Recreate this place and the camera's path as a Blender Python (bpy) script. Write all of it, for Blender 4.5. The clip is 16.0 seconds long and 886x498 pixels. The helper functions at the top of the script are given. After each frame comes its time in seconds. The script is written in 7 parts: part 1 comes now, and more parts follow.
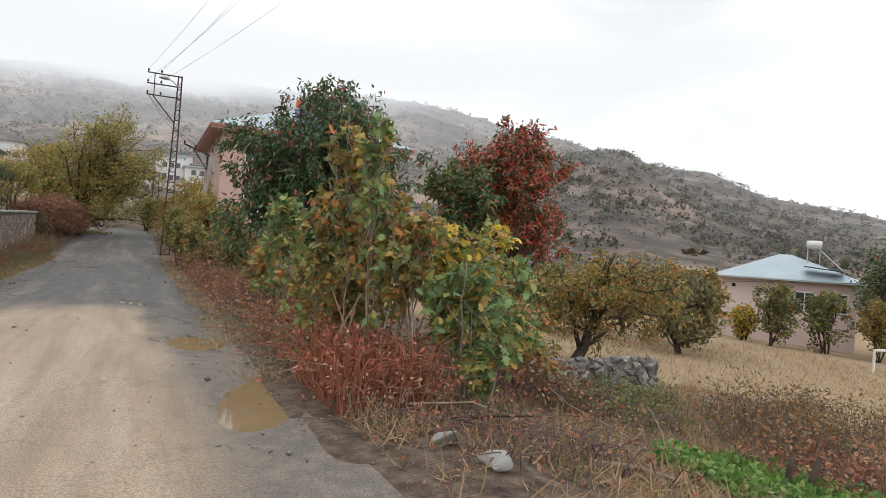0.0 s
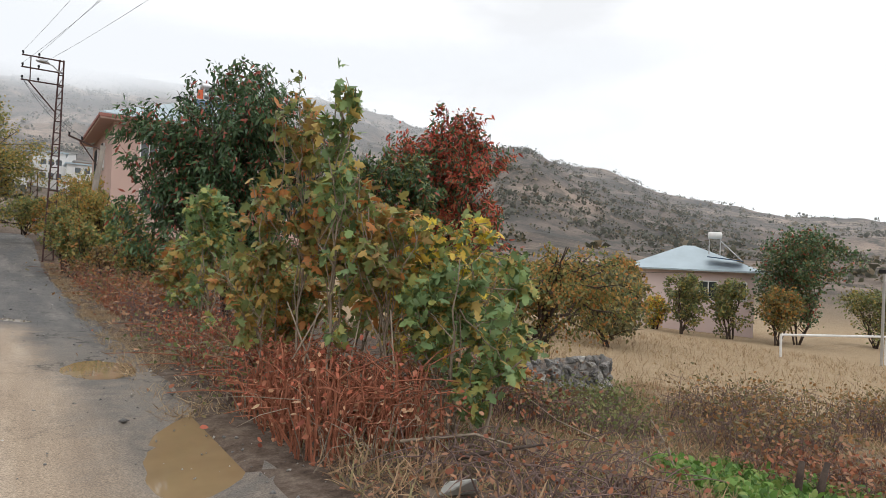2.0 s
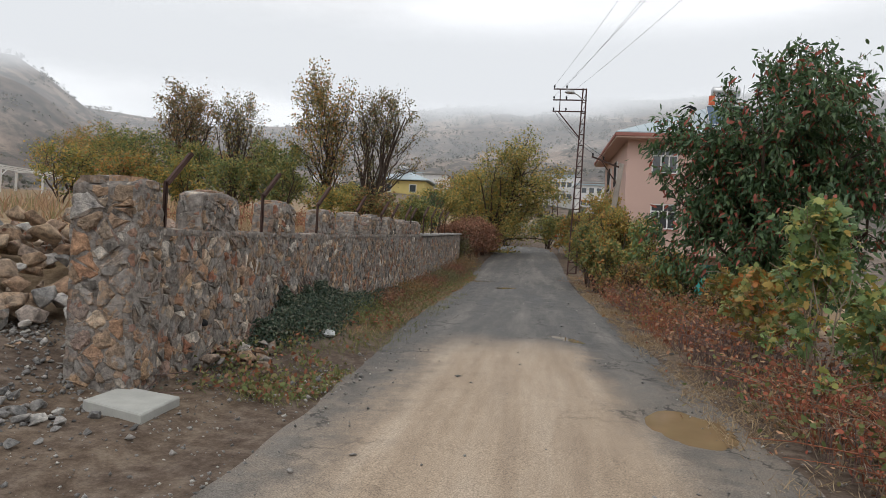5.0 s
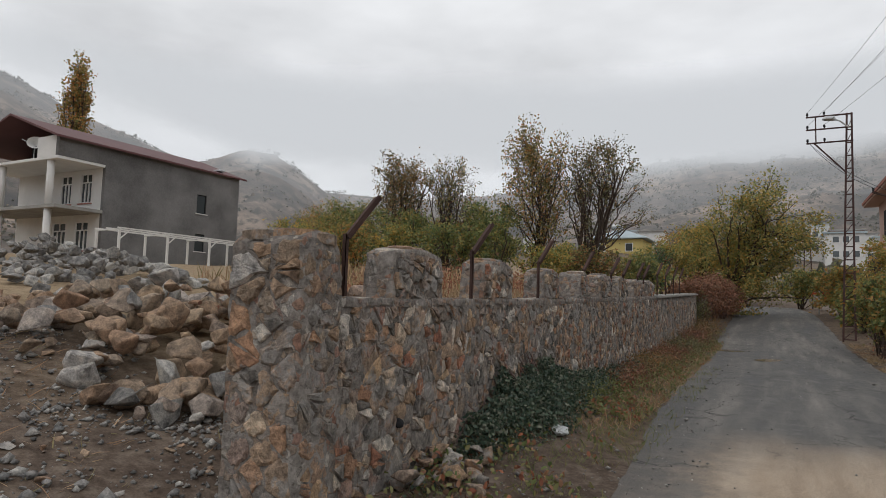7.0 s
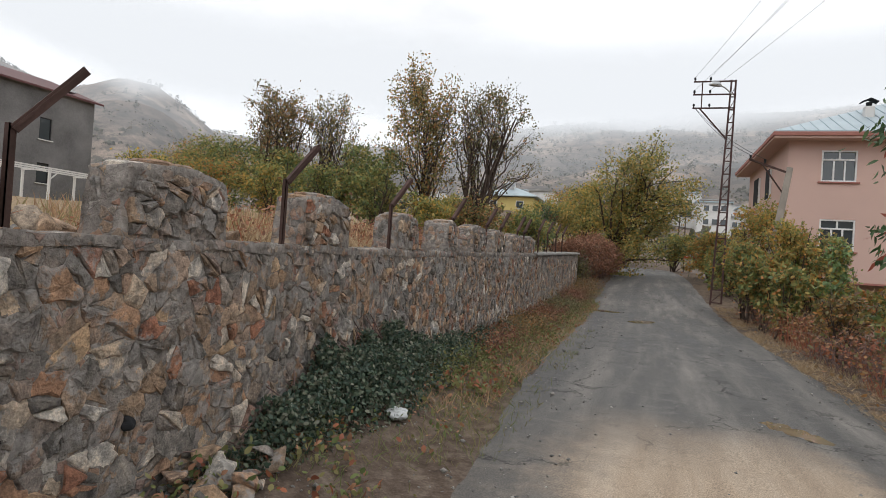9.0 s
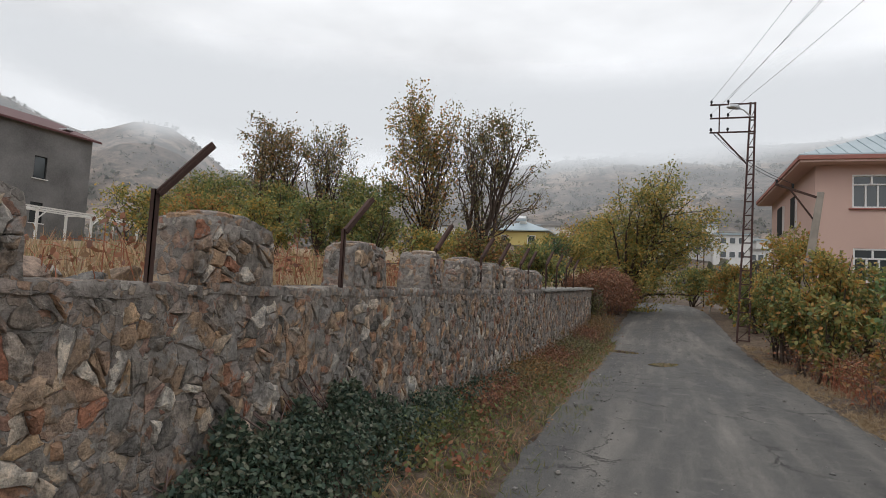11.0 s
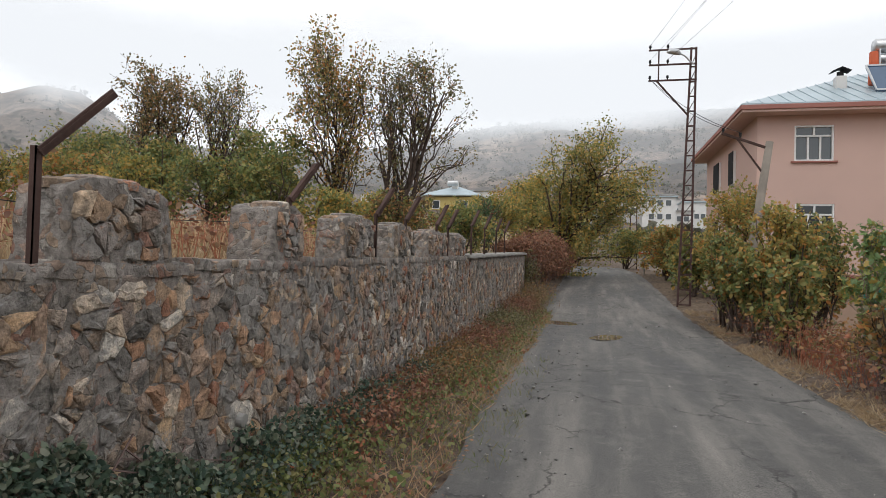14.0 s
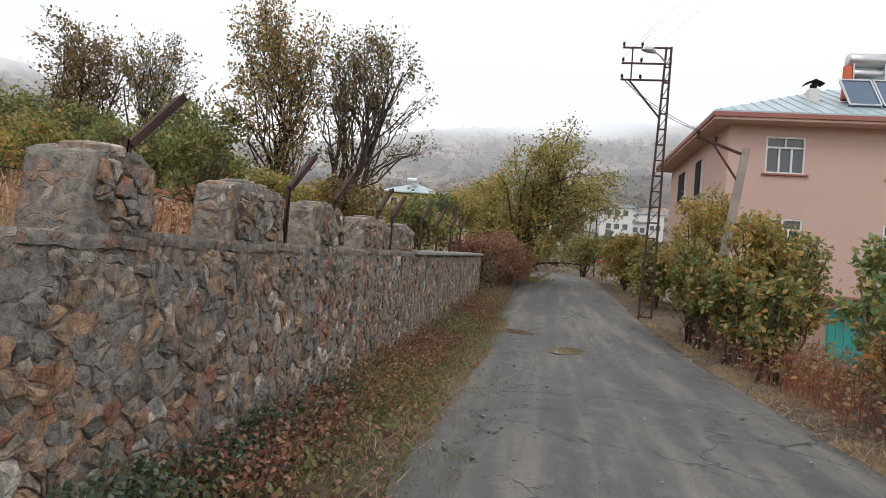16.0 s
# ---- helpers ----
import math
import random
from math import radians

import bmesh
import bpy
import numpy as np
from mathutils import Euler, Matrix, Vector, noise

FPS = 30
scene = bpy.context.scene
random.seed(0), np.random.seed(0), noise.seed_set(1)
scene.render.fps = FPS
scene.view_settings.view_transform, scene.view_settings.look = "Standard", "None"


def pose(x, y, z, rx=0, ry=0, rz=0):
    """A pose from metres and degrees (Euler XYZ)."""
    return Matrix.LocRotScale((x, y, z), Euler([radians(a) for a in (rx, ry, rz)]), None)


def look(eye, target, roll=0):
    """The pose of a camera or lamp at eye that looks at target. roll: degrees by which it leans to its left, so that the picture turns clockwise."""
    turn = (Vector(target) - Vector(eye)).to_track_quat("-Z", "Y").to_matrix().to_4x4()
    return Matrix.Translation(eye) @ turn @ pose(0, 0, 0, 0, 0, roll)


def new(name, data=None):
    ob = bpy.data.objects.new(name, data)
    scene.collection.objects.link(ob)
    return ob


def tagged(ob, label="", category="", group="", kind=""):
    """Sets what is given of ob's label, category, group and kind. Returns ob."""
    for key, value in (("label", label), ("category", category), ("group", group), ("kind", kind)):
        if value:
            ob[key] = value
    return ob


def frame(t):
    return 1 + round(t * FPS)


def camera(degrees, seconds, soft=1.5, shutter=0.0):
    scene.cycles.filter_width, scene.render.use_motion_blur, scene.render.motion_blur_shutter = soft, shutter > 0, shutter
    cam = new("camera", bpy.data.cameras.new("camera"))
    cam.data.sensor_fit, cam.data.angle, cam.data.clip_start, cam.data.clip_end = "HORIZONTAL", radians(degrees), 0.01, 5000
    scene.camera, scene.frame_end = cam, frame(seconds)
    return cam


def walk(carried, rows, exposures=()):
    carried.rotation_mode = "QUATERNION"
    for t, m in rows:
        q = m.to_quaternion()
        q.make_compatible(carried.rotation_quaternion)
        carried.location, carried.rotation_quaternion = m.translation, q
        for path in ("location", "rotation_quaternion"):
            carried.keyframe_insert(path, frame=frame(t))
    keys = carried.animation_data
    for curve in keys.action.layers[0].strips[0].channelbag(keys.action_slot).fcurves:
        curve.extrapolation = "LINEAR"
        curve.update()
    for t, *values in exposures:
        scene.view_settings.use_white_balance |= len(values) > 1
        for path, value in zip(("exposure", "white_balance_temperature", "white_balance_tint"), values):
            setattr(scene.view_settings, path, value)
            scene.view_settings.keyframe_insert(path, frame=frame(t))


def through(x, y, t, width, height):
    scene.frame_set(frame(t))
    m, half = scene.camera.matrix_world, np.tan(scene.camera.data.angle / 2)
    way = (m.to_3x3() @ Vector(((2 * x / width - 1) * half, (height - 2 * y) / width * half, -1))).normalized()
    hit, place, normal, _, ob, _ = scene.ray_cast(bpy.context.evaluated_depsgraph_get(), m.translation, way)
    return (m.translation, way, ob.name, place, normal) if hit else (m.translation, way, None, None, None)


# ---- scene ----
cam = camera(70.9, 16.0, 0.55)
PATH = [
    (0, (0.124, 0.907, 1.674), (0.997, 2.706, 1.683), 3.7),
    (0.5, (0.144, 1.37, 1.646), (0.929, 3.207, 1.537), -0.8),
    (1, (0.114, 1.781, 1.646), (1.115, 3.509, 1.534), 2.5),
    (1.5, (0.059, 2.038, 1.651), (1.162, 3.706, 1.609), 2.0),
    (2, (0.057, 2.333, 1.643), (1.187, 3.983, 1.66), 2.4),
    (2.5, (-0.11, 2.739, 1.646), (0.923, 4.452, 1.65), 3.0),
    (3, (-0.178, 3.107, 1.644), (0.486, 4.993, 1.705), 0.3),
    (3.5, (-0.344, 3.451, 1.651), (0.048, 5.411, 1.722), 2.7),
    (4, (-0.433, 3.792, 1.686), (-0.187, 5.777, 1.741), 2.3),
    (4.5, (-0.519, 4.115, 1.723), (-0.666, 6.109, 1.763), 0.2),
    (4.7, (-0.565, 4.292, 1.741), (-0.783, 6.28, 1.726), 1.1),
    (6.8, (-1.685, 6.726, 1.803), (-2.523, 8.536, 1.938), 3.3),
    (7, (-1.665, 6.858, 1.785), (-2.595, 8.622, 1.947), 1.6),
    (7.5, (-1.671, 7.305, 1.805), (-2.648, 9.044, 1.943), 3.0),
    (8, (-1.79, 7.78, 1.804), (-2.746, 9.534, 1.906), 4.7),
    (8.5, (-1.819, 8.28, 1.784), (-2.662, 10.092, 1.867), 1.7),
    (9, (-1.759, 8.829, 1.788), (-2.378, 10.731, 1.813), 3.8),
    (9.5, (-1.788, 9.326, 1.809), (-2.27, 11.266, 1.851), 0.5),
    (10, (-1.735, 9.839, 1.806), (-2.308, 11.755, 1.826), 0.3),
    (10.2, (-1.739, 10.01, 1.809), (-2.346, 11.915, 1.841), 1.9),
    (12.3, (-2.11, 11.924, 1.89), (-2.821, 13.779, 2.123), 3.0),
    (12.5, (-2.058, 12.161, 1.871), (-2.698, 14.047, 2.052), 2.6),
    (13, (-2.105, 12.652, 1.887), (-2.581, 14.591, 2.002), 4.0),
    (13.5, (-2.226, 13.139, 1.887), (-2.543, 15.111, 1.975), 3.8),
    (14, (-2.176, 13.603, 1.895), (-2.64, 15.548, 1.94), 1.6),
    (14.5, (-2.256, 14.042, 1.82), (-2.553, 16.019, 1.831), 2.5),
    (15, (-2.235, 14.484, 1.806), (-2.448, 16.473, 1.786), 2.6),
    (15.5, (-2.186, 15.0, 1.82), (-2.495, 16.976, 1.829), 4.2),
    (16, (-2.347, 15.437, 1.854), (-2.678, 17.409, 1.906), 4.5),
]
walk(cam, [(t, look(eye, target, roll)) for t, eye, target, roll in PATH],
     [(0, 0.18), (0.8, 0.34), (1.5, 0.32), (2.2, 0.12), (4.7, 0.0), (6.8, -0.42), (7.5, -0.4), (8, -0.12), (8.6, 0.08), (10.2, 0.05), (12.3, -0.65), (12.6, -0.6), (13, -0.02), (13.5, -0.28), (14, 0.12), (14.5, 0.24), (16, 0.26)])

# ---- light ----
SUN_EL, SUN_ROT = 52.0, 200.0
world = bpy.data.worlds.new("overcast_sky")
scene.world = world
world.use_nodes = True
wn, wl = world.node_tree.nodes, world.node_tree.links
wn.clear()
w_out = wn.new("ShaderNodeOutputWorld")
w_bg = wn.new("ShaderNodeBackground")
w_bg.inputs["Strength"].default_value = 1.0
w_sky = wn.new("ShaderNodeTexSky")
w_sky.sky_type, w_sky.sun_disc = "NISHITA", False
w_sky.sun_elevation, w_sky.sun_rotation = radians(SUN_EL), radians(SUN_ROT)
w_co = wn.new("ShaderNodeTexCoord")
w_sep = wn.new("ShaderNodeSeparateXYZ")
wl.new(w_co.outputs["Generated"], w_sep.inputs[0])
w_dim = wn.new("ShaderNodeVectorMath")
w_dim.operation = "SCALE"
w_dim.inputs["Scale"].default_value = 0.1
wl.new(w_sky.outputs[0], w_dim.inputs[0])
# cloud deck: brighter towards the zenith, broken by soft greys
w_ramp = wn.new("ShaderNodeValToRGB")
w_ramp.color_ramp.elements[0].position, w_ramp.color_ramp.elements[0].color = 0.0, (0.90, 0.92, 0.95, 1)
w_ramp.color_ramp.elements[1].position, w_ramp.color_ramp.elements[1].color = 1.0, (1.0, 1.0, 1.0, 1)
e = w_ramp.color_ramp.elements.new(0.28)
e.color = (0.94, 0.955, 0.98, 1)
wl.new(w_sep.outputs["Z"], w_ramp.inputs[0])
w_map = wn.new("ShaderNodeMapping")
w_map.inputs["Scale"].default_value = (1.0, 1.0, 2.6)
wl.new(w_co.outputs["Generated"], w_map.inputs[0])
w_noise = wn.new("ShaderNodeTexNoise")
w_noise.inputs["Scale"].default_value = 2.2
w_noise.inputs["Detail"].default_value = 5
w_noise.inputs["Roughness"].default_value = 0.5
wl.new(w_map.outputs[0], w_noise.inputs["Vector"])
w_cl = wn.new("ShaderNodeMapRange")
w_cl.inputs["From Min"].default_value, w_cl.inputs["From Max"].default_value = 0.3, 0.7
w_cl.inputs["To Min"].default_value, w_cl.inputs["To Max"].default_value = 0.76, 1.24
wl.new(w_noise.outputs["Fac"], w_cl.inputs["Value"])
w_up = wn.new("ShaderNodeMapRange")
w_up.inputs["From Min"].default_value, w_up.inputs["From Max"].default_value = 0.0, 1.0
w_up.inputs["To Min"].default_value, w_up.inputs["To Max"].default_value = 1.24, 1.08
wl.new(w_sep.outputs["Z"], w_up.inputs["Value"])
w_mul = wn.new("ShaderNodeMath")
w_mul.operation = "MULTIPLY"
wl.new(w_cl.outputs[0], w_mul.inputs[0])
wl.new(w_up.outputs[0], w_mul.inputs[1])
w_sc = wn.new("ShaderNodeVectorMath")
w_sc.operation = "SCALE"
wl.new(w_ramp.outputs[0], w_sc.inputs[0])
wl.new(w_mul.outputs[0], w_sc.inputs["Scale"])
w_mix = wn.new("ShaderNodeMix")
w_mix.data_type = "RGBA"
w_mix.inputs["Factor"].default_value = 0.92
wl.new(w_dim.outputs[0], w_mix.inputs["A"])
wl.new(w_sc.outputs[0], w_mix.inputs["B"])
wl.new(w_mix.outputs["Result"], w_bg.inputs["Color"])
wl.new(w_bg.outputs[0], w_out.inputs[0])

sun = new("sun", bpy.data.lights.new("sun", "SUN"))
sun.data.energy, sun.data.angle, sun.data.color = 0.5, radians(25), (1.0, 0.97, 0.93)
sun.matrix_world = pose(0, 0, 60, 90 - SUN_EL, 0, 180 - SUN_ROT)


# ---- materials ----
class Nodes:
    """Short-hand to wire a node material."""

    def __init__(self, name):
        self.mat = bpy.data.materials.new(name)
        self.mat.use_nodes = True
        self.t = self.mat.node_tree
        self.t.nodes.clear()
        self.out = self.t.nodes.new("ShaderNodeOutputMaterial")

    def node(self, kind, **sets):
        n = self.t.nodes.new(kind)
        for k, v in sets.items():
            n.inputs[k].default_value = v
        return n

    def link(self, a, b):
        self.t.links.new(a, b)

    def noise(self, scale, detail=4, rough=0.55, space="Object", stretch=(1, 1, 1)):
        co = self.t.nodes.new("ShaderNodeTexCoord")
        mp = self.node("ShaderNodeMapping", Scale=stretch)
        self.link(co.outputs[space], mp.inputs[0])
        n = self.node("ShaderNodeTexNoise", Scale=scale, Detail=detail, Roughness=rough)
        self.link(mp.outputs[0], n.inputs["Vector"])
        return n.outputs["Fac"]

    def ramp(self, fac, stops):
        r = self.t.nodes.new("ShaderNodeValToRGB")
        els = r.color_ramp.elements
        while len(els) < len(stops):
            els.new(0.5)
        for el, (p, c) in zip(els, stops):
            el.position, el.color = p, (*c, 1)
        self.link(fac, r.inputs[0])
        return r.outputs[0]

    def mix(self, fac, a, b, mode="MIX"):
        m = self.t.nodes.new("ShaderNodeMix")
        m.data_type, m.blend_type = "RGBA", mode
        for sock, v in (("Factor", fac), ("A", a), ("B", b)):
            if isinstance(v, (int, float)):
                m.inputs[sock].default_value = v
            elif isinstance(v, tuple):
                m.inputs[sock].default_value = (*v, 1)
            else:
                self.link(v, m.inputs[sock])
        return m.outputs["Result"]

    def math(self, op, a, b=0.0):
        m = self.t.nodes.new("ShaderNodeMath")
        m.operation = op
        for i, v in enumerate((a, b)):
            if isinstance(v, (int, float)):
                m.inputs[i].default_value = v
            else:
                self.link(v, m.inputs[i])
        return m.outputs[0]

    def step(self, fac, lo, hi):
        m = self.node("ShaderNodeMapRange", **{"From Min": lo, "From Max": hi})
        m.interpolation_type = "SMOOTHSTEP"
        self.link(fac, m.inputs["Value"])
        return m.outputs[0]

    def rnd(self):
        """A number of its own for each object and each loose piece."""
        g = self.t.nodes.new("ShaderNodeNewGeometry")
        o = self.t.nodes.new("ShaderNodeObjectInfo")
        return self.math("FRACT", self.math("ADD", g.outputs["Random Per Island"], o.outputs["Random"]))

    def bump(self, height, strength=0.3, distance=0.02):
        b = self.node("ShaderNodeBump", Strength=strength, Distance=distance)
        self.link(height, b.inputs["Height"])
        return b.outputs[0]

    def surface(self, colour, rough=0.85, metal=0.0, normal=None, spec=0.3, alpha=None):
        p = self.node("ShaderNodeBsdfPrincipled", Metallic=metal)
        p.inputs["Specular IOR Level"].default_value = spec
        for sock, v in (("Base Color", colour), ("Roughness", rough), ("Alpha", alpha)):
            if v is None:
                continue
            if isinstance(v, tuple):
                p.inputs[sock].default_value = (*v, 1)
            elif isinstance(v, (int, float)):
                p.inputs[sock].default_value = v
            else:
                self.link(v, p.inputs[sock])
        if normal is not None:
            self.link(normal, p.inputs["Normal"])
        self.link(p.outputs[0], self.out.inputs[0])
        return self.mat


def plain(name, c, rough=0.6, metal=0.0, vary=0.18, scale=3.0, grain=40.0, bump=0.15, spec=0.3):
    """Paint, plaster or metal with stains at two scales and a fine grain."""
    n = Nodes(name)
    a, b = n.noise(scale, 5), n.noise(grain, 3)
    dark, light = tuple(v * (1 - vary) for v in c), tuple(min(1, v * (1 + vary * 0.6)) for v in c)
    col = n.ramp(a, [(0.3, dark), (0.7, light)])
    col = n.mix(0.25, col, n.ramp(b, [(0.3, dark), (0.7, light)]))
    return n.surface(col, rough, metal, n.bump(b, bump, 0.004), spec)


LEAF_GAIN = 1.85


def leafy(name, palette, spots=0.3, rough=0.5, through=0.3):
    """Leaves: each takes a colour of the palette, veined and blotched, and lets some light through."""
    n = Nodes(name)
    k = len(palette)
    r = n.t.nodes.new("ShaderNodeValToRGB")
    r.color_ramp.interpolation = "CONSTANT" if k > 3 else "LINEAR"
    while len(r.color_ramp.elements) < k:
        r.color_ramp.elements.new(0.5)
    for i, (el, c) in enumerate(zip(r.color_ramp.elements, palette)):
        el.position, el.color = i / k, (*[min(0.8, v * LEAF_GAIN) for v in c], 1)
    n.link(n.rnd(), r.inputs[0])
    blot = n.noise(14, 3)
    col = n.mix(n.math("MULTIPLY", n.step(blot, 0.45, 0.7), spots), r.outputs[0], (0.24, 0.13, 0.05))
    p = n.node("ShaderNodeBsdfPrincipled", Roughness=rough)
    p.inputs["Specular IOR Level"].default_value = 0.35
    n.link(col, p.inputs["Base Color"])
    tr = n.t.nodes.new("ShaderNodeBsdfTranslucent")
    n.link(col, tr.inputs["Color"])
    m = n.node("ShaderNodeMixShader", Fac=through)
    n.link(p.outputs[0], m.inputs[1])
    n.link(tr.outputs[0], m.inputs[2])
    n.link(m.outputs[0], n.out.inputs[0])
    return n.mat


def rocky(name, stops, mortar=0.0, scale=9.0):
    """Stones that differ one by one, with grain, veins and smears of mortar."""
    n = Nodes(name)
    col = n.ramp(n.rnd(), stops)
    g1, g2 = n.noise(scale, 6, 0.65), n.noise(scale * 6, 4, 0.6)
    col = n.mix(0.75, col, n.mix(1.0, col, n.ramp(g1, [(0.32, (0.22, 0.22, 0.23)), (0.48, (0.9, 0.89, 0.87)), (0.66, (1.75, 1.66, 1.55))]), "MULTIPLY"))
    col = n.mix(0.6, col, n.mix(1.0, col, n.ramp(g2, [(0.3, (0.5, 0.5, 0.5)), (0.7, (1.3, 1.3, 1.3))]), "MULTIPLY"))
    if mortar:
        smear = n.step(n.noise(3.4, 6, 0.7), 0.66 - mortar * 0.3, 0.71 - mortar * 0.28)
        col = n.mix(n.math("MULTIPLY", smear, 0.85), col, n.ramp(g1, [(0.3, (0.17, 0.16, 0.15)), (0.72, (0.42, 0.395, 0.37))]))
    h = n.math("ADD", g1, n.math("MULTIPLY", g2, 0.4))
    return n.surface(col, 0.9, 0, n.bump(h, 0.85, 0.04), 0.25)


STONES = [(0.0, (0.29, 0.265, 0.24)), (0.16, (0.15, 0.14, 0.13)), (0.3, (0.4, 0.28, 0.19)), (0.44, (0.24, 0.22, 0.205)),
          (0.55, (0.41, 0.255, 0.165)), (0.66, (0.33, 0.3, 0.27)), (0.76, (0.33, 0.155, 0.105)), (0.86, (0.46, 0.33, 0.215)), (0.96, (0.55, 0.51, 0.46))]
M_STONE = rocky("rubble_stone", STONES, 0.5, 12.0)
M_STONE_BARE = rocky("bare_stone", [(0.0, (0.30, 0.2, 0.14)), (0.25, (0.36, 0.27, 0.19)), (0.45, (0.22, 0.17, 0.14)), (0.6, (0.40, 0.33, 0.26)), (0.75, (0.28, 0.17, 0.11)), (0.9, (0.42, 0.4, 0.38))])
M_STONE_GREY = rocky("grey_stone", [(0.0, (0.2, 0.2, 0.2)), (0.4, (0.3, 0.29, 0.28)), (0.7, (0.16, 0.155, 0.15)), (0.9, (0.45, 0.44, 0.42))])


def mortar_material():
    n = Nodes("mortar")
    a, b, c = n.noise(2.2, 6, 0.65), n.noise(16, 6, 0.65), n.noise(90, 3)
    col = n.ramp(a, [(0.3, (0.17, 0.152, 0.138)), (0.5, (0.28, 0.256, 0.236)), (0.7, (0.4, 0.37, 0.342))])
    col = n.mix(0.6, col, n.mix(1.0, col, n.ramp(b, [(0.34, (0.3, 0.29, 0.28)), (0.5, (0.9, 0.88, 0.86)), (0.66, (1.4, 1.36, 1.32))]), "MULTIPLY"))
    # small chips of stone pressed into the joints
    co = n.t.nodes.new("ShaderNodeTexCoord")
    wn_ = n.node("ShaderNodeTexNoise", Scale=7, Detail=4)
    n.link(co.outputs["Object"], wn_.inputs["Vector"])
    warp = n.t.nodes.new("ShaderNodeVectorMath")
    warp.operation = "MULTIPLY_ADD"
    warp.inputs[1].default_value = (0.16, 0.16, 0.16)
    n.link(wn_.outputs["Color"], warp.inputs[0])
    n.link(co.outputs["Object"], warp.inputs[2])
    v1 = n.node("ShaderNodeTexVoronoi", Scale=13)
    n.link(warp.outputs[0], v1.inputs["Vector"])
    v2 = n.node("ShaderNodeTexVoronoi", Scale=13)
    v2.feature = "DISTANCE_TO_EDGE"
    n.link(warp.outputs[0], v2.inputs["Vector"])
    sep = n.t.nodes.new("ShaderNodeSeparateColor")
    n.link(v1.outputs["Color"], sep.inputs[0])
    chip = n.math("MULTIPLY", n.step(v2.outputs["Distance"], 0.03, 0.09), n.step(sep.outputs["Green"], 0.35, 0.5))
    col = n.mix(n.math("MULTIPLY", chip, 0.7), col, n.mix(1.0, n.ramp(sep.outputs["Red"], STONES), n.ramp(b, [(0.34, (0.5, 0.5, 0.5)), (0.66, (1.3, 1.28, 1.25))]), "MULTIPLY"))
    h = n.math("ADD", n.math("ADD", b, n.math("MULTIPLY", c, 0.35)), n.math("MULTIPLY", chip, 0.5))
    return n.surface(col, 0.95, 0, n.bump(h, 0.9, 0.035), 0.2)


M_MORTAR = mortar_material()


def ground_material():
    """Soil, straw and litter, drier and paler on the field."""
    n = Nodes("soil_and_straw")
    a, b, c = n.noise(0.35, 5, 0.6), n.noise(5, 6, 0.7), n.noise(45, 4, 0.7)
    soil = n.ramp(b, [(0.32, (0.055, 0.039, 0.031)), (0.5, (0.125, 0.094, 0.074)), (0.7, (0.22, 0.178, 0.145))])
    straw = n.ramp(b, [(0.3, (0.25, 0.175, 0.105)), (0.5, (0.36, 0.27, 0.17)), (0.72, (0.43, 0.335, 0.225))])
    geo = n.t.nodes.new("ShaderNodeNewGeometry")
    sep = n.t.nodes.new("ShaderNodeSeparateXYZ")
    n.link(geo.outputs["Position"], sep.inputs[0])
    field = n.step(sep.outputs["X"], 10.5, 13.5)
    garden = n.math("MULTIPLY", n.step(n.math("MULTIPLY", sep.outputs["X"], -1.0), 5.0, 5.6), n.step(sep.outputs["Y"], 11, 14))
    fac = n.math("MAXIMUM", n.math("MAXIMUM", field, n.math("MULTIPLY", garden, 0.8)), n.math("MULTIPLY", n.step(a, 0.45, 0.65), 0.16))
    col = n.mix(fac, soil, straw)
    # far slopes: dry grass, bare earth and grey scree
    far = n.step(n.math("SQRT", n.math("ADD", n.math("MULTIPLY", sep.outputs["X"], sep.outputs["X"]), n.math("MULTIPLY", sep.outputs["Y"], sep.outputs["Y"]))), 62, 110)
    h1, h2 = n.noise(0.02, 7, 0.7), n.noise(0.11, 7, 0.75)
    hill = n.ramp(h1, [(0.36, (0.07, 0.066, 0.064)), (0.5, (0.165, 0.135, 0.115)), (0.62, (0.33, 0.26, 0.21))])
    hill = n.mix(n.math("MULTIPLY", n.step(h2, 0.47, 0.58), 0.8), hill, (0.07, 0.07, 0.062))
    col = n.mix(far, col, hill)
    col = n.mix(0.5, col, n.mix(1.0, col, n.ramp(c, [(0.3, (0.5, 0.48, 0.46)), (0.7, (1.4, 1.38, 1.35))]), "MULTIPLY"))
    return n.surface(col, 0.95, 0, n.bump(n.math("ADD", b, n.math("MULTIPLY", c, 0.5)), 0.6, 0.04), 0.15)


M_GROUND = ground_material()


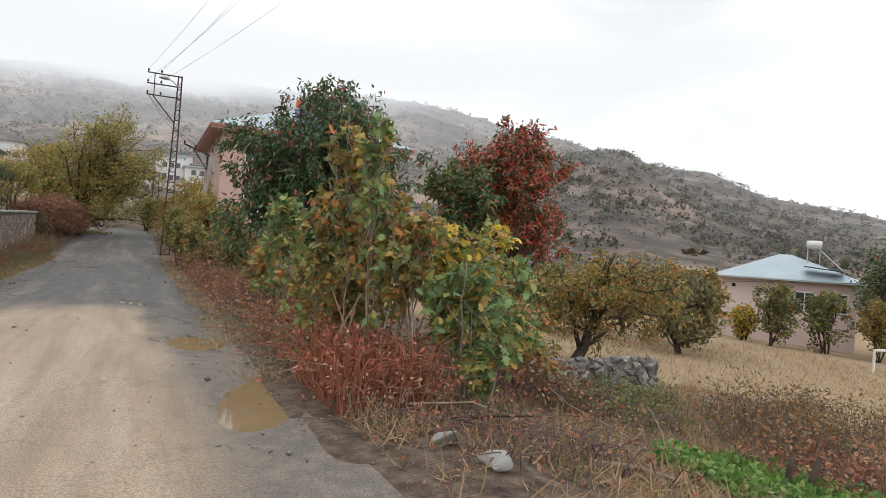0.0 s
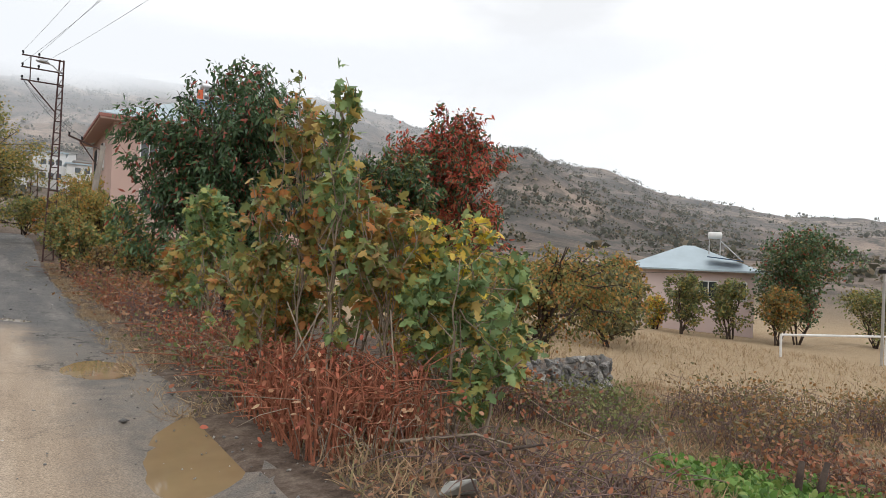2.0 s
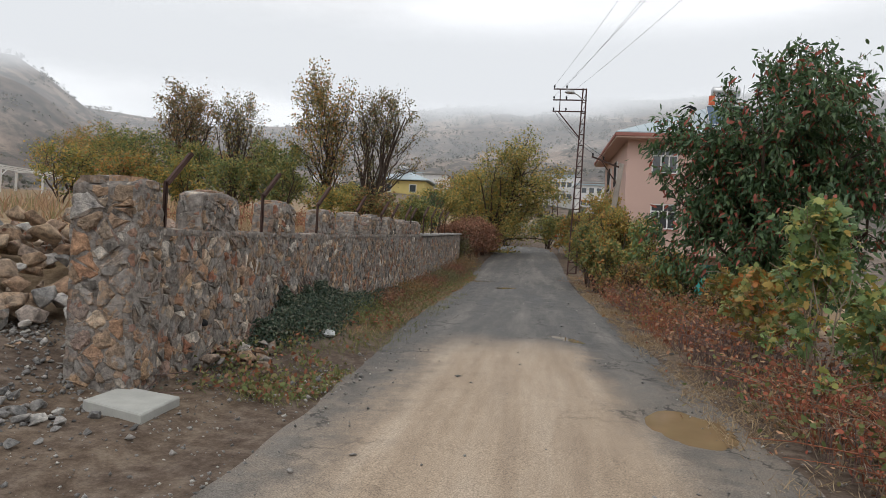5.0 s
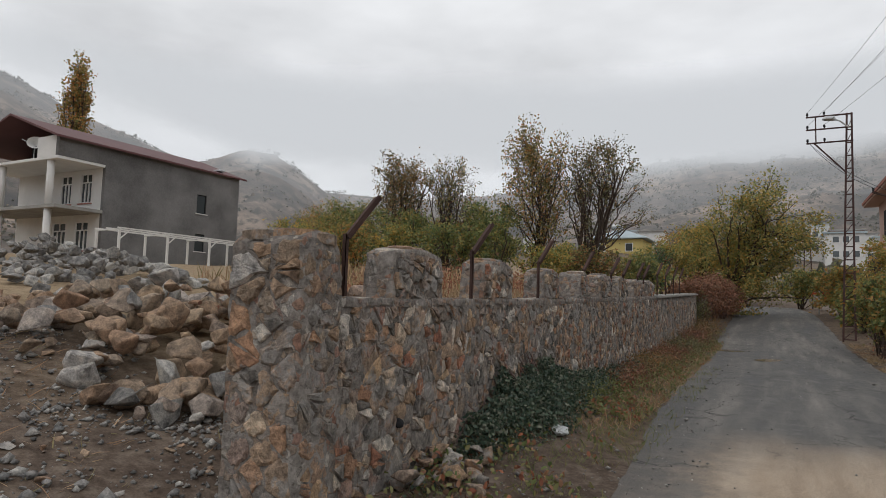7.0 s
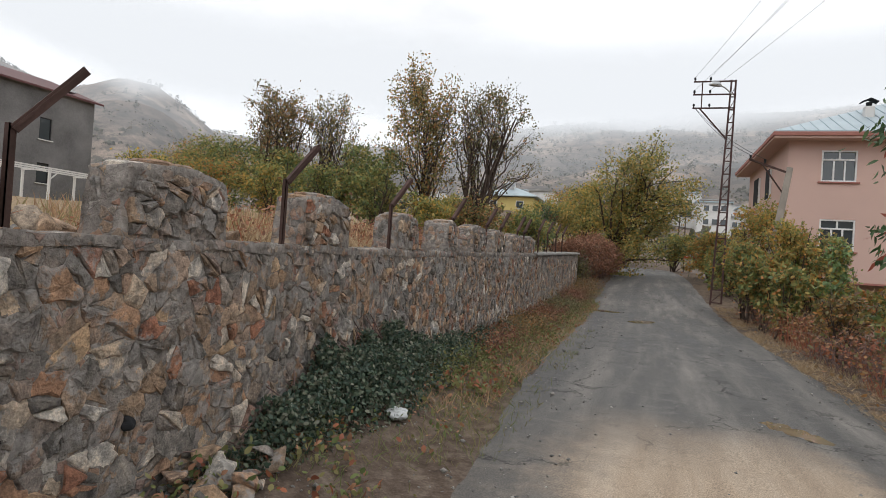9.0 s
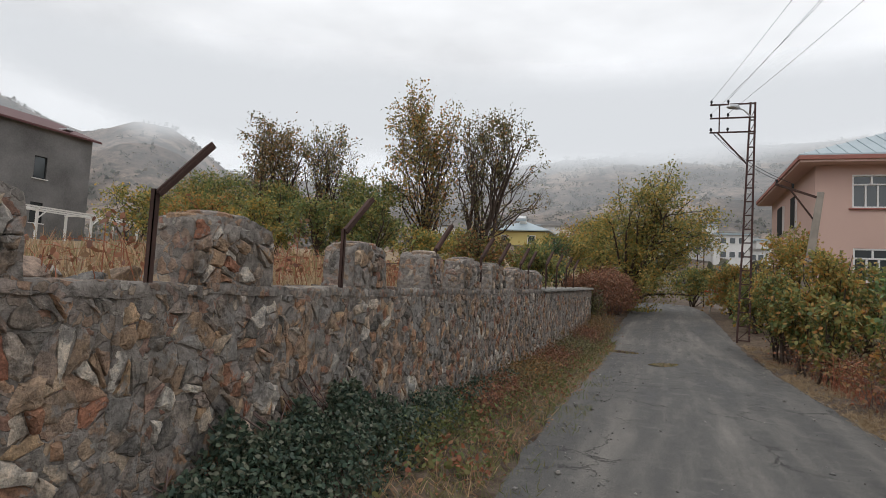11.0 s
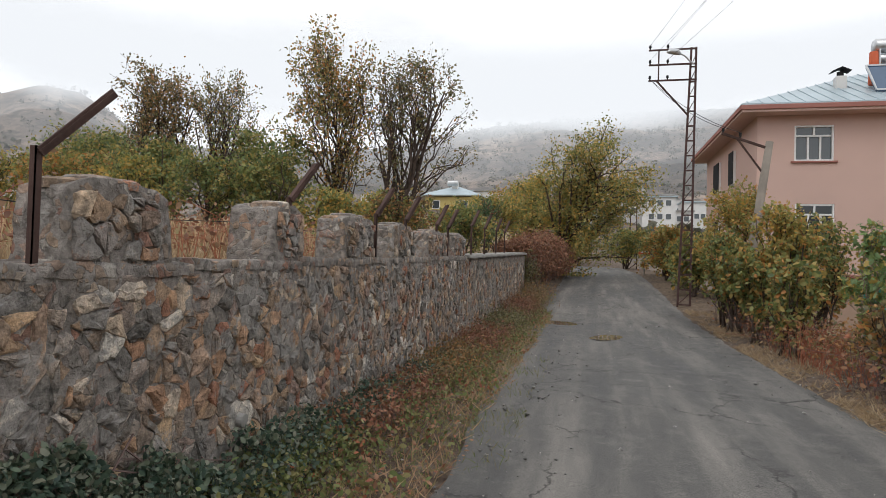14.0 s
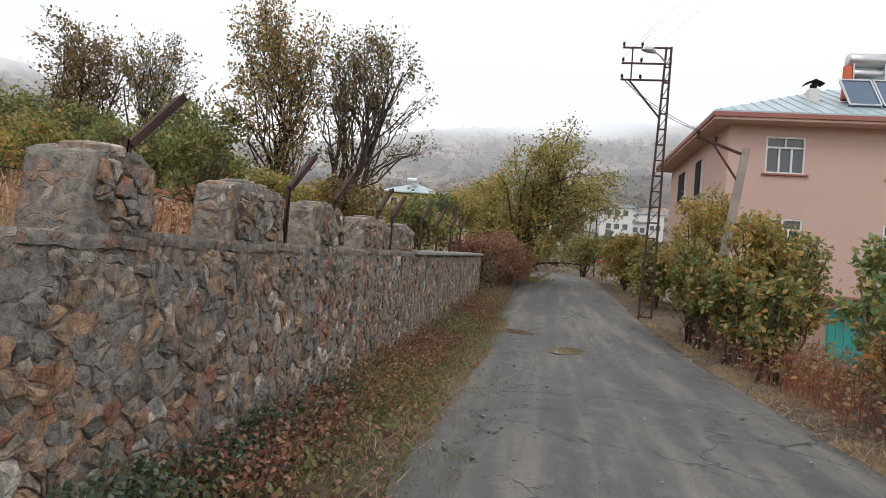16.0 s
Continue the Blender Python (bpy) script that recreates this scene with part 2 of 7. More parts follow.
def road_material():
    """Worn asphalt, with a spill of pale dried mud over the near stretch, wet streaks and coarse chippings."""
    n = Nodes("worn_asphalt")
    geo = n.t.nodes.new("ShaderNodeNewGeometry")
    sep = n.t.nodes.new("ShaderNodeSeparateXYZ")
    n.link(geo.outputs["Position"], sep.inputs[0])
    x, y = sep.outputs["X"], sep.outputs["Y"]
    big, mid, fine = n.noise(0.55, 5, 0.6), n.noise(3.2, 6, 0.65), n.noise(75, 4, 0.7)
    lane = n.noise(1.1, 5, 0.6, stretch=(1.6, 0.16, 1))
    asp = n.ramp(lane, [(0.3, (0.055, 0.055, 0.057)), (0.5, (0.115, 0.112, 0.108)), (0.68, (0.215, 0.204, 0.19))])
    asp = n.mix(n.math("MULTIPLY", n.step(mid, 0.5, 0.7), 0.35), asp, (0.2, 0.19, 0.175))
    dusty = n.math("MULTIPLY", n.math("SUBTRACT", 1.0, n.step(y, 10.0, 17.0)), n.math("ADD", 0.35, n.math("MULTIPLY", n.step(mid, 0.4, 0.62), 0.5)))
    asp = n.mix(dusty, asp, (0.235, 0.2, 0.165))
    # mud tongue: bounded ahead and on both sides, ragged edge
    wob = n.math("MULTIPLY", n.math("SUBTRACT", big, 0.5), 2.6)
    wob2 = n.math("MULTIPLY", n.math("SUBTRACT", mid, 0.5), 0.9)
    yy = n.math("ADD", n.math("ADD", y, wob), wob2)
    xx = n.math("ADD", n.math("ADD", x, n.math("MULTIPLY", wob, 0.4)), wob2)
    ahead = n.math("SUBTRACT", 1.0, n.step(yy, 14.0, 17.6))
    right = n.math("SUBTRACT", 1.0, n.step(n.math("ADD", xx, n.math("MULTIPLY", y, 0.05)), 0.65, 1.35))
    left = n.step(xx, -2.75, -1.75)
    mudf = n.math("MULTIPLY", n.math("MULTIPLY", ahead, right), left)
    mudf = n.math("MULTIPLY", mudf, n.math("ADD", 0.8, n.math("MULTIPLY", mid, 0.3)))
    trk = n.noise(1.0, 5, 0.6, stretch=(2.2, 0.22, 1))
    mud = n.ramp(trk, [(0.3, (0.29, 0.22, 0.16)), (0.5, (0.39, 0.305, 0.225)), (0.7, (0.48, 0.395, 0.31))])
    col = n.mix(mudf, asp, mud)
    col = n.mix(0.75, col, n.mix(1.0, col, n.ramp(fine, [(0.34, (0.4, 0.4, 0.4)), (0.66, (1.65, 1.62, 1.58))]), "MULTIPLY"))
    chips = n.t.nodes.new("ShaderNodeTexVoronoi")
    chips.inputs["Scale"].default_value = 55
    n.link(geo.outputs["Position"], chips.inputs["Vector"])
    chip = n.math("MULTIPLY", n.math("SUBTRACT", 1.0, n.step(chips.outputs["Distance"], 0.1, 0.3)), n.step(mid, 0.5, 0.62))
    col = n.mix(n.math("MULTIPLY", chip, 0.5), col, (0.36, 0.34, 0.31))
    crack = n.t.nodes.new("ShaderNodeTexVoronoi")
    crack.feature = "DISTANCE_TO_EDGE"
    crack.inputs["Scale"].default_value = 0.55
    warp = n.t.nodes.new("ShaderNodeVectorMath")
    warp.operation = "MULTIPLY_ADD"
    wn_ = n.node("ShaderNodeTexNoise", Scale=1.4, Detail=5, Roughness=0.65)
    n.link(geo.outputs["Position"], wn_.inputs["Vector"])
    n.link(wn_.outputs["Color"], warp.inputs[0])
    warp.inputs[1].default_value = (1.4, 1.4, 0)
    n.link(geo.outputs["Position"], warp.inputs[2])
    n.link(warp.outputs[0], crack.inputs["Vector"])
    line = n.math("MULTIPLY", n.math("SUBTRACT", 1.0, n.step(crack.outputs["Distance"], 0.004, 0.016)), n.step(big, 0.46, 0.56))
    col = n.mix(n.math("MULTIPLY", line, n.math("SUBTRACT", 0.75, n.math("MULTIPLY", mudf, 0.6))), col, (0.025, 0.024, 0.023))
    rough = n.ramp(lane, [(0.3, (0.55, 0.55, 0.55)), (0.65, (0.9, 0.9, 0.9))])
    h = n.math("ADD", n.math("MULTIPLY", mid, 0.6), n.math("MULTIPLY", fine, 0.35))
    return n.surface(col, rough, 0, n.bump(h, 0.8, 0.025), 0.3)


M_ROAD = road_material()


def water_material(name, c):
    n = Nodes(name)
    return n.surface(n.ramp(n.noise(3, 3), [(0.3, c), (0.7, tuple(v * 1.15 for v in c))]), 0.04, 0, n.bump(n.noise(9, 2), 0.02, 0.01), 0.5)


M_PUDDLE = water_material("muddy_water", (0.26, 0.18, 0.10))
M_PUDDLE_GREY = water_material("grey_water", (0.2, 0.155, 0.11))
M_BARK = plain("bark", (0.085, 0.062, 0.05), 0.95, vary=0.45, scale=9, grain=60, bump=0.6)
M_BARK_PALE = plain("pale_stem", (0.30, 0.24, 0.18), 0.9, vary=0.4, scale=9, grain=60, bump=0.4)
M_STEM_RED = plain("red_stem", (0.34, 0.13, 0.075), 0.9, vary=0.5, scale=5, grain=60, bump=0.4)
M_STEM_GREY = plain("grey_bramble", (0.19, 0.13, 0.115), 0.95, vary=0.4, scale=5, grain=60, bump=0.4)
M_RUST = plain("rusty_iron", (0.085, 0.05, 0.042), 0.75, 0.3, 0.5, 4, 60, 0.4)
M_PYLON = plain("rusty_red_steel", (0.085, 0.047, 0.043), 0.7, 0.3, 0.4, 3, 40, 0.3)
M_CONCRETE = plain("concrete", (0.34, 0.33, 0.31), 0.9, vary=0.3, scale=1.5, grain=45, bump=0.4)
M_POLE = plain("weathered_concrete", (0.27, 0.235, 0.2), 0.9, vary=0.3, scale=2, grain=40, bump=0.3)
M_SLAB = plain("pale_concrete", (0.42, 0.42, 0.39), 0.9, vary=0.2, scale=4, grain=60, bump=0.3)
M_RENDER = plain("grey_cement_render", (0.19, 0.185, 0.182), 0.95, vary=0.5, scale=0.45, grain=12, bump=0.3)
M_PINK = plain("pink_plaster", (0.60, 0.42, 0.36), 0.9, vary=0.07, scale=0.4, grain=30, bump=0.15)
M_PINK_PALE = plain("pale_pink_plaster", (0.62, 0.5, 0.48), 0.9, vary=0.1, scale=0.4, grain=30, bump=0.15)
M_BEIGE = plain("beige_plaster", (0.40, 0.28, 0.21), 0.9, vary=0.15, scale=0.7, grain=30, bump=0.2)
M_YELLOW = plain("yellow_plaster", (0.62, 0.5, 0.2), 0.9, vary=0.1, scale=0.4, grain=30, bump=0.15)
M_WHITE = plain("white_paint", (0.72, 0.71, 0.69), 0.7, vary=0.1, scale=1.2, grain=30, bump=0.1)
M_PVC = plain("white_frame", (0.78, 0.78, 0.77), 0.4, vary=0.06, scale=2, grain=20, bump=0.03)
M_TIN = plain("pale_blue_tin_roof", (0.42, 0.5, 0.54), 0.45, 0.35, 0.12, 0.7, 14, 0.1)
M_TIN_RED = plain("dark_red_tin_roof", (0.14, 0.065, 0.065), 0.6, 0.2, 0.2, 0.6, 14, 0.1)
M_SOFFIT = plain("dark_pink_eave", (0.36, 0.16, 0.13), 0.8, vary=0.15, scale=1, grain=20, bump=0.1)
M_TEAL = plain("turquoise_paint", (0.05, 0.34, 0.30), 0.55, vary=0.2, scale=2, grain=20, bump=0.1)
# near-black of dark fittings, also painted shade on sheets inside openings
M_DARK = plain("near_black_and_shade", (0.02, 0.02, 0.022), 0.9, vary=0.2)
M_WIRE = plain("wire", (0.05, 0.05, 0.055), 0.6, 0.5, 0.1)
M_STEEL = plain("steel", (0.55, 0.56, 0.57), 0.35, 0.8, 0.15, 3, 30, 0.05)
M_ORANGE = plain("orange_plastic", (0.65, 0.14, 0.06), 0.6, vary=0.1)
M_BAG = plain("white_plastic", (0.5, 0.52, 0.52), 0.4, vary=0.1, scale=20)
M_CURTAIN = plain("net_curtain", (0.55, 0.55, 0.53), 0.9, vary=0.15, scale=6, grain=30)


def glass_material():
    n = Nodes("window_glass")
    return n.surface((0.045, 0.055, 0.06), 0.06, 0, None, 0.8)


M_GLASS = glass_material()
M_PANEL = plain("solar_glass", (0.07, 0.12, 0.2), 0.12, 0.2, 0.1, 2, 8, 0.0, 0.8)

P_PEACH = leafy("peach_leaf", [(0.036, 0.07, 0.03), (0.052, 0.092, 0.036), (0.028, 0.055, 0.027), (0.064, 0.105, 0.042), (0.038, 0.072, 0.038), (0.052, 0.085, 0.04), (0.036, 0.07, 0.03), (0.05, 0.088, 0.04), (0.2, 0.055, 0.038)], 0.12, 0.4, 0.2)
P_RED = leafy("red_leaf", [(0.24, 0.04, 0.028), (0.32, 0.066, 0.04), (0.18, 0.036, 0.028), (0.05, 0.07, 0.034), (0.28, 0.06, 0.036), (0.28, 0.1, 0.045)], 0.2, 0.45)
P_MAPLE = leafy("maple_leaf", [(0.11, 0.14, 0.045), (0.18, 0.165, 0.05), (0.1, 0.13, 0.05), (0.24, 0.16, 0.046), (0.29, 0.12, 0.038), (0.19, 0.13, 0.05), (0.13, 0.15, 0.052)], 0.5)
P_MAPLE_GREEN = leafy("green_maple_leaf", [(0.095, 0.15, 0.06), (0.14, 0.2, 0.075), (0.12, 0.18, 0.085), (0.2, 0.21, 0.065), (0.08, 0.125, 0.05), (0.28, 0.2, 0.06)], 0.25)
P_YELLOW = leafy("yellow_leaf", [(0.5, 0.33, 0.04), (0.4, 0.28, 0.05), (0.16, 0.19, 0.06), (0.11, 0.14, 0.05), (0.32, 0.18, 0.05)], 0.3)
P_OCHRE = leafy("ochre_leaf", [(0.27, 0.165, 0.05), (0.2, 0.15, 0.05), (0.12, 0.125, 0.044), (0.29, 0.13, 0.042), (0.165, 0.14, 0.05)], 0.3, 0.5, 0.42)
P_GREEN = leafy("green_leaf", [(0.085, 0.115, 0.042), (0.125, 0.145, 0.05), (0.16, 0.16, 0.056), (0.065, 0.09, 0.04), (0.21, 0.165, 0.052)], 0.25, 0.5, 0.38)
P_WALNUT = leafy("walnut_leaf", [(0.17, 0.165, 0.05), (0.26, 0.19, 0.055), (0.13, 0.145, 0.05), (0.33, 0.21, 0.055), (0.2, 0.18, 0.06)], 0.25, 0.5, 0.42)
P_BROWN = leafy("brown_leaf", [(0.16, 0.1, 0.046), (0.12, 0.1, 0.046), (0.22, 0.115, 0.045), (0.09, 0.08, 0.042)], 0.4)
P_SCRUB = leafy("hill_scrub_leaf", [(0.045, 0.05, 0.034), (0.065, 0.065, 0.045), (0.05, 0.05, 0.036), (0.1, 0.08, 0.05)], 0.2)
P_OLIVE = leafy("olive_leaf", [(0.08, 0.085, 0.042), (0.11, 0.11, 0.05), (0.065, 0.068, 0.038), (0.15, 0.12, 0.05)], 0.3)
P_IVY = leafy("ivy_leaf", [(0.035, 0.058, 0.04), (0.05, 0.072, 0.046), (0.024, 0.04, 0.03), (0.075, 0.09, 0.06), (0.03, 0.05, 0.036), (0.11, 0.115, 0.085)], 0.08, 0.45, 0.15)
P_LITTER = leafy("dead_leaf", [(0.2, 0.075, 0.04), (0.15, 0.055, 0.034), (0.22, 0.12, 0.07), (0.12, 0.072, 0.045), (0.17, 0.09, 0.055)], 0.3, 0.8, 0.15)
P_WILT = leafy("wilted_leaf", [(0.25, 0.07, 0.045), (0.3, 0.1, 0.06), (0.16, 0.05, 0.035), (0.3, 0.17, 0.1), (0.2, 0.075, 0.045)], 0.25, 0.8, 0.2)
P_HEDGE = leafy("rust_hedge_leaf", [(0.15, 0.066, 0.042), (0.19, 0.09, 0.055), (0.11, 0.058, 0.042), (0.14, 0.085, 0.05)], 0.3, 0.8, 0.15)
P_STRAW = leafy("dry_grass", [(0.24, 0.18, 0.11), (0.2, 0.14, 0.082), (0.28, 0.22, 0.145), (0.16, 0.112, 0.07)], 0.15, 0.9, 0.25)
P_STRAW_RED = leafy("brown_grass", [(0.225, 0.142, 0.088), (0.3, 0.21, 0.13), (0.18, 0.12, 0.078), (0.16, 0.138, 0.072)], 0.2, 0.9, 0.25)
P_GRASS = leafy("fresh_green", [(0.07, 0.135, 0.028), (0.1, 0.17, 0.038), (0.05, 0.1, 0.025), (0.14, 0.18, 0.05)], 0.05, 0.6, 0.3)
P_WEED = leafy("weed_green", [(0.07, 0.095, 0.035), (0.1, 0.125, 0.045), (0.14, 0.13, 0.055)], 0.2, 0.7, 0.3)


# ---- building tools ----
class Geo:
    """Collects corners and faces of one mesh."""

    def __init__(self):
        self.v, self.f = [], []

    def add(self, vs, fs):
        k = len(self.v)
        self.v.extend([tuple(p) for p in vs])
        self.f.extend([tuple(i + k for i in f) for f in fs])
        return self

    def box(self, x0, x1, y0, y1, z0, z1, c=0.0):
        """A block, its edges chamfered by c."""
        if not c:
            vs = [(x, y, z) for z in (z0, z1) for x, y in ((x0, y0), (x1, y0), (x1, y1), (x0, y1))]
            return self.add(vs, [(3, 2, 1, 0), (4, 5, 6, 7), (0, 1, 5, 4), (1, 2, 6, 5), (2, 3, 7, 6), (3, 0, 4, 7)])

        def ring(i, z):
            return [(x0 + c + i, y0 + i, z), (x1 - c - i, y0 + i, z), (x1 - i, y0 + c + i, z), (x1 - i, y1 - c - i, z),
                    (x1 - c - i, y1 - i, z), (x0 + c + i, y1 - i, z), (x0 + i, y1 - c - i, z), (x0 + i, y0 + c + i, z)]
        vs = ring(c * 0.7, z0) + ring(0, z0 + c) + ring(0, z1 - c) + ring(c * 0.7, z1)
        fs = [tuple(range(7, -1, -1)), tuple(range(24, 32))]
        for k in range(3):
            fs += [(k * 8 + i, k * 8 + (i + 1) % 8, k * 8 + 8 + (i + 1) % 8, k * 8 + 8 + i) for i in range(8)]
        return self.add(vs, fs)

    def tube(self, pts, radii, sides=6, cap=True):
        pts = [Vector(p) for p in pts]
        if not hasattr(radii, "__len__"):
            radii = [radii] * len(pts)
        vs, fs = [], []
        for i, p in enumerate(pts):
            d = (pts[min(i + 1, len(pts) - 1)] - pts[max(i - 1, 0)]).normalized()
            a = d.orthogonal().normalized() if i == 0 else (a - d * a.dot(d)).normalized()
            b = d.cross(a)
            vs += [p + (a * math.cos(k * math.tau / sides) + b * math.sin(k * math.tau / sides)) * radii[i] for k in range(sides)]
        for i in range(len(pts) - 1):
            fs += [(i * sides + k, i * sides + (k + 1) % sides, (i + 1) * sides + (k + 1) % sides, (i + 1) * sides + k) for k in range(sides)]
        if cap:
            fs += [tuple(range(sides - 1, -1, -1)), tuple((len(pts) - 1) * sides + k for k in range(sides))]
        return self.add(vs, fs)

    def bar(self, a, b, w, h=None):
        """A square bar from a to b."""
        a, b, h = Vector(a), Vector(b), h or w
        d = (b - a).normalized()
        s = d.cross(Vector((0, 0, 1)))
        s = s.normalized() if s.length > 0.05 else Vector((1, 0, 0))
        u = s.cross(d)
        vs = [p + s * i * w / 2 + u * j * h / 2 for p in (a, b) for i, j in ((-1, -1), (1, -1), (1, 1), (-1, 1))]
        return self.add(vs, [(0, 1, 2, 3), (7, 6, 5, 4), (0, 4, 5, 1), (1, 5, 6, 2), (2, 6, 7, 3), (3, 7, 4, 0)])

    def mesh(self, name, mat, smooth=False):
        me = bpy.data.meshes.new(name)
        me.from_pydata(self.v, [], self.f)
        if smooth:
            me.polygons.foreach_set("use_smooth", [True] * len(me.polygons))
        if mat:
            me.materials.append(mat)
        return me


def tri_mesh(name, verts, tris, mat, smooth=False):
    """A mesh from arrays of corners and triangles."""
    verts, tris = np.asarray(verts, np.float32), np.asarray(tris, np.int32)
    me = bpy.data.meshes.new(name)
    me.vertices.add(len(verts))
    me.vertices.foreach_set("co", verts.ravel())
    k = tris.shape[1]
    me.loops.add(tris.size)
    me.loops.foreach_set("vertex_index", tris.ravel())
    me.polygons.add(len(tris))
    me.polygons.foreach_set("loop_start", np.arange(0, tris.size, k, dtype=np.int32))
    me.polygons.foreach_set("loop_total", np.full(len(tris), k, np.int32))
    if smooth:
        me.polygons.foreach_set("use_smooth", np.ones(len(tris), bool))
    me.update(calc_edges=True)
    me.materials.append(mat)
    return me


def thing(name, at=(0, 0, 0), label="", category="", group="", kind="", data=None):
    """A top-level thing: an Empty at its base, or a mesh."""
    ob = new(name, data)
    ob.location = at
    return tagged(ob, label, category, group, kind)


def part(name, geo, mat, parent, label="", smooth=False):
    """One mesh under a thing or under a part; its corners are in world metres."""
    me = geo.mesh(name, mat, smooth) if isinstance(geo, Geo) else geo
    ob = new(name, me)
    ob.parent = parent
    ob.matrix_parent_inverse = Matrix.Translation(-Vector(parent.location))
    return tagged(ob, label)


def ease(a, b, v):
    u = np.clip((np.asarray(v, float) - a) / (b - a), 0, 1)
    return u * u * (3 - 2 * u)


def ripple(x, y, s, seed=0.0):
    """A cheap rolling relief, about -1 to 1."""
    return (np.sin(x * s + 1.3 + seed) * np.cos(y * s * 1.13 - 0.7 + seed * 2) + 0.6 * np.sin(x * s * 2.3 - y * s * 1.9 + seed * 3)
            + 0.4 * np.cos(x * s * 4.1 + y * s * 3.7 + seed)) / 2


# ---- lie of the land ----
def road_z(y):
    return np.interp(y, [-60, 18, 30, 35, 40, 44, 55, 66, 80, 150], [0, 0, 0.08, 0.2, 0.5, 0.8, 1.4, 1.85, 2.0, 2.6])


def road_mid(y):
    """Sideways shift of the road where it bends away beyond the hedge."""
    return -0.004 * np.clip(np.asarray(y, float) - 52, 0, 200) ** 2


RIDGE = ([-180, -110, -69, -61, -53, -50, -45, -37, -29, -22, -12, 0, 6, 12, 20, 30, 37, 45, 52, 58, 62, 66, 75, 110, 180],
         [6, 4, 3.4, 4.3, 5.8, 7.0, 8.2, 9.9, 11.4, 13.0, 12.6, 12.5, 12.0, 11.2, 9.4, 8.4, 8.6, 9.5, 11, 13.0, 14.8, 16.4, 18, 12, 6])


def land_z(x, y):
    x, y = np.asarray(x, float), np.asarray(y, float)
    zr = road_z(y)
    xs = x - road_mid(y)
    # right: verge, bank, field
    drop = -1.1 * ease(2.3, 8.5, xs) - 0.066 * np.clip(xs - 8, 0, 45) * (1 - ease(33, 62, y))
    right = zr * (1 - ease(3, 9, xs)) + drop
    # left: verge, then the garden held up by the wall, or the rubble yard before it
    up = 0.12 * ease(-3.2, -4.7, xs) * ease(10.6, 13.5, y)
    garden = 1.45 * ease(-4.95, -5.3, xs) + 0.55 * ease(-5.3, -11, xs) + 1.2 * ease(-11, -35, xs)
    yard = 0.45 * ease(-4.6, -7.0, xs) + 0.8 * ease(-6.5, -10.5, xs) + 0.8 * ease(-10.5, -20, xs) + 1.2 * ease(-18, -36, xs)
    # the rubble yard runs back beside the garden, further from the lane
    g = ease(12.3, 15.0, y) * (1 - ease(-7.0, -9.5, xs) * (1 - ease(17.0, 22.0, y)))
    left = zr + up + np.where(xs < -4.8, garden * g, 0) + yard * (1 - g)
    near = np.where(xs > 0, right, left) + 0.03 * ripple(x, y, 1.7) * ease(1.7, 2.6, np.abs(xs + 0.85) - 1.0)
    # far: slopes and ridges
    r = np.hypot(x, y)
    az = np.degrees(np.arctan2(-x, y))
    el = np.interp(az, *RIDGE)
    ridge = np.tan(np.radians(el)) * 620 * ease(110, 640, r) ** 1.05
    hump = np.exp(-((r - 300) / 95) ** 2) * 300 * np.tan(np.radians(8.9)) * np.exp(-((az + 40) / 11.0) ** 2)
    knoll = np.exp(-((r - 400) / 110) ** 2) * 400 * np.tan(np.radians(11.2)) * np.exp(-((az - 44.5) / 11.0) ** 2)
    far = np.maximum(ridge, hump) * 0.6 + 0.4 * (ridge + 0.3 * hump)
    far = np.maximum(far, np.maximum(hump, knoll) + 0.12 * ridge)
    rough = (4.5 * ripple(x, y, 0.022, 1) + 2.2 * ripple(x, y, 0.06, 2) + 0.9 * ripple(x, y, 0.17, 5)) * ease(90, 280, r)
    front = ease(40, 5, np.abs(az - 8)) * 0.125 * np.clip(r - 70, 0, 130) + 2.2 * np.exp(-((x + 21) ** 2 + (y - 102) ** 2) / 320.0)
    return near * (1 - ease(70, 160, r)) + 1.5 * ease(70, 160, r) + np.maximum(far, front) + rough


def sheet(xs, ys, zfun):
    gx, gy = np.meshgrid(xs, ys)
    z = zfun(gx, gy)
    v = np.stack([gx, gy, z], -1).reshape(-1, 3)
    nx, ny = len(xs), len(ys)
    i = np.arange((nx - 1) * (ny - 1))
    a = (i // (nx - 1)) * nx + i % (nx - 1)
    return v, np.stack([a, a + 1, a + nx + 1, a + nx], -1)


def steps(stops):
    out = []
    for (a, b, d) in stops:
        out += list(np.arange(a, b - d * 0.01, d))
    return np.array(out + [stops[-1][1]])


def under_road(x, y):
    xs = x - road_mid(y)
    on = ease(-4.0, -3.85, xs) * (1 - ease(1.35, 1.6, xs))
    return land_z(x, y) - 0.06 * on * (y < 72)


gx = steps([(-900, -300, 40), (-300, -60, 9), (-60, -16, 1.5), (-16, -6, 0.3), (-6, -4.4, 0.06), (-4.4, 12, 0.2), (12, 40, 1.0), (40, 300, 8), (300, 900, 40)])
gy = steps([(-500, -60, 40), (-60, -6, 3), (-6, 46, 0.25), (46, 80, 1.2), (80, 420, 6), (420, 900, 24)])
gv, gf = sheet(gx, gy, under_road)
ground = thing("ground", label="dry soil and straw ground rising to bare hills", category="ground", kind="structure", data=tri_mesh("ground", gv, gf, M_GROUND, True))

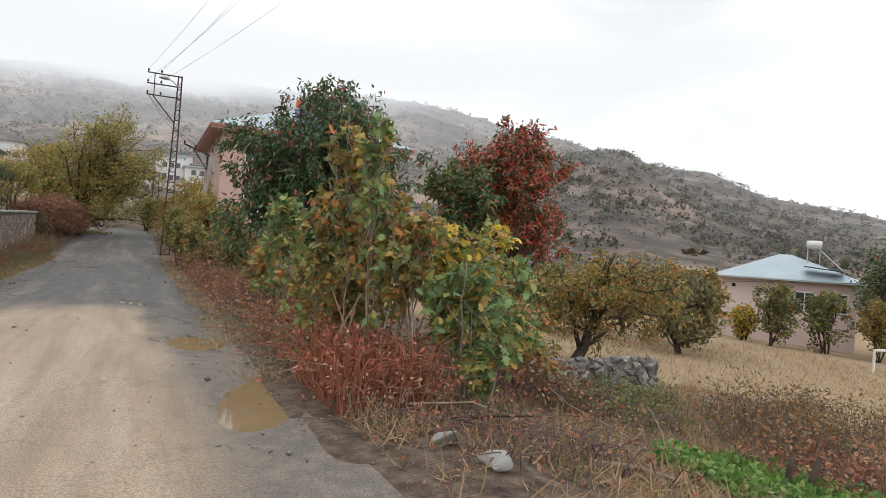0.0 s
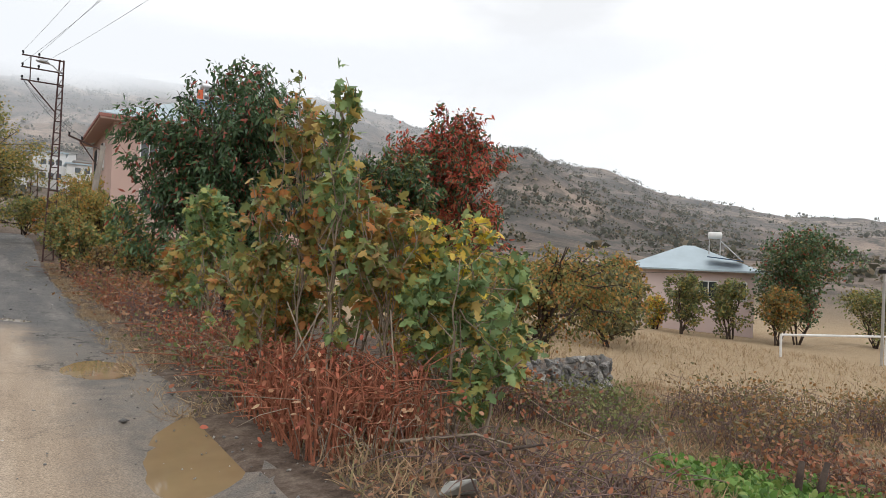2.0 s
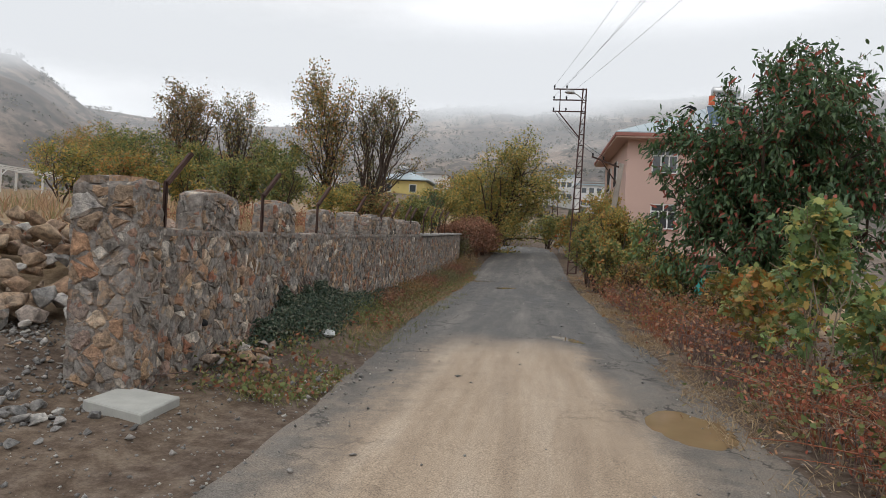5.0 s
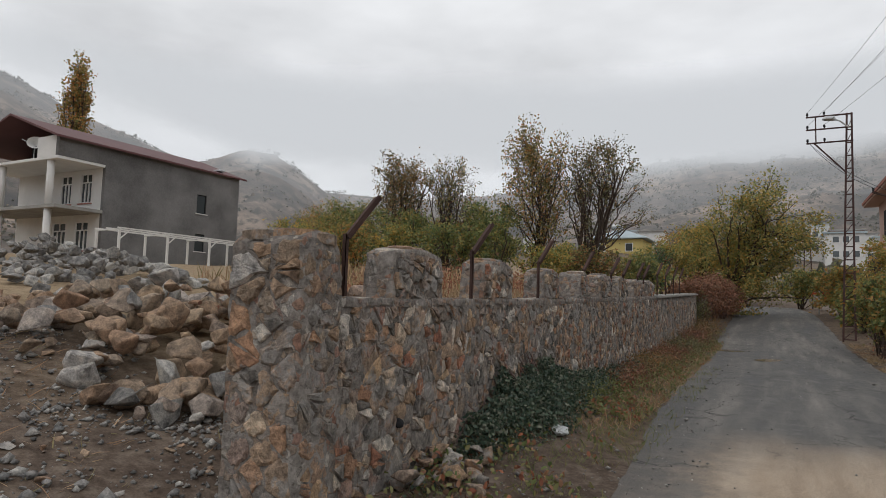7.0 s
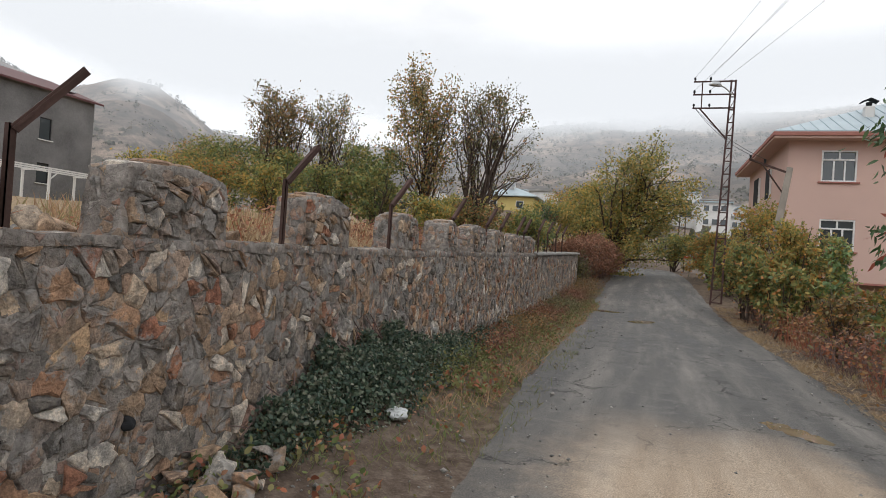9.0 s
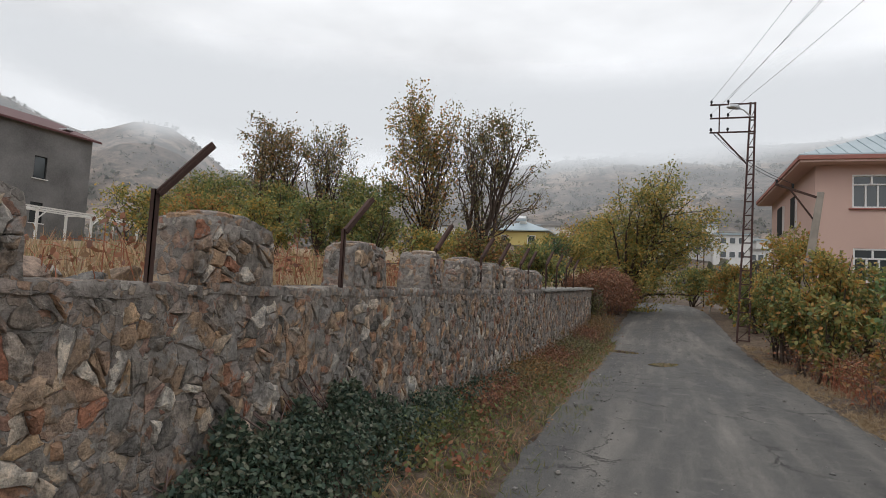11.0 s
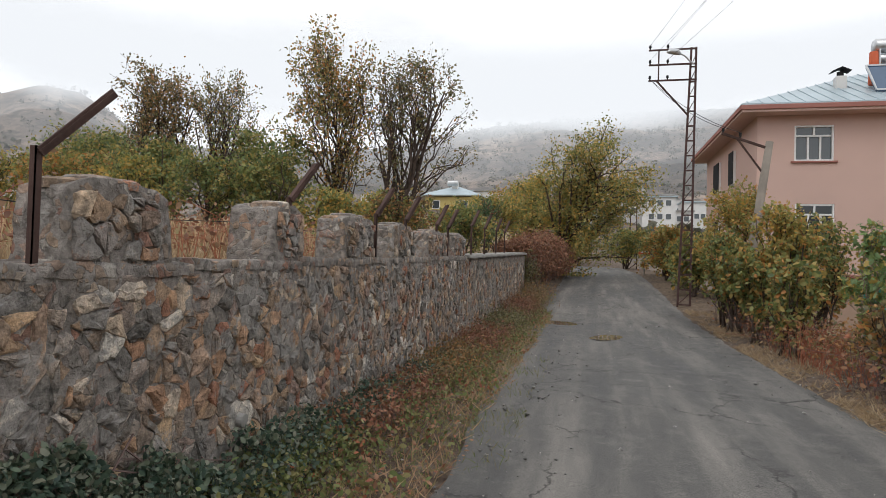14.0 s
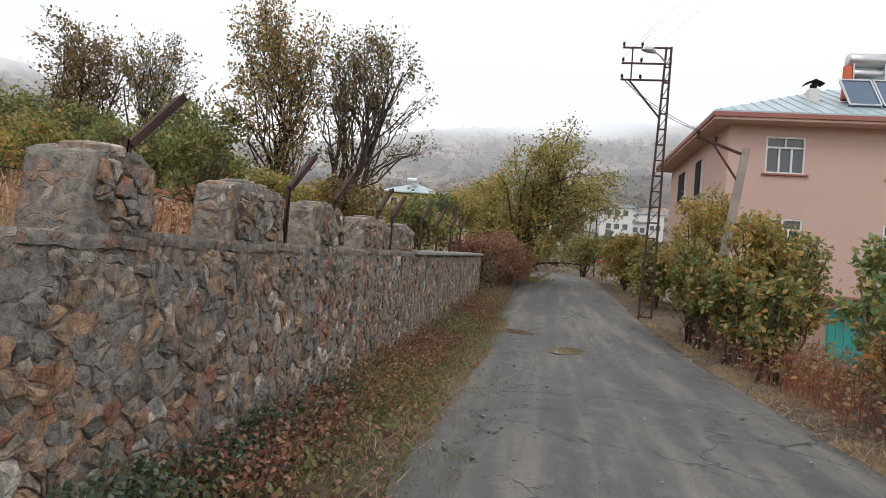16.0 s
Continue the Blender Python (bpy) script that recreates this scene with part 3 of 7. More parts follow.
# road: a crowned strip with frayed edges
ry = steps([(-25, -2, 1.0), (-2, 46, 0.2), (46, 78, 0.8)])
ru = np.linspace(0, 1, 34)
RL = np.interp(ry, [-25, 8, 12, 14, 18, 22, 26, 34, 44, 60, 78], [-3.0, -2.85, -2.95, -3.08, -3.36, -3.55, -3.68, -3.8, -3.8, -3.7, -3.6])
RR = np.interp(ry, [-25, 4, 9, 14, 20, 28, 36, 44, 60, 78], [1.9, 1.85, 1.62, 1.5, 1.33, 1.15, 1.05, 1.0, 1.0, 1.0])
RL = RL + 0.07 * ripple(ry, ry * 0, 1.3) + 0.02 * ripple(ry, ry * 0, 5)
RR = RR + 0.06 * ripple(ry, ry * 0, 1.7, 4) + 0.02 * ripple(ry, ry * 0, 6, 2)
rx = RL[:, None] + (RR - RL)[:, None] * ru[None, :]
ryy = np.repeat(ry[:, None], 34, 1)
rz = road_z(ryy) + 0.035 - 0.075 * np.abs(ru - 0.5)[None, :] ** 2.0 * 2 + 0.012 * ripple(rx, ryy, 1.9) + 0.004 * ripple(rx, ryy, 9)
PUDDLES = [(1.3, 7.55, 0.44, 1.15, -0.25, 0), (0.95, 11.35, 0.42, 0.7, 0.1, 0), (0.0, 17.15, 0.2, 0.5, 0.6, 1), (-3.0, 33.4, 0.55, 0.9, 0.2, 2), (-1.7, 30.4, 0.35, 0.9, -0.3, 2)]
for px, py, pa, pb, pr, _ in PUDDLES:
    dx, dy = rx - px, ryy - py
    q = np.hypot((dx * math.cos(pr) + dy * math.sin(pr)) / pa, (-dx * math.sin(pr) + dy * math.cos(pr)) / pb)
    rz = rz - 0.05 * (1 - ease(0.75, 1.25, q))
rx = rx + road_mid(ryy)
rv = np.stack([rx, ryy, rz], -1).reshape(-1, 3)
i = np.arange(33 * (len(ry) - 1))
a = (i // 33) * 34 + i % 33
road = thing("road", label="worn grey asphalt lane with dried pale mud and puddles", category="road", kind="structure",
             data=tri_mesh("road", rv, np.stack([a, a + 1, a + 35, a + 34], -1), M_ROAD, True))
for px, py, pa, pb, pr, kind in PUDDLES:
    g = Geo()
    ring = []
    for k in range(40):
        t = k * math.tau / 40
        f = 1.06 + 0.09 * math.sin(3 * t + px * 9) + 0.05 * math.sin(7 * t + py)
        u, w = pa * f * math.cos(t), pb * f * math.sin(t)
        ring.append((px + u * math.cos(pr) - w * math.sin(pr), py + u * math.sin(pr) + w * math.cos(pr), 0))
    zc = float(road_z(py)) + 0.035 - 0.15 * abs((px + 0.9) / 4.6) ** 2 - 0.024
    g.add([(x, y, zc) for x, y, _ in ring], [tuple(range(40))])
    thing("puddle", label=("shallow puddle of brown muddy water on the road", "dark damp pothole with grey water in the asphalt", "shallow grey pothole puddle in the asphalt")[kind],
          category="puddle", group="puddles on the road", kind="structure", data=g.mesh("puddle", M_PUDDLE_GREY if kind else M_PUDDLE))


def place(x, y):
    return float(land_z(x, y))
# ---- rubble wall with merlons ----
WX = -4.8


def wall_top(y):
    return float(np.interp(y, [10, 13, 17, 19, 21, 27, 36], [1.75, 1.78, 1.83, 1.88, 1.92, 2.05, 2.25]))


def rough_block(x0, x1, y0, y1, z0, z1, d=0.06, amp=0.02, round_top=0.0, seed=0, taper=0.0):
    """A block of mortared rubble with an uneven skin and, if wanted, a rounded top."""
    ny, nz, nx = max(2, int((y1 - y0) / d)), max(2, int((z1 - z0) / d)), max(2, int((x1 - x0) / d))
    bm = bmesh.new()
    seen = {}

    def vert(i, j, k):
        key = (i, j, k)
        if key not in seen:
            u, v, w = i / nx, j / ny, k / nz
            x, y, z = x0 + (x1 - x0) * u, y0 + (y1 - y0) * v, z0 + (z1 - z0) * w
            if round_top and w > 0.45:
                e = max(abs(2 * v - 1), 0.55 * abs(2 * u - 1))
                z -= round_top * e ** 2.6 * (w - 0.45) / 0.55
            if taper:
                s = 1 - taper * w
                x, y = (x0 + x1) / 2 + (x - (x0 + x1) / 2) * s, (y0 + y1) / 2 + (y - (y0 + y1) / 2) * s
            p = Vector((x, y, z))
            q = p * 5 + Vector((seed * 7.1, seed * 3.3, 0))
            n = Vector((noise.noise(q), noise.noise(q + Vector((31, 7, 3))), noise.noise(q + Vector((5, 77, 9)))))
            n += 0.5 * Vector((noise.noise(q * 2.7), noise.noise(q * 2.7 + Vector((3, 1, 8))), noise.noise(q * 2.7 + Vector((9, 4, 1)))))
            seen[key] = bm.verts.new(p + n * amp)
        return seen[key]
    for k in range(nz):
        for j in range(ny):
            for i, flip in ((0, 1), (nx, 0)):
                q = [vert(i, j, k), vert(i, j + 1, k), vert(i, j + 1, k + 1), vert(i, j, k + 1)]
                bm.faces.new(q[::-1] if flip else q)
        for i in range(nx):
            for j, flip in ((0, 0), (ny, 1)):
                q = [vert(i, j, k), vert(i + 1, j, k), vert(i + 1, j, k + 1), vert(i, j, k + 1)]
                bm.faces.new(q[::-1] if flip else q)
    for i in range(nx):
        for j in range(ny):
            bm.faces.new([vert(i, j, nz), vert(i + 1, j, nz), vert(i + 1, j + 1, nz), vert(i, j + 1, nz)])
    me = bpy.data.meshes.new("block")
    bm.to_mesh(me)
    bm.free()
    me.materials.append(M_MORTAR)
    me.polygons.foreach_set("use_smooth", [True] * len(me.polygons))
    return me


def clip(poly, px, py, nx, ny):
    out = []
    for k in range(len(poly)):
        a, b = poly[k], poly[(k + 1) % len(poly)]
        da, db = (a[0] - px) * nx + (a[1] - py) * ny, (b[0] - px) * nx + (b[1] - py) * ny
        if da <= 0:
            out.append(a)
        if da * db < 0:
            t = da / (da - db)
            out.append((a[0] + (b[0] - a[0]) * t, a[1] + (b[1] - a[1]) * t))
    return out


def stone_cells(u0, u1, v0, v1, su, sv, rng, shrink=0.84, keep=1.0, ju=0.85, jv=0.75):
    """Outlines of rubble stones that fill a face, leaving mortar joints between them."""
    nu, nv = max(1, round((u1 - u0) / su)), max(1, round((v1 - v0) / sv))
    cu, cv = (u1 - u0) / nu, (v1 - v0) / nv
    seeds = {(i, j): (u0 + (i + 0.5 + rng.uniform(-ju, ju)) * cu, v0 + (j + 0.5 + rng.uniform(-jv, jv)) * cv) for i in range(-2, nu + 2) for j in range(-2, nv + 2)}
    cells = []
    for i in range(nu):
        for j in range(nv):
            if rng.random() > keep:
                continue
            sx, sy = seeds[i, j]
            poly = [(u0, v0), (u1, v0), (u1, v1), (u0, v1)]
            poly = clip(clip(clip(clip(poly, sx - cu * 1.6, 0, -1, 0), sx + cu * 1.6, 0, 1, 0), 0, sy - cv * 1.6, 0, -1), 0, sy + cv * 1.6, 0, 1)
            for di in (-2, -1, 0, 1, 2):
                for dj in (-2, -1, 0, 1, 2):
                    if (di or dj) and (i + di, j + dj) in seeds and poly:
                        ox, oy = seeds[i + di, j + dj]
                        poly = clip(poly, (sx + ox) / 2, (sy + oy) / 2, ox - sx, oy - sy)
            if len(poly) < 3:
                continue
            mx, my = sum(p[0] for p in poly) / len(poly), sum(p[1] for p in poly) / len(poly)
            f = shrink * rng.uniform(0.74, 1.06)
            pts = []
            for k in range(len(poly)):
                a, b = poly[k], poly[(k + 1) % len(poly)]
                pts.append(a)
                ln = math.hypot(a[0] - b[0], a[1] - b[1])
                for w in ((0.3, 0.68) if ln > 0.12 else (0.5,) if ln > 0.05 else ()):
                    w += rng.uniform(-0.12, 0.12)
                    pts.append((a[0] + (b[0] - a[0]) * w + rng.uniform(-0.1, 0.1) * ln, a[1] + (b[1] - a[1]) * w + rng.uniform(-0.1, 0.1) * ln))
            pts = [(mx + (p[0] - mx) * f * rng.uniform(0.9, 1.06), my + (p[1] - my) * f * rng.uniform(0.9, 1.06)) for p in pts]
            if rng.random() < 0.4 and len(pts) > 5:
                # a stone split into two slivers
                t = rng.uniform(0, math.pi)
                for s in (1, -1):
                    half = clip(pts, mx + s * -0.006 * math.cos(t), my + s * -0.006 * math.sin(t), s * math.cos(t), s * math.sin(t))
                    if len(half) > 2:
                        hx, hy = sum(p[0] for p in half) / len(half), sum(p[1] for p in half) / len(half)
                        cells.append((hx, hy, half))
            else:
                cells.append((mx, my, pts))
    return cells


def stone_shape(pts, mx, my, to_world, rng, proud=(0.006, 0.034), deep=0.05):
    """One stone: its outline sunk in the mortar, a worn edge and a lumpy face. to_world maps (u, v, out)."""
    g = Geo()
    n = len(pts)
    out = rng.uniform(*proud)
    tilt, tilt2 = rng.uniform(-0.07, 0.07), rng.uniform(-0.07, 0.07)

    def lift(u, v, o):
        return to_world(u, v, o + ((u - mx) * tilt + (v - my) * tilt2) * (o > 0))
    def ring(f, lo, hi, wob):
        return [lift(mx + (u - mx) * f + rng.uniform(-wob, wob), my + (v - my) * f + rng.uniform(-wob, wob), rng.uniform(lo, hi)) for u, v in pts]
    vs = [lift(u, v, -deep) for u, v in pts] + ring(1.0, -0.01, 0.004 + out * 0.3, 0.007) + ring(0.8, out * 0.6, out * 1.1, 0.008) + ring(0.42, out * 0.8, out * 1.25, 0.008)
    vs.append(lift(mx + rng.uniform(-0.01, 0.01), my, out * rng.uniform(0.9, 1.2)))
    fs = []
    for r in (0, n, 2 * n):
        fs += [(r + k, r + (k + 1) % n, r + n + (k + 1) % n, r + n + k) for k in range(n)]
    fs += [(3 * n + k, 3 * n + (k + 1) % n, 4 * n) for k in range(n)]
    return g.add(vs, fs)


rng = random.Random(11)
wall = thing("wall_1", (WX, 10, 0), "long garden wall of rust and grey rubble stones in rough mortar", "stone wall", kind="structure")


def front(u, v, o):
    return (WX + o, u, v)


# body of the wall in stretches, so that its top can climb with the lane
skin = bmesh.new()
yy = 10.6
while yy < 26.9:
    y2 = min(yy + 2.8, 26.9)
    me = rough_block(WX - 0.45, WX, yy, y2, -0.15, wall_top((yy + y2) / 2), 0.045, 0.024, 0, 2)
    skin.from_mesh(me)
    bpy.data.meshes.remove(me)
    yy = y2
me = bpy.data.meshes.new("mortar_body")
skin.to_mesh(me)
skin.free()
me.materials.append(M_MORTAR)
me.polygons.foreach_set("use_smooth", [True] * len(me.polygons))
part("mortar_body", me, None, wall, "grey lumpy cement mortar")
def far_top(y):
    return 2.03 + 0.027 * (y - 26.9)


for y0, y1 in ((26.9, 30.0), (30.0, 33.1), (33.1, 36.2), (36.2, 39.1)):
    part("mortar_body", rough_block(WX - 0.5, WX - 0.02, y0, y1, 0, far_top(y0), 0.09, 0.02, 0, 5), None, wall, "far low stretch of the wall in grey mortar")
for k in range(12):
    y0 = 26.85 + k * 1.02
    z = far_top(y0) - 0.01
    part("coping", Geo().box(WX - 0.58, WX + 0.07, y0, y0 + 1.012, z, z + 0.075, 0.012), M_CONCRETE, wall, "thin concrete coping slab")
# flat mortar ledge that closes the top of the wall
yy = 10.95
while yy < 26.8:
    y2 = min(yy + 1.6, 26.84)
    part("ledge", rough_block(WX - 0.46, WX + 0.014, yy, y2, wall_top(yy + 0.8) - 0.06, wall_top(yy + 0.8) + 0.012, 0.045, 0.02, 0, yy), None, wall, "rough mortar ledge on the wall's top")
    yy = y2

# end pillar
pillar = part("pillar", rough_block(-5.52, WX + 0.03, 10.5, 11.0, -0.1, 2.3, 0.05, 0.034, 0.12, 9, 0.05), None, wall, "end pillar of big rust and grey stones")

# merlons: y0, y1, height
MERLONS = [(11.84, 12.86, 0.55), (13.96, 14.93, 0.55), (16.26, 17.12, 0.52), (18.44, 19.03, 0.54), (19.98, 21.0, 0.54), (21.7, 22.75, 0.52), (23.6, 24.95, 0.5), (25.7, 26.75, 0.5)]
count = 0
loose = Geo()
face_jobs = []
for k, (a, b, h) in enumerate(MERLONS):
    z0 = wall_top((a + b) / 2) - 0.03
    mer = part("merlon", rough_block(WX - (0.47 if k == 3 else 0.36), WX - 0.02, a, b, z0, z0 + h, 0.042, 0.02, 0.07, k + 3, 0.07), None, wall, "rounded merlon of mortared rubble on the wall")
    for c in stone_cells(a + 0.06, b - 0.06, z0 + 0.06, z0 + h - 0.08, 0.19, 0.085, rng, 1.06, 0.9, 0.6, 0.3):
        face_jobs.append((mer, c, front))
    zz = z0

    def near_end(u, v, o, y=a):
        return (u, y + 0.03 - o, v)
    for c in stone_cells(WX - (0.44 if k == 3 else 0.33), WX - 0.06, zz + 0.04, zz + h - 0.1, 0.4 if k == 3 else 0.2, 0.22 if k == 3 else 0.1, rng, 0.97, 0.95):
        face_jobs.append((mer, c, near_end))
    # flat stones laid on top
    for q in range(4):
        cu, w = a + 0.19 + q * (b - a - 0.38) / 3, 0.16
        g = Geo()
        ring = [(WX - 0.2 + 0.165 * math.cos(t * math.tau / 9) * rng.uniform(0.8, 1.15), cu + w * math.sin(t * math.tau / 9) * rng.uniform(0.8, 1.1)) for t in range(9)]
        top = z0 + h - 0.012 - 0.13 * abs((cu - (a + b) / 2) / ((b - a) / 2)) ** 2.0
        vs = [(x, y, top - 0.03) for x, y in ring] + [(x, y, top + 0.02) for x, y in ring] + [(WX - 0.2 + (x - WX + 0.2) * 0.85, cu + (y - cu) * 0.85, top + 0.035) for x, y in ring]
        fs = [(r * 9 + i, r * 9 + (i + 1) % 9, r * 9 + 9 + (i + 1) % 9, r * 9 + 9 + i) for r in (0, 1) for i in range(9)] + [tuple(range(18, 27))]
        part("cap_stone", g.add(vs, fs), M_STONE, mer)
for c in stone_cells(10.53, 10.98, 0.05, 2.2, 0.26, 0.13, rng, 1.0, 0.8, 0.55, 0.3):
    face_jobs.append((pillar, c, lambda u, v, o: (WX + 0.02 - 0.012 * v + o, u, v)))
for c in stone_cells(-5.5, WX, 0.05, 2.22, 0.4, 0.15, rng, 1.0, 0.98, 0.55, 0.28):
    face_jobs.append((pillar, c, lambda u, v, o: (u, 10.5 - o + 0.008 * v, v)))
g = Geo()
for q in range(6):
    cx, cy = -5.42 + q * 0.1, rng.uniform(10.68, 10.82)
    ring = [(cx + rng.uniform(0.16, 0.24) * math.cos(t * math.tau / 8), cy + rng.uniform(0.14, 0.2) * math.sin(t * math.tau / 8)) for t in range(8)]
    zt = 2.29 - 0.1 * (abs(cx + 5.16) / 0.36) ** 2
    g = Geo().add([(x, y, zt - 0.05) for x, y in ring] + [(x, y, zt + 0.03) for x, y in ring], [tuple(range(8, 16))] + [(i, (i + 1) % 8, 8 + (i + 1) % 8, 8 + i) for i in range(8)])
    part("cap_stone", g, M_STONE, pillar)
for par, (mx, my, pts), fn in face_jobs:
    part("stone", stone_shape(pts, mx, my, fn, rng, (0.004, 0.024) if par is not pillar else (0.012, 0.04)).mesh("stone", M_STONE_BARE if (par is pillar and my > 1.7) or (mx < WX and 18 < fn(0, 0, 0)[1] < 18.4) else M_STONE, False), None, par)
# stones of the long face: the nearest ones singly, the rest together
yy = 11.02
while yy < 26.85:
    y2 = min(yy + 2.65, 26.85)
    zt = min(wall_top(yy), wall_top(y2)) - 0.05
    for mx, my, pts in stone_cells(yy, y2, 0.0, zt, 0.185 if yy < 13 else 0.155, 0.145 if yy < 13 else 0.12, rng, 1.12, 0.97):
        s = stone_shape(pts, mx, my, front, rng, (0.004, 0.036))
        if count < 290:
            part("stone", s, M_STONE, wall)
            count += 1
        else:
            loose.add(s.v, s.f)
    yy = y2
for mx, my, pts in stone_cells(26.95, 39.0, 0.2, 2.0, 0.26, 0.2, rng, 0.94, 0.9):
    s = stone_shape(pts, mx, my, lambda u, v, o: (WX - 0.02 + o, u, v), rng, (0.004, 0.03))
    loose.add(s.v, s.f)
tagged(part("stone_courses", loose, M_STONE, wall, "rust, tan and grey rubble stones"), kind="stuff")
# drain pipe and a rag stuck in the wall
g = Geo().tube([(WX - 0.1, 17.94, 0.66), (WX + 0.06, 17.94, 0.64)], 0.05, 12)
part("drain_pipe", g, M_CONCRETE, wall, "stub of a grey drain pipe")

# iron fence posts, their heads bent outwards
for (y, zt, lean, out) in [(11.12, 0.58, 0.0, 0.27), (13.66, 0.62, 0.02, 0.3), (16.1, 0.62, 0.04, 0.32), (18.75, 0.6, 0.05, 0.3), (21.1, 0.6, 0.02, 0.3), (22.4, 0.6, 0.03, 0.3), (24.3, 0.62, 0.0, 0.3), (25.2, 0.6, 0.02, 0.3), (27.6, 0.7, 0.03, 0.3), (29.4, 0.7, 0.0, 0.3), (31.4, 0.7, 0.05, 0.3), (33.2, 0.7, 0.02, 0.3)]:
    z0 = wall_top(y) - 0.02 if y < 27 else far_top(y) + 0.04
    x = WX - 0.06
    post = thing("fence_post", (x, y, z0), "rusty angle-iron fence post with bent head in wall", "fence post", "posts along the wall")
    g = Geo()
    g.box(x - 0.018, x + 0.018, y, y + 0.006, z0, z0 + zt).box(x + 0.012, x + 0.018, y, y + 0.04, z0, z0 + zt)
    part("upright", g, M_RUST, post)
    g = Geo()
    a, b = Vector((x, y + 0.02, z0 + zt - 0.03)), Vector((x + 0.1, y + 0.06 + out, z0 + zt + 0.36))
    g.bar(a, b, 0.075, 0.012)
    g.bar(a + Vector((0.025, 0, 0.0)), b + Vector((0.025, 0, 0.0)), 0.012, 0.05)
    part("bent_head", g, M_RUST, post)

# ---- dry stone wall below the bank ----
dry = thing("wall_2", (8.8, 11.2, -1.2), "low dry wall of pale grey fieldstones below the bank", "stone wall", kind="structure")
part("core", rough_block(6.6, 10.55, 11.15, 11.55, -1.5, -0.4, 0.09, 0.03, 0, 3), None, dry)
for mx, my, pts in stone_cells(6.6, 10.55, -1.3, -0.3, 0.26, 0.17, rng, 0.93, 0.97):
    part("stone", stone_shape(pts, mx, my, lambda u, v, o: (u, 11.15 - o, v), rng, (0.02, 0.1)), M_STONE_GREY, dry)


# ---- houses ----
def window_set(house, x, y, z, w, h, depth=0.1, facing="-y", curtain=False, rail=0.68):
    """A two-leaf window with fanlights, sill and dark panes, set in its opening."""
    def B(g, u0, u1, o0, o1, z0, z1, c=0.008):
        return g.box(x + u0, x + u1, y + o0, y + o1, z + z0, z + z1, c) if facing == "-y" else g.box(x - o1, x - o0, y + u0, y + u1, z + z0, z + z1, c)
    win = part("window", B(B(B(B(Geo(), 0, 0.07, -0.01, depth, 0, h), w - 0.07, w, -0.01, depth, 0, h), 0.07, w - 0.07, -0.01, depth, 0, 0.07), 0.07, w - 0.07, -0.01, depth, h - 0.07, h), M_PVC, house, "white window frame")
    mid = h * rail
    bars = B(B(B(B(Geo(), w * 0.33, w * 0.33 + 0.07, 0, depth - 0.03, 0.07, mid), w * 0.64, w * 0.64 + 0.07, 0, depth - 0.03, 0.07, mid), w * 0.48, w * 0.48 + 0.07, 0, depth - 0.03, mid + 0.07, h - 0.07), 0.07, w - 0.07, 0, depth - 0.02, mid, mid + 0.07)
    part("mullion", bars, M_PVC, win)
    for a, b, c, d in ((0.07, w * 0.33, 0.07, mid), (w * 0.33 + 0.07, w * 0.64, 0.07, mid), (w * 0.64 + 0.07, w - 0.07, 0.07, mid), (0.07, w * 0.48, mid + 0.07, h - 0.07), (w * 0.48 + 0.07, w - 0.07, mid + 0.07, h - 0.07)):
        part("pane", B(Geo(), a, b, depth * 0.5, depth * 0.5 + 0.008, c, d, 0), M_GLASS, win)
    part("sill", B(Geo(), -0.12, w + 0.12, -0.12, 0.05, -0.07, 0.0), M_SOFFIT if facing == "-y" else M_WHITE, win, "thin stone sill")
    # near-black backing sheet stands in for the unlit room
    part("reveal", B(Geo(), 0.0, w, depth, depth + 0.02, 0.0, h, 0), M_DARK, win, "near-black sheet behind the panes for the room's shade")


def pierced(geo, x0, x1, y0, y1, z0, z1, holes):
    """A wall slab along x with rectangular openings (u0, u1, v0, v1) through it."""
    us = sorted({x0, x1, *[h[0] for h in holes], *[h[1] for h in holes]})
    vs = sorted({z0, z1, *[h[2] for h in holes], *[h[3] for h in holes]})
    for a, b in zip(us, us[1:]):
        for c, d in zip(vs, vs[1:]):
            m, n = (a + b) / 2, (c + d) / 2
            if not any(h[0] < m < h[1] and h[2] < n < h[3] for h in holes):
                geo.box(a, b, y0, y1, c, d)
    # weld the blocks into one shell and drop the faces between them
    index, remap, vs = {}, [], []
    for p in geo.v:
        key = tuple(round(q, 4) for q in p)
        if key not in index:
            index[key] = len(vs)
            vs.append(p)
        remap.append(index[key])
    fs = [tuple(remap[i] for i in f) for f in geo.f]
    twice = {}
    for f in fs:
        twice[frozenset(f)] = twice.get(frozenset(f), 0) + 1
    geo.v, geo.f = vs, [f for f in fs if twice[frozenset(f)] == 1]
    return geo


def pierced_y(geo, x0, x1, y0, y1, z0, z1, holes):
    g = pierced(Geo(), y0, y1, 0, 1, z0, z1, holes)
    return geo.add([(x0 + (x1 - x0) * v, u, w) for u, v, w in g.v], [f[::-1] for f in g.f])


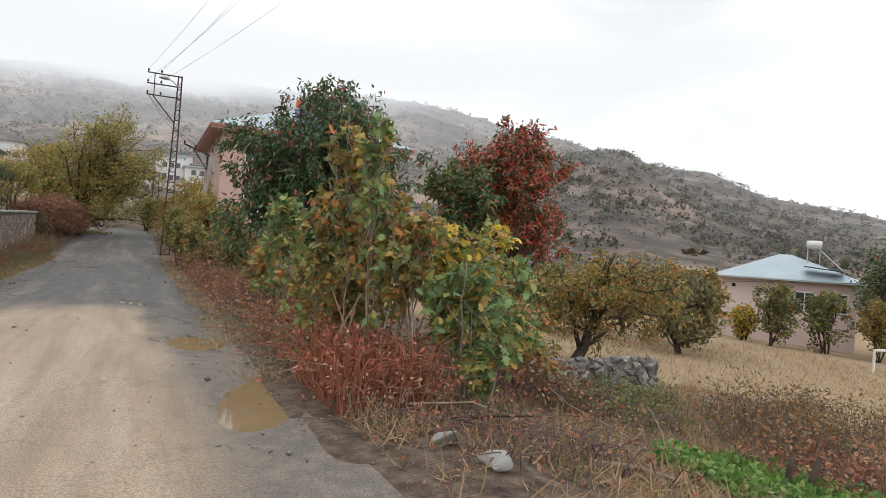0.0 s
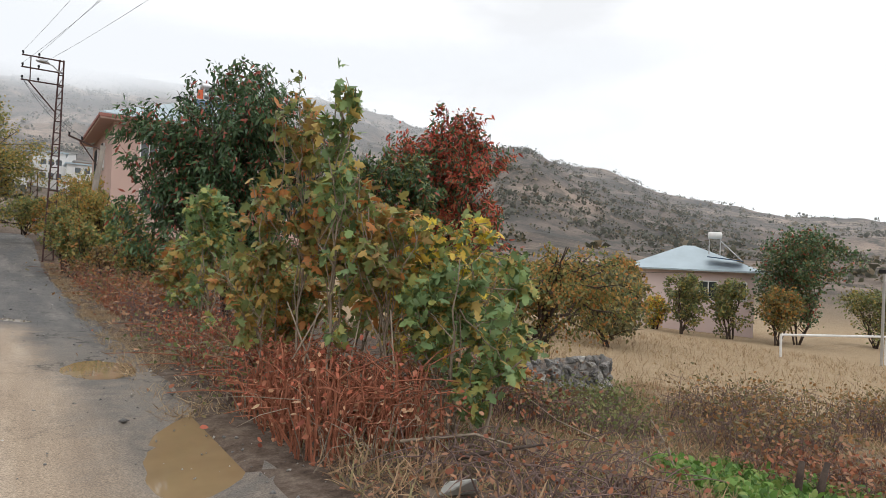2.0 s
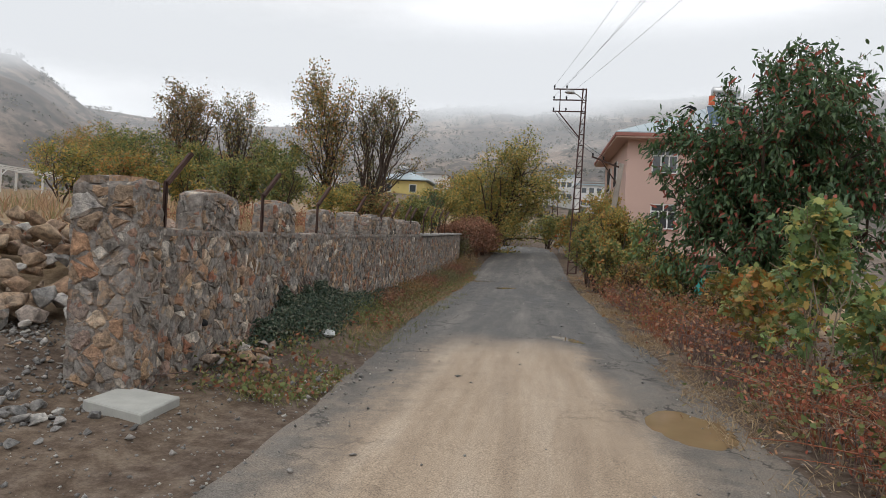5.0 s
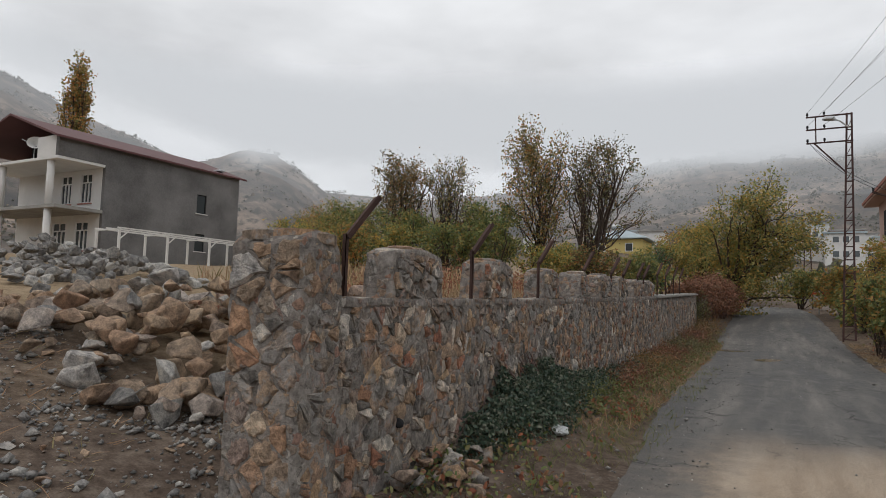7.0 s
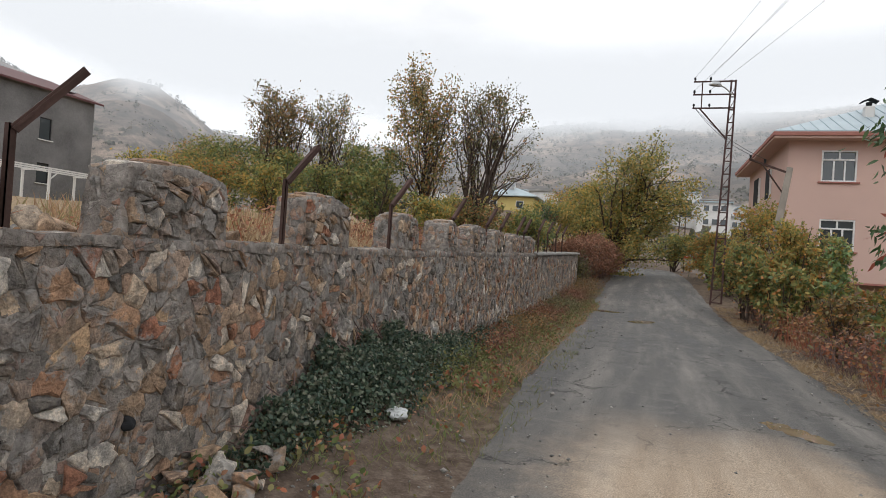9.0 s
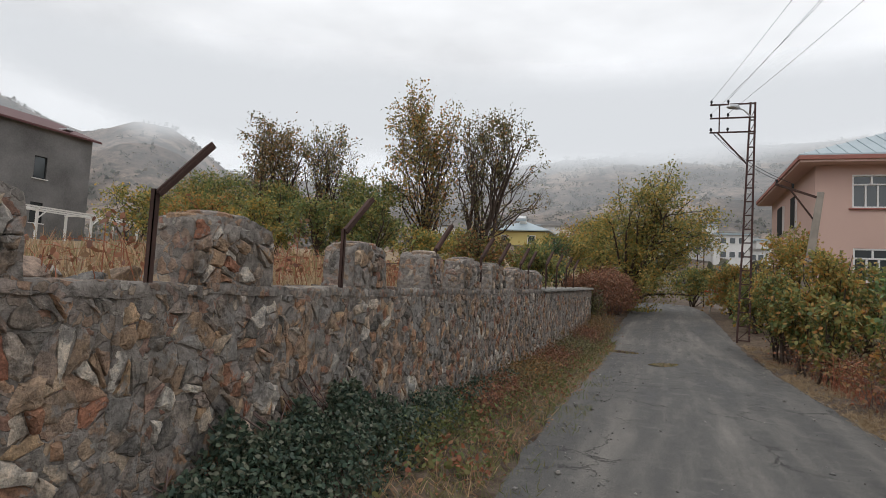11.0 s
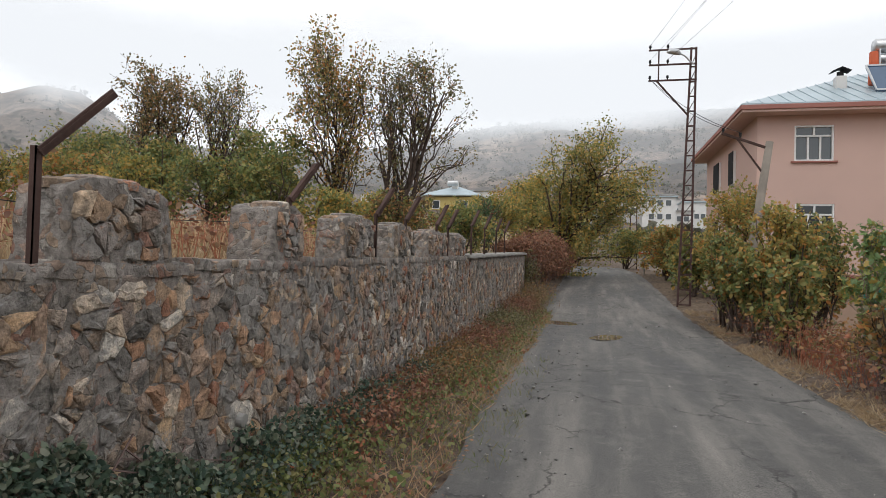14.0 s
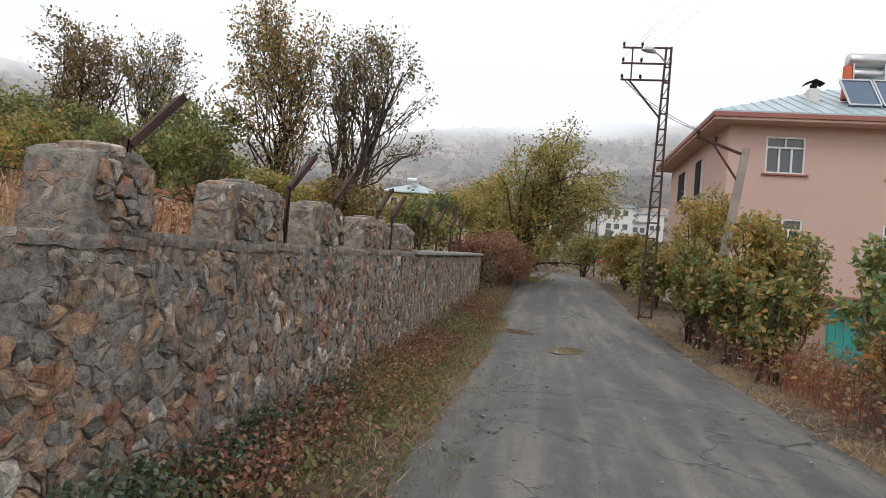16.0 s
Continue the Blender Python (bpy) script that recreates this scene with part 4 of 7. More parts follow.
def hip_roof(x0, x1, y0, y1, z, rise, thick=0.12):
    """Four slopes over a slab with an overhang, with standing seams."""
    w, d = x1 - x0, y1 - y0
    i = min(w, d) / 2
    if w >= d:
        a, b = (x0 + i, (y0 + y1) / 2, z + rise), (x1 - i, (y0 + y1) / 2, z + rise)
    else:
        a, b = ((x0 + x1) / 2, y0 + i, z + rise), ((x0 + x1) / 2, y1 - i, z + rise)
    vs = [(x0, y0, z), (x1, y0, z), (x1, y1, z), (x0, y1, z), (x0, y0, z - thick), (x1, y0, z - thick), (x1, y1, z - thick), (x0, y1, z - thick), a, b]
    fs = [(7, 6, 5, 4), (0, 1, 5, 4)[::-1], (1, 2, 6, 5)[::-1], (2, 3, 7, 6)[::-1], (3, 0, 4, 7)[::-1]]
    fs += [(0, 1, 9, 8), (1, 2, 9), (2, 3, 8, 9), (3, 0, 8)] if w >= d else [(0, 1, 8), (1, 2, 9, 8), (2, 3, 9), (3, 0, 8, 9)]
    return Geo().add(vs, fs), a, b


# pink house beside the lane
PX0, PX1, PY0, PY1 = 4.15, 15.6, 40.5, 51.5
ph = thing("pink_house", (9.8, 46, -0.6), "three-storey salmon pink house with pale blue tin roof", "house")
wins = [(5.5, 7.69 - 1.41), (9.75, 7.67 - 1.41), (13.6, 7.67 - 1.41), (5.55, 3.19), (9.68, 3.17), (13.6, 3.17)]
holes = [(x, x + 1.4, z, z + 1.41) for x, z in wins]
g = pierced(Geo(), PX0, PX1, PY0, PY0 + 0.25, 1.85, 8.1, holes)
side = [(44.2, 45.2, 5.9, 7.4), (47.5, 48.9, 5.9, 7.4), (44.2, 45.2, 3.0, 4.4), (47.5, 48.9, 3.0, 4.4)]
pierced_y(g, PX0, PX0 + 0.25, PY0 + 0.25, PY1, 1.85, 8.1, side)
g.box(PX1 - 0.25, PX1, PY0 + 0.25, PY1, 1.85, 8.1).box(PX0 + 0.25, PX1 - 0.25, PY1 - 0.25, PY1, 1.85, 8.1)
part("wall", g, M_PINK, ph, "smooth salmon pink plaster")
for x, z in wins:
    window_set(ph, x, PY0 + 0.03, z, 1.4, 1.41, 0.14)
for y, y2, z, z2 in side:
    window_set(ph, PX0 + 0.03, y, z, y2 - y, z2 - z, 0.14, "-x")
g = pierced(Geo(), PX0 + 0.5, PX1 - 0.3, PY0 + 0.6, PY0 + 0.85, -2.2, 1.82, [(8.2, 9.6, -0.8, 1.35)])
g.box(PX0 + 0.5, PX0 + 0.75, PY0 + 0.85, PY1, -2.2, 1.82).box(PX1 - 0.55, PX1 - 0.3, PY0 + 0.85, PY1, -2.2, 1.82)
part("basement_wall", g, M_BEIGE, ph, "unpainted beige basement wall")
part("floor_slab", Geo().box(PX0 - 0.02, PX1 + 0.02, PY0 - 0.03, PY1, 1.76, 1.86, 0.01), M_SOFFIT, ph, "dark lip of the floor slab")
d = part("door", Geo().box(8.2, 9.6, PY0 + 0.66, PY0 + 0.72, -0.8, 1.35, 0.01), M_TEAL, ph, "turquoise metal door")
for k in range(5):
    part("rib", Geo().box(8.3 + k * 0.28, 8.36 + k * 0.28, PY0 + 0.63, PY0 + 0.66, -0.7, 1.28, 0.004), M_TEAL, d)
g, ra, rb = hip_roof(PX0 - 0.75, PX1 + 0.75, PY0 - 0.75, PY1 + 0.75, 8.44, 2.75)
roof = part("roof", g, M_TIN, ph, "pale blue-grey tin roof")
part("eave", Geo().box(PX0 - 0.72, PX1 + 0.72, PY0 - 0.72, PY1 + 0.72, 8.1, 8.31, 0.02), M_PINK, ph, "boxed pink eave")
part("fascia", Geo().box(PX0 - 0.77, PX1 + 0.77, PY0 - 0.78, PY0 - 0.725, 8.2, 8.38, 0.01).box(PX0 - 0.78, PX0 - 0.725, PY0 - 0.72, PY1 + 0.75, 8.2, 8.38, 0.01), M_SOFFIT, ph, "dark red fascia board")
for k in range(24):
    x = PX0 - 0.5 + k * 0.5
    f = min(1, max(0.05, min(x - PX0 + 0.75, PX1 + 0.75 - x) / 6.2))
    part("seam", Geo().bar((x, PY0 - 0.74, 8.455), (x, PY0 - 0.75 + 6.2 * f, 8.455 + 2.75 * f), 0.03, 0.03), M_TIN, roof)
ch = part("chimney", Geo().box(7.6, 8.0, 42.4, 42.8, 9.4, 10.15, 0.02), M_WHITE, ph, "short white chimney")
part("chimney_cap", Geo().tube([(7.8, 42.6, 10.13), (7.8, 42.6, 10.35)], 0.13, 10).bar((7.45, 42.6, 10.35), (7.82, 42.6, 10.52), 0.5, 0.03).bar((8.15, 42.6, 10.35), (7.78, 42.6, 10.52), 0.5, 0.03), M_DARK, ch, "dark metal cowl")
# solar water heater
sh = thing("solar_heater", (9.4, 42.0, 9.1), "solar water heater with steel tank and two blue panels on roof", "solar heater")
for x in (8.6, 9.8):
    p = part("panel", Geo().add([(x, 41.2, 9.2), (x + 1.1, 41.2, 9.2), (x + 1.1, 42.2, 10.45), (x, 42.2, 10.45), (x, 41.25, 9.12), (x + 1.1, 41.25, 9.12), (x + 1.1, 42.25, 10.37), (x, 42.25, 10.37)], [(0, 1, 2, 3), (7, 6, 5, 4), (0, 4, 5, 1), (1, 5, 6, 2), (2, 6, 7, 3), (3, 7, 4, 0)]), M_PANEL, sh, "dark blue glass collector")
    g = Geo()
    for a, b in (((x, 41.18, 9.2), (x, 42.18, 10.46)), ((x + 1.1, 41.18, 9.2), (x + 1.1, 42.18, 10.46)), ((x, 41.18, 9.2), (x + 1.1, 41.18, 9.2)), ((x, 42.18, 10.46), (x + 1.1, 42.18, 10.46))):
        g.bar(a, b, 0.06)
    part("panel_frame", g, M_STEEL, p)
tank = part("tank", Geo().tube([(9.05, 42.7, 11.4), (9.1, 42.7, 11.4), (10.5, 42.7, 11.4), (10.55, 42.7, 11.4)], [0.24, 0.3, 0.3, 0.24], 18), M_STEEL, sh, "shiny steel tank", True)
part("tank", Geo().tube([(9.15, 42.7, 10.85), (9.2, 42.7, 10.85), (10.4, 42.7, 10.85), (10.45, 42.7, 10.85)], [0.17, 0.22, 0.22, 0.17], 16), M_STEEL, sh, "", True)
for x in (9.2, 10.35):
    for a, b in (((x, 42.45, 9.3), (x, 42.45, 11.2)), ((x, 42.95, 9.4), (x, 42.95, 11.2)), ((x, 42.45, 11.1), (x, 42.95, 11.1))):
        part("strut", Geo().bar(a, b, 0.05), M_STEEL, sh)
part("pipe", Geo().bar((10.7, 42.7, 9.5), (10.8, 42.7, 11.8), 0.04), M_STEEL, sh)
part("rail", Geo().bar((10.3, 42.2, 10.48), (11.3, 42.2, 10.48), 0.04), M_STEEL, sh)
part("bucket", Geo().tube([(9.0, 42.5, 9.75), (9.0, 42.5, 11.1)], [0.2, 0.16], 12), M_ORANGE, sh, "orange plastic drum")

# grey rendered house on the slope
gh = thing("grey_house", (-41, 33, 3.4), "two-storey house with raw grey render and red roof", "house")
GX0, GX1, GY0, GY1, GF = -45.2, -36.3, 29.6, 40.0, 26.8
g = pierced_y(Geo(), GX1 - 0.25, GX1, GY0, GY1, 3.2, 10.2, [(36.3, 37.1, 7.2, 8.5), (36.3, 37.1, 4.6, 5.8)])
g.box(GX1 - 0.25, GX1, GF, GY0, 9.15, 10.3)
part("side_wall", g, M_RENDER, gh, "blotchy dark grey cement render")
for z, hh in ((7.2, 1.3), (4.6, 1.2)):
    w = part("window", Geo().box(GX1 - 0.12, GX1 - 0.06, 36.3, 36.36, z, z + hh).box(GX1 - 0.12, GX1 - 0.06, 37.04, 37.1, z, z + hh).box(GX1 - 0.12, GX1 - 0.06, 36.36, 37.04, z, z + 0.05).box(GX1 - 0.12, GX1 - 0.06, 36.36, 37.04, z + hh - 0.05, z + hh), M_DARK, gh, "dark narrow window frame")
    part("pane", Geo().box(GX1 - 0.1, GX1 - 0.09, 36.36, 37.04, z + 0.05, z + hh - 0.05), M_GLASS, w)
    part("sill", Geo().box(GX1 - 0.1, GX1 + 0.08, 36.2, 37.2, z - 0.06, z - 0.003), M_WHITE, w)
fr = [(-38.6, -37.5, 6.95, 8.75), (-40.6, -39.5, 6.95, 8.75), (-38.9, -37.6, 4.1, 5.85), (-41.2, -39.8, 4.1, 5.85)]
part("front_wall", pierced(Geo(), GX0, GX1 - 0.25, GY0, GY0 + 0.25, 3.2, 9.15, fr), M_WHITE, gh, "white painted front wall")
for a, b, c, d in fr:
    window_set(gh, a, GY0 + 0.03, c, b - a, d - c, 0.14)
part("back_wall", Geo().box(GX0, GX1 - 0.25, GY1 - 0.25, GY1, 3.2, 10.2).box(GX0, GX0 + 0.25, GY0 + 0.25, GY1 - 0.25, 3.2, 10.2), M_RENDER, gh)
part("balcony_slab", Geo().box(GX0 - 0.3, GX1, GF, GY0, 6.25, 6.45, 0.02), M_CONCRETE, gh, "thin concrete balcony slab")
part("upper_slab", Geo().box(GX0 - 0.3, GX1 - 0.02, GF, GY0, 8.98, 9.15, 0.02), M_WHITE, gh, "white slab under the gable")
for x in (-37.4, -42.3):
    for z0, z1 in ((3.2, 6.25), (6.45, 8.98)):
        part("column", Geo().tube([(x, GF + 0.3, z0), (x, GF + 0.3, z1)], 0.2, 14), M_WHITE, gh, "round white column", True)
for x0, x1 in ((-38.3, GX1 - 0.26), (GX0, -43.3)):
    part("gable_panel", Geo().box(x0, x1, GF, GF + 0.2, 9.15, 10.3), M_WHITE, gh, "white panel beside the open gable")
# shade of the loft painted as one near-black face set back in the gable
part("loft_shade", Geo().add([(-43.3, GF + 2.4, 9.16), (-38.3, GF + 2.4, 9.16), (-38.3, GF + 2.4, 10.9), (-40.75, GF + 2.4, 11.6), (-43.3, GF + 2.4, 10.9)], [(0, 1, 2, 3, 4)]), M_DARK, gh, "near-black sheet for the shade in the open loft")
rz0, rz1, rx = 10.22, 11.9, -40.75
vs = []
for y in (GF - 0.35, GY1 + 0.4):
    vs += [(GX0 - 0.5, y, rz0), (rx, y, rz1), (GX1 + 0.35, y, rz0), (GX0 - 0.5, y, rz0 - 0.12), (rx, y, rz1 - 0.12), (GX1 + 0.35, y, rz0 - 0.12)]
part("roof", Geo().add(vs, [(0, 1, 7, 6), (1, 2, 8, 7), (3, 9, 10, 4), (4, 10, 11, 5), (0, 3, 4, 1), (1, 4, 5, 2), (6, 7, 10, 9), (7, 8, 11, 10), (2, 5, 11, 8), (0, 6, 9, 3)]), M_TIN_RED, gh, "dark red sheet metal roof")
part("skylight", Geo().box(-37.2, -36.4, 38.2, 38.7, 10.5, 10.62, 0.02), M_STEEL, gh, "small bright skylight")
dish = part("satellite_dish", Geo().tube([(-38.9, 27.0, 9.9), (-38.75, 26.9, 10.0), (-38.65, 26.82, 10.06)], [0.05, 0.25, 0.42], 16, False), M_WHITE, gh, "white satellite dish")
part("dish_arm", Geo().bar((-39.0, 27.0, 9.2), (-38.95, 27.0, 9.95), 0.05).bar((-38.9, 27, 9.9), (-39.6, 26.6, 10.3), 0.03), M_STEEL, dish)

# white pergola frame before it
pg = thing("pergola", (-30, 30, 2.7), "white painted metal pergola frame", "pergola")
for y in (26.4, 29.2, 32, 35, 38, 41):
    for x in (-31.8, -30):
        part("post", Geo().box(x - 0.05, x + 0.05, y - 0.05, y + 0.05, place(x, y) - 0.1, 4.75), M_WHITE, pg)
    part("rafter", Geo().bar((-31.9, y, 4.8), (-29.9, y, 4.8), 0.07), M_WHITE, pg)
    part("brace", Geo().bar((-30, y, 4.3), (-30, y + 0.5, 4.75), 0.05), M_WHITE, pg)
for x in (-31.8, -30.9, -30):
    part("beam", Geo().bar((x, 26.3, 4.88), (x, 41.1, 4.88), 0.07), M_WHITE, pg)

# single-storey pink house across the field
rh = thing("field_house", (43, 33, -1.6), "single-storey pale pink house with tin hip roof", "house")
C, U, N = Vector((38.7, 34.2, 0)), Vector((0.6, -0.8, 0)), Vector((0.8, 0.6, 0))


def on(u, n, z):
    p = C + U * u + N * n
    return (p.x, p.y, z)


def obox(g, u0, u1, n0, n1, z0, z1):
    vs = [on(u, n, z) for z in (z0, z1) for u, n in ((u0, n0), (u1, n0), (u1, n1), (u0, n1))]
    return g.add(vs, [(3, 2, 1, 0), (4, 5, 6, 7), (0, 1, 5, 4), (1, 2, 6, 5), (2, 3, 7, 6), (3, 0, 4, 7)])


part("wall", obox(Geo(), 0.6, 9.4, 0.6, 8.6, -4.4, 1.2), M_PINK_PALE, rh, "pale pink plaster")
vs = [on(0, 0, 1.2), on(10, 0, 1.2), on(10, 9.2, 1.2), on(0, 9.2, 1.2), on(0, 0, 1.32), on(10, 0, 1.32), on(10, 9.2, 1.32), on(0, 9.2, 1.32), on(4.6, 4.6, 3.2), on(5.4, 4.6, 3.2)]
part("roof", Geo().add(vs, [(3, 2, 1, 0), (0, 1, 5, 4), (1, 2, 6, 5), (2, 3, 7, 6), (3, 0, 4, 7), (4, 5, 9, 8), (5, 6, 9), (6, 7, 8, 9), (7, 4, 8)]), M_TIN, rh, "pale blue tin hip roof")
for u in (5.6, 7.6):
    w = part("window", obox(Geo(), u, u + 1.3, 0.56, 0.61, -0.9, 0.5), M_PVC, rh, "white window frame")
    for a in (0.08, 0.69):
        part("pane", obox(Geo(), u + a, u + a + 0.53, 0.545, 0.57, -0.82, 0.42), M_GLASS, w)
part("vent", obox(Geo(), 1.5, 1.75, 0.57, 0.62, 0.5, 0.75), M_DARK, rh)
heater = thing("solar_heater", on(6.8, 3.0, 2.6), "small white solar water heater on a hip roof", "solar heater")
p, q = Vector(on(6.8, 3.0, 4.0)), U * 0.5
part("tank", Geo().tube([p - q, p - q * 0.9, p + q * 0.9, p + q], [0.2, 0.28, 0.28, 0.2], 14), M_WHITE, heater, "white tank", True)
part("panel", Geo().bar(on(6.2, 1.2, 2.3), on(8.6, 0.8, 2.05), 1.2, 0.08), M_PANEL, heater)
for a, b in ((on(6.4, 3, 2.4), on(6.4, 3, 3.8)), (on(7.2, 3, 2.4), on(7.2, 3, 3.8)), (on(7.2, 3, 3.6), on(8.6, 1.5, 2.1))):
    part("strut", Geo().bar(a, b, 0.06), M_STEEL, heater)

# yellow house further up
yh = thing("yellow_house", (-21, 98, 8), "small yellow house with pale tin hip roof", "house")
part("wall", Geo().box(-24.4, -17.2, 95.5, 103, 4.5, 10.9), M_YELLOW, yh, "yellow plaster")
part("roof", hip_roof(-25.1, -16.5, 94.8, 103.7, 11.1, 1.7)[0], M_TIN, yh, "pale tin hip roof")
for x in (-23.4, -19.6):
    w = part("window", Geo().box(x, x + 1.1, 95.42, 95.49, 9.2, 10.4), M_PVC, yh, "white frame")
    part("pane", Geo().box(x + 0.1, x + 1.0, 95.39, 95.44, 9.3, 10.3), M_GLASS, w)
part("chimney", Geo().box(-21.2, -20.4, 97.6, 98.4, 12.2, 13.1), M_WHITE, yh)
part("tank", Geo().tube([(-21.6, 96.9, 12.9), (-20.2, 96.9, 12.9)], 0.35, 12), M_STEEL, yh, "steel water tank")

# village on the far slope
vr = random.Random(5)
VILLAGE = [(-2, 150, 9, 10, 6.5), (5, 158, 8, 9, 8), (11, 150, 9, 8, 7), (-6, 175, 9, 9, 7), (3, 182, 10, 9, 6.5), (14, 178, 9, 8, 6), (9, 205, 10, 9, 6.5), (21, 170, 8, 8, 6), (20, 205, 9, 9, 6), (-38, 190, 9, 8, 6), (-26, 160, 8, 8, 5.5), (-60, 175, 9, 8, 6)]
VILLAGE = [(x, y, w * 0.72, d * 0.8, h * 0.8) for x, y, w, d, h in VILLAGE] + [(7, 168, 6, 6, 3.4), (0, 166, 5, 5, 3.2), (16, 160, 6, 6, 3.2), (-9, 160, 5, 5, 3.0), (15, 192, 6, 6, 3.4)]
for x, y, w, d, h in VILLAGE:
    z = place(x, y) - 0.6
    v = thing("village_house", (x, y, z), "pale plastered village house with flat roof on slope", "house", "houses of the far village")
    part("wall", Geo().box(x - w / 2, x + w / 2, y - d / 2, y + d / 2, z - 3, z + h + 1), M_WHITE if vr.random() < 0.85 else M_BEIGE, v)
    part("roof", Geo().box(x - w / 2 - 0.4, x + w / 2 + 0.4, y - d / 2 - 0.4, y + d / 2 + 0.4, z + h + 1, z + h + 1.3), M_CONCRETE if vr.random() < 0.5 else M_TIN, v)
    for fl in range(int(h // 2.8)):
        for q in range(3):
            xx = x - w / 2 + 1.2 + q * (w - 2.2) / 2.6
            p = part("window", Geo().box(xx, xx + 1.2, y - d / 2 - 0.06, y - d / 2 - 0.005, z + 2.0 + fl * 2.8, z + 3.3 + fl * 2.8), M_PVC, v)
            part("pane", Geo().box(xx + 0.1, xx + 1.1, y - d / 2 - 0.1, y - d / 2 - 0.065, z + 2.1 + fl * 2.8, z + 3.2 + fl * 2.8), M_GLASS, p)

# ---- power lines ----
py_ = thing("lattice_pylon", (1.25, 39.6, 0.4), "rusty red lattice steel pylon with side arms", "pylon")
BA, BB, TA, TB = Vector((1.15, 39.6, 0.2)), Vector((1.62, 39.6, 0.2)), Vector((1.5, 39.6, 10.7)), Vector((1.68, 39.6, 10.7))
for k, (a, b) in enumerate(((BA, TA), (BB, TB))):
    part("leg", Geo().bar(a, b, 0.075, 0.075), M_PYLON, py_)
for k in range(17):
    f = 0.03 + k * 0.056
    part("rung", Geo().bar(BA.lerp(TA, f), BB.lerp(TB, f), 0.1 if k % 3 == 0 else 0.05, 0.05).bar(BA.lerp(TA, f), BB.lerp(TB, f + 0.045), 0.03), M_PYLON, py_)
for z in (10.65, 10.05, 9.42):
    arm = part("arm", Geo().bar((-0.1, 39.6, z), (1.72, 39.6, z), 0.06), M_PYLON, py_)
    for x in (-0.05, 0.62):
        part("insulator", Geo().tube([(x, 39.6, z), (x, 39.6, z + 0.08), (x, 39.6, z + 0.1), (x, 39.6, z + 0.2)], [0.02, 0.025, 0.055, 0.04], 8), M_DARK, arm)
part("brace", Geo().bar((0.2, 39.6, 9.42), (1.45, 39.6, 7.95), 0.06).bar((0.28, 39.6, 9.42), (0.28, 39.6, 10.65), 0.05), M_PYLON, py_)
lamp = part("street_lamp", Geo().tube([(1.55, 39.5, 10.0), (1.2, 39.2, 10.25), (0.95, 39.0, 10.3)], 0.03, 8), M_STEEL, py_, "cobra-head lamp")
part("lamp_head", Geo().tube([(1.02, 39.05, 10.28), (0.9, 38.95, 10.33), (0.62, 38.75, 10.3), (0.5, 38.65, 10.24)], [0.05, 0.12, 0.11, 0.04], 10), M_STEEL, lamp, "", True)

pl = thing("utility_pole", (2.45, 34.7, -0.1), "leaning concrete utility pole with a rusty side arm", "utility pole")
part("pole", Geo().tube([(2.3, 34.7, -0.4), (3.15, 34.7, 5.95)], [0.17, 0.11], 14), M_POLE, pl, "", True)
part("arm", Geo().bar((3.1, 34.7, 5.75), (1.75, 34.7, 6.25), 0.07).bar((2.2, 34.7, 6.08), (2.98, 34.7, 4.95), 0.05), M_RUST, pl)
for x, z in ((1.8, 6.25), (2.3, 6.1)):
    part("insulator", Geo().tube([(x, 34.7, z), (x, 34.7, z + 0.15)], [0.03, 0.045], 8), M_DARK, pl)
p2 = thing("far_pylon", (1.0, 66, 1.5), "small dark lattice pylon beside the far bend", "pylon")
part("leg", Geo().bar((0.7, 66, 1.2), (0.9, 66, 7.5), 0.08), M_RUST, p2)
part("leg", Geo().bar((1.4, 66, 1.2), (1.3, 66, 7.5), 0.08), M_RUST, p2)
for k in range(7):
    part("rung", Geo().bar((0.75, 66, 1.8 + k * 0.85), (1.35, 66, 2.3 + k * 0.85), 0.05), M_RUST, p2)
part("arm", Geo().bar((0.2, 66, 7.4), (2.0, 66, 7.4), 0.07), M_RUST, p2)


for x0, z0, x1, z1 in ((-0.05, 10.85, 6.2, 11.0), (0.62, 10.85, 7.2, 11.0), (-0.05, 10.25, 7.6, 10.4), (0.62, 10.25, 9.4, 10.2)):
    a, b = Vector((x0, 39.6, z0)), Vector((x1, -8.0, z1))
    pts = [a.lerp(b, k / 20) - Vector((0, 0, 0.7 * 4 * (k / 20) * (1 - k / 20))) for k in range(21)]
    thing("cable", label="thin dark overhead power cable", category="cable", group="overhead cables", data=Geo().tube(pts, 0.006, 5).mesh("cable", M_WIRE))
for x, z in ((1.8, 6.4), (2.3, 6.25)):
    a, b = Vector((-0.05, 39.6, 9.5)), Vector((x, 34.7, z))
    thing("cable", label="thin drop cable between pylon and pole", category="cable", group="overhead cables", data=Geo().tube([a.lerp(b, k / 8) - Vector((0, 0, 0.25 * 4 * (k / 8) * (1 - k / 8))) for k in range(9)], 0.01, 5).mesh("cable", M_WIRE))
a, b = Vector((46, 16, 2.2)), Vector((12, 46, 0.6))
thing("cable", label="thin cable sagging over the field", category="cable", group="overhead cables", data=Geo().tube([a.lerp(b, k / 12) - Vector((0, 0, 0.6 * 4 * (k / 12) * (1 - k / 12))) for k in range(13)], 0.012, 5).mesh("cable", M_WIRE))


# ---- plants: tools ----
def unit(a):
    return a / np.maximum(np.linalg.norm(a, axis=-1, keepdims=True), 1e-6)


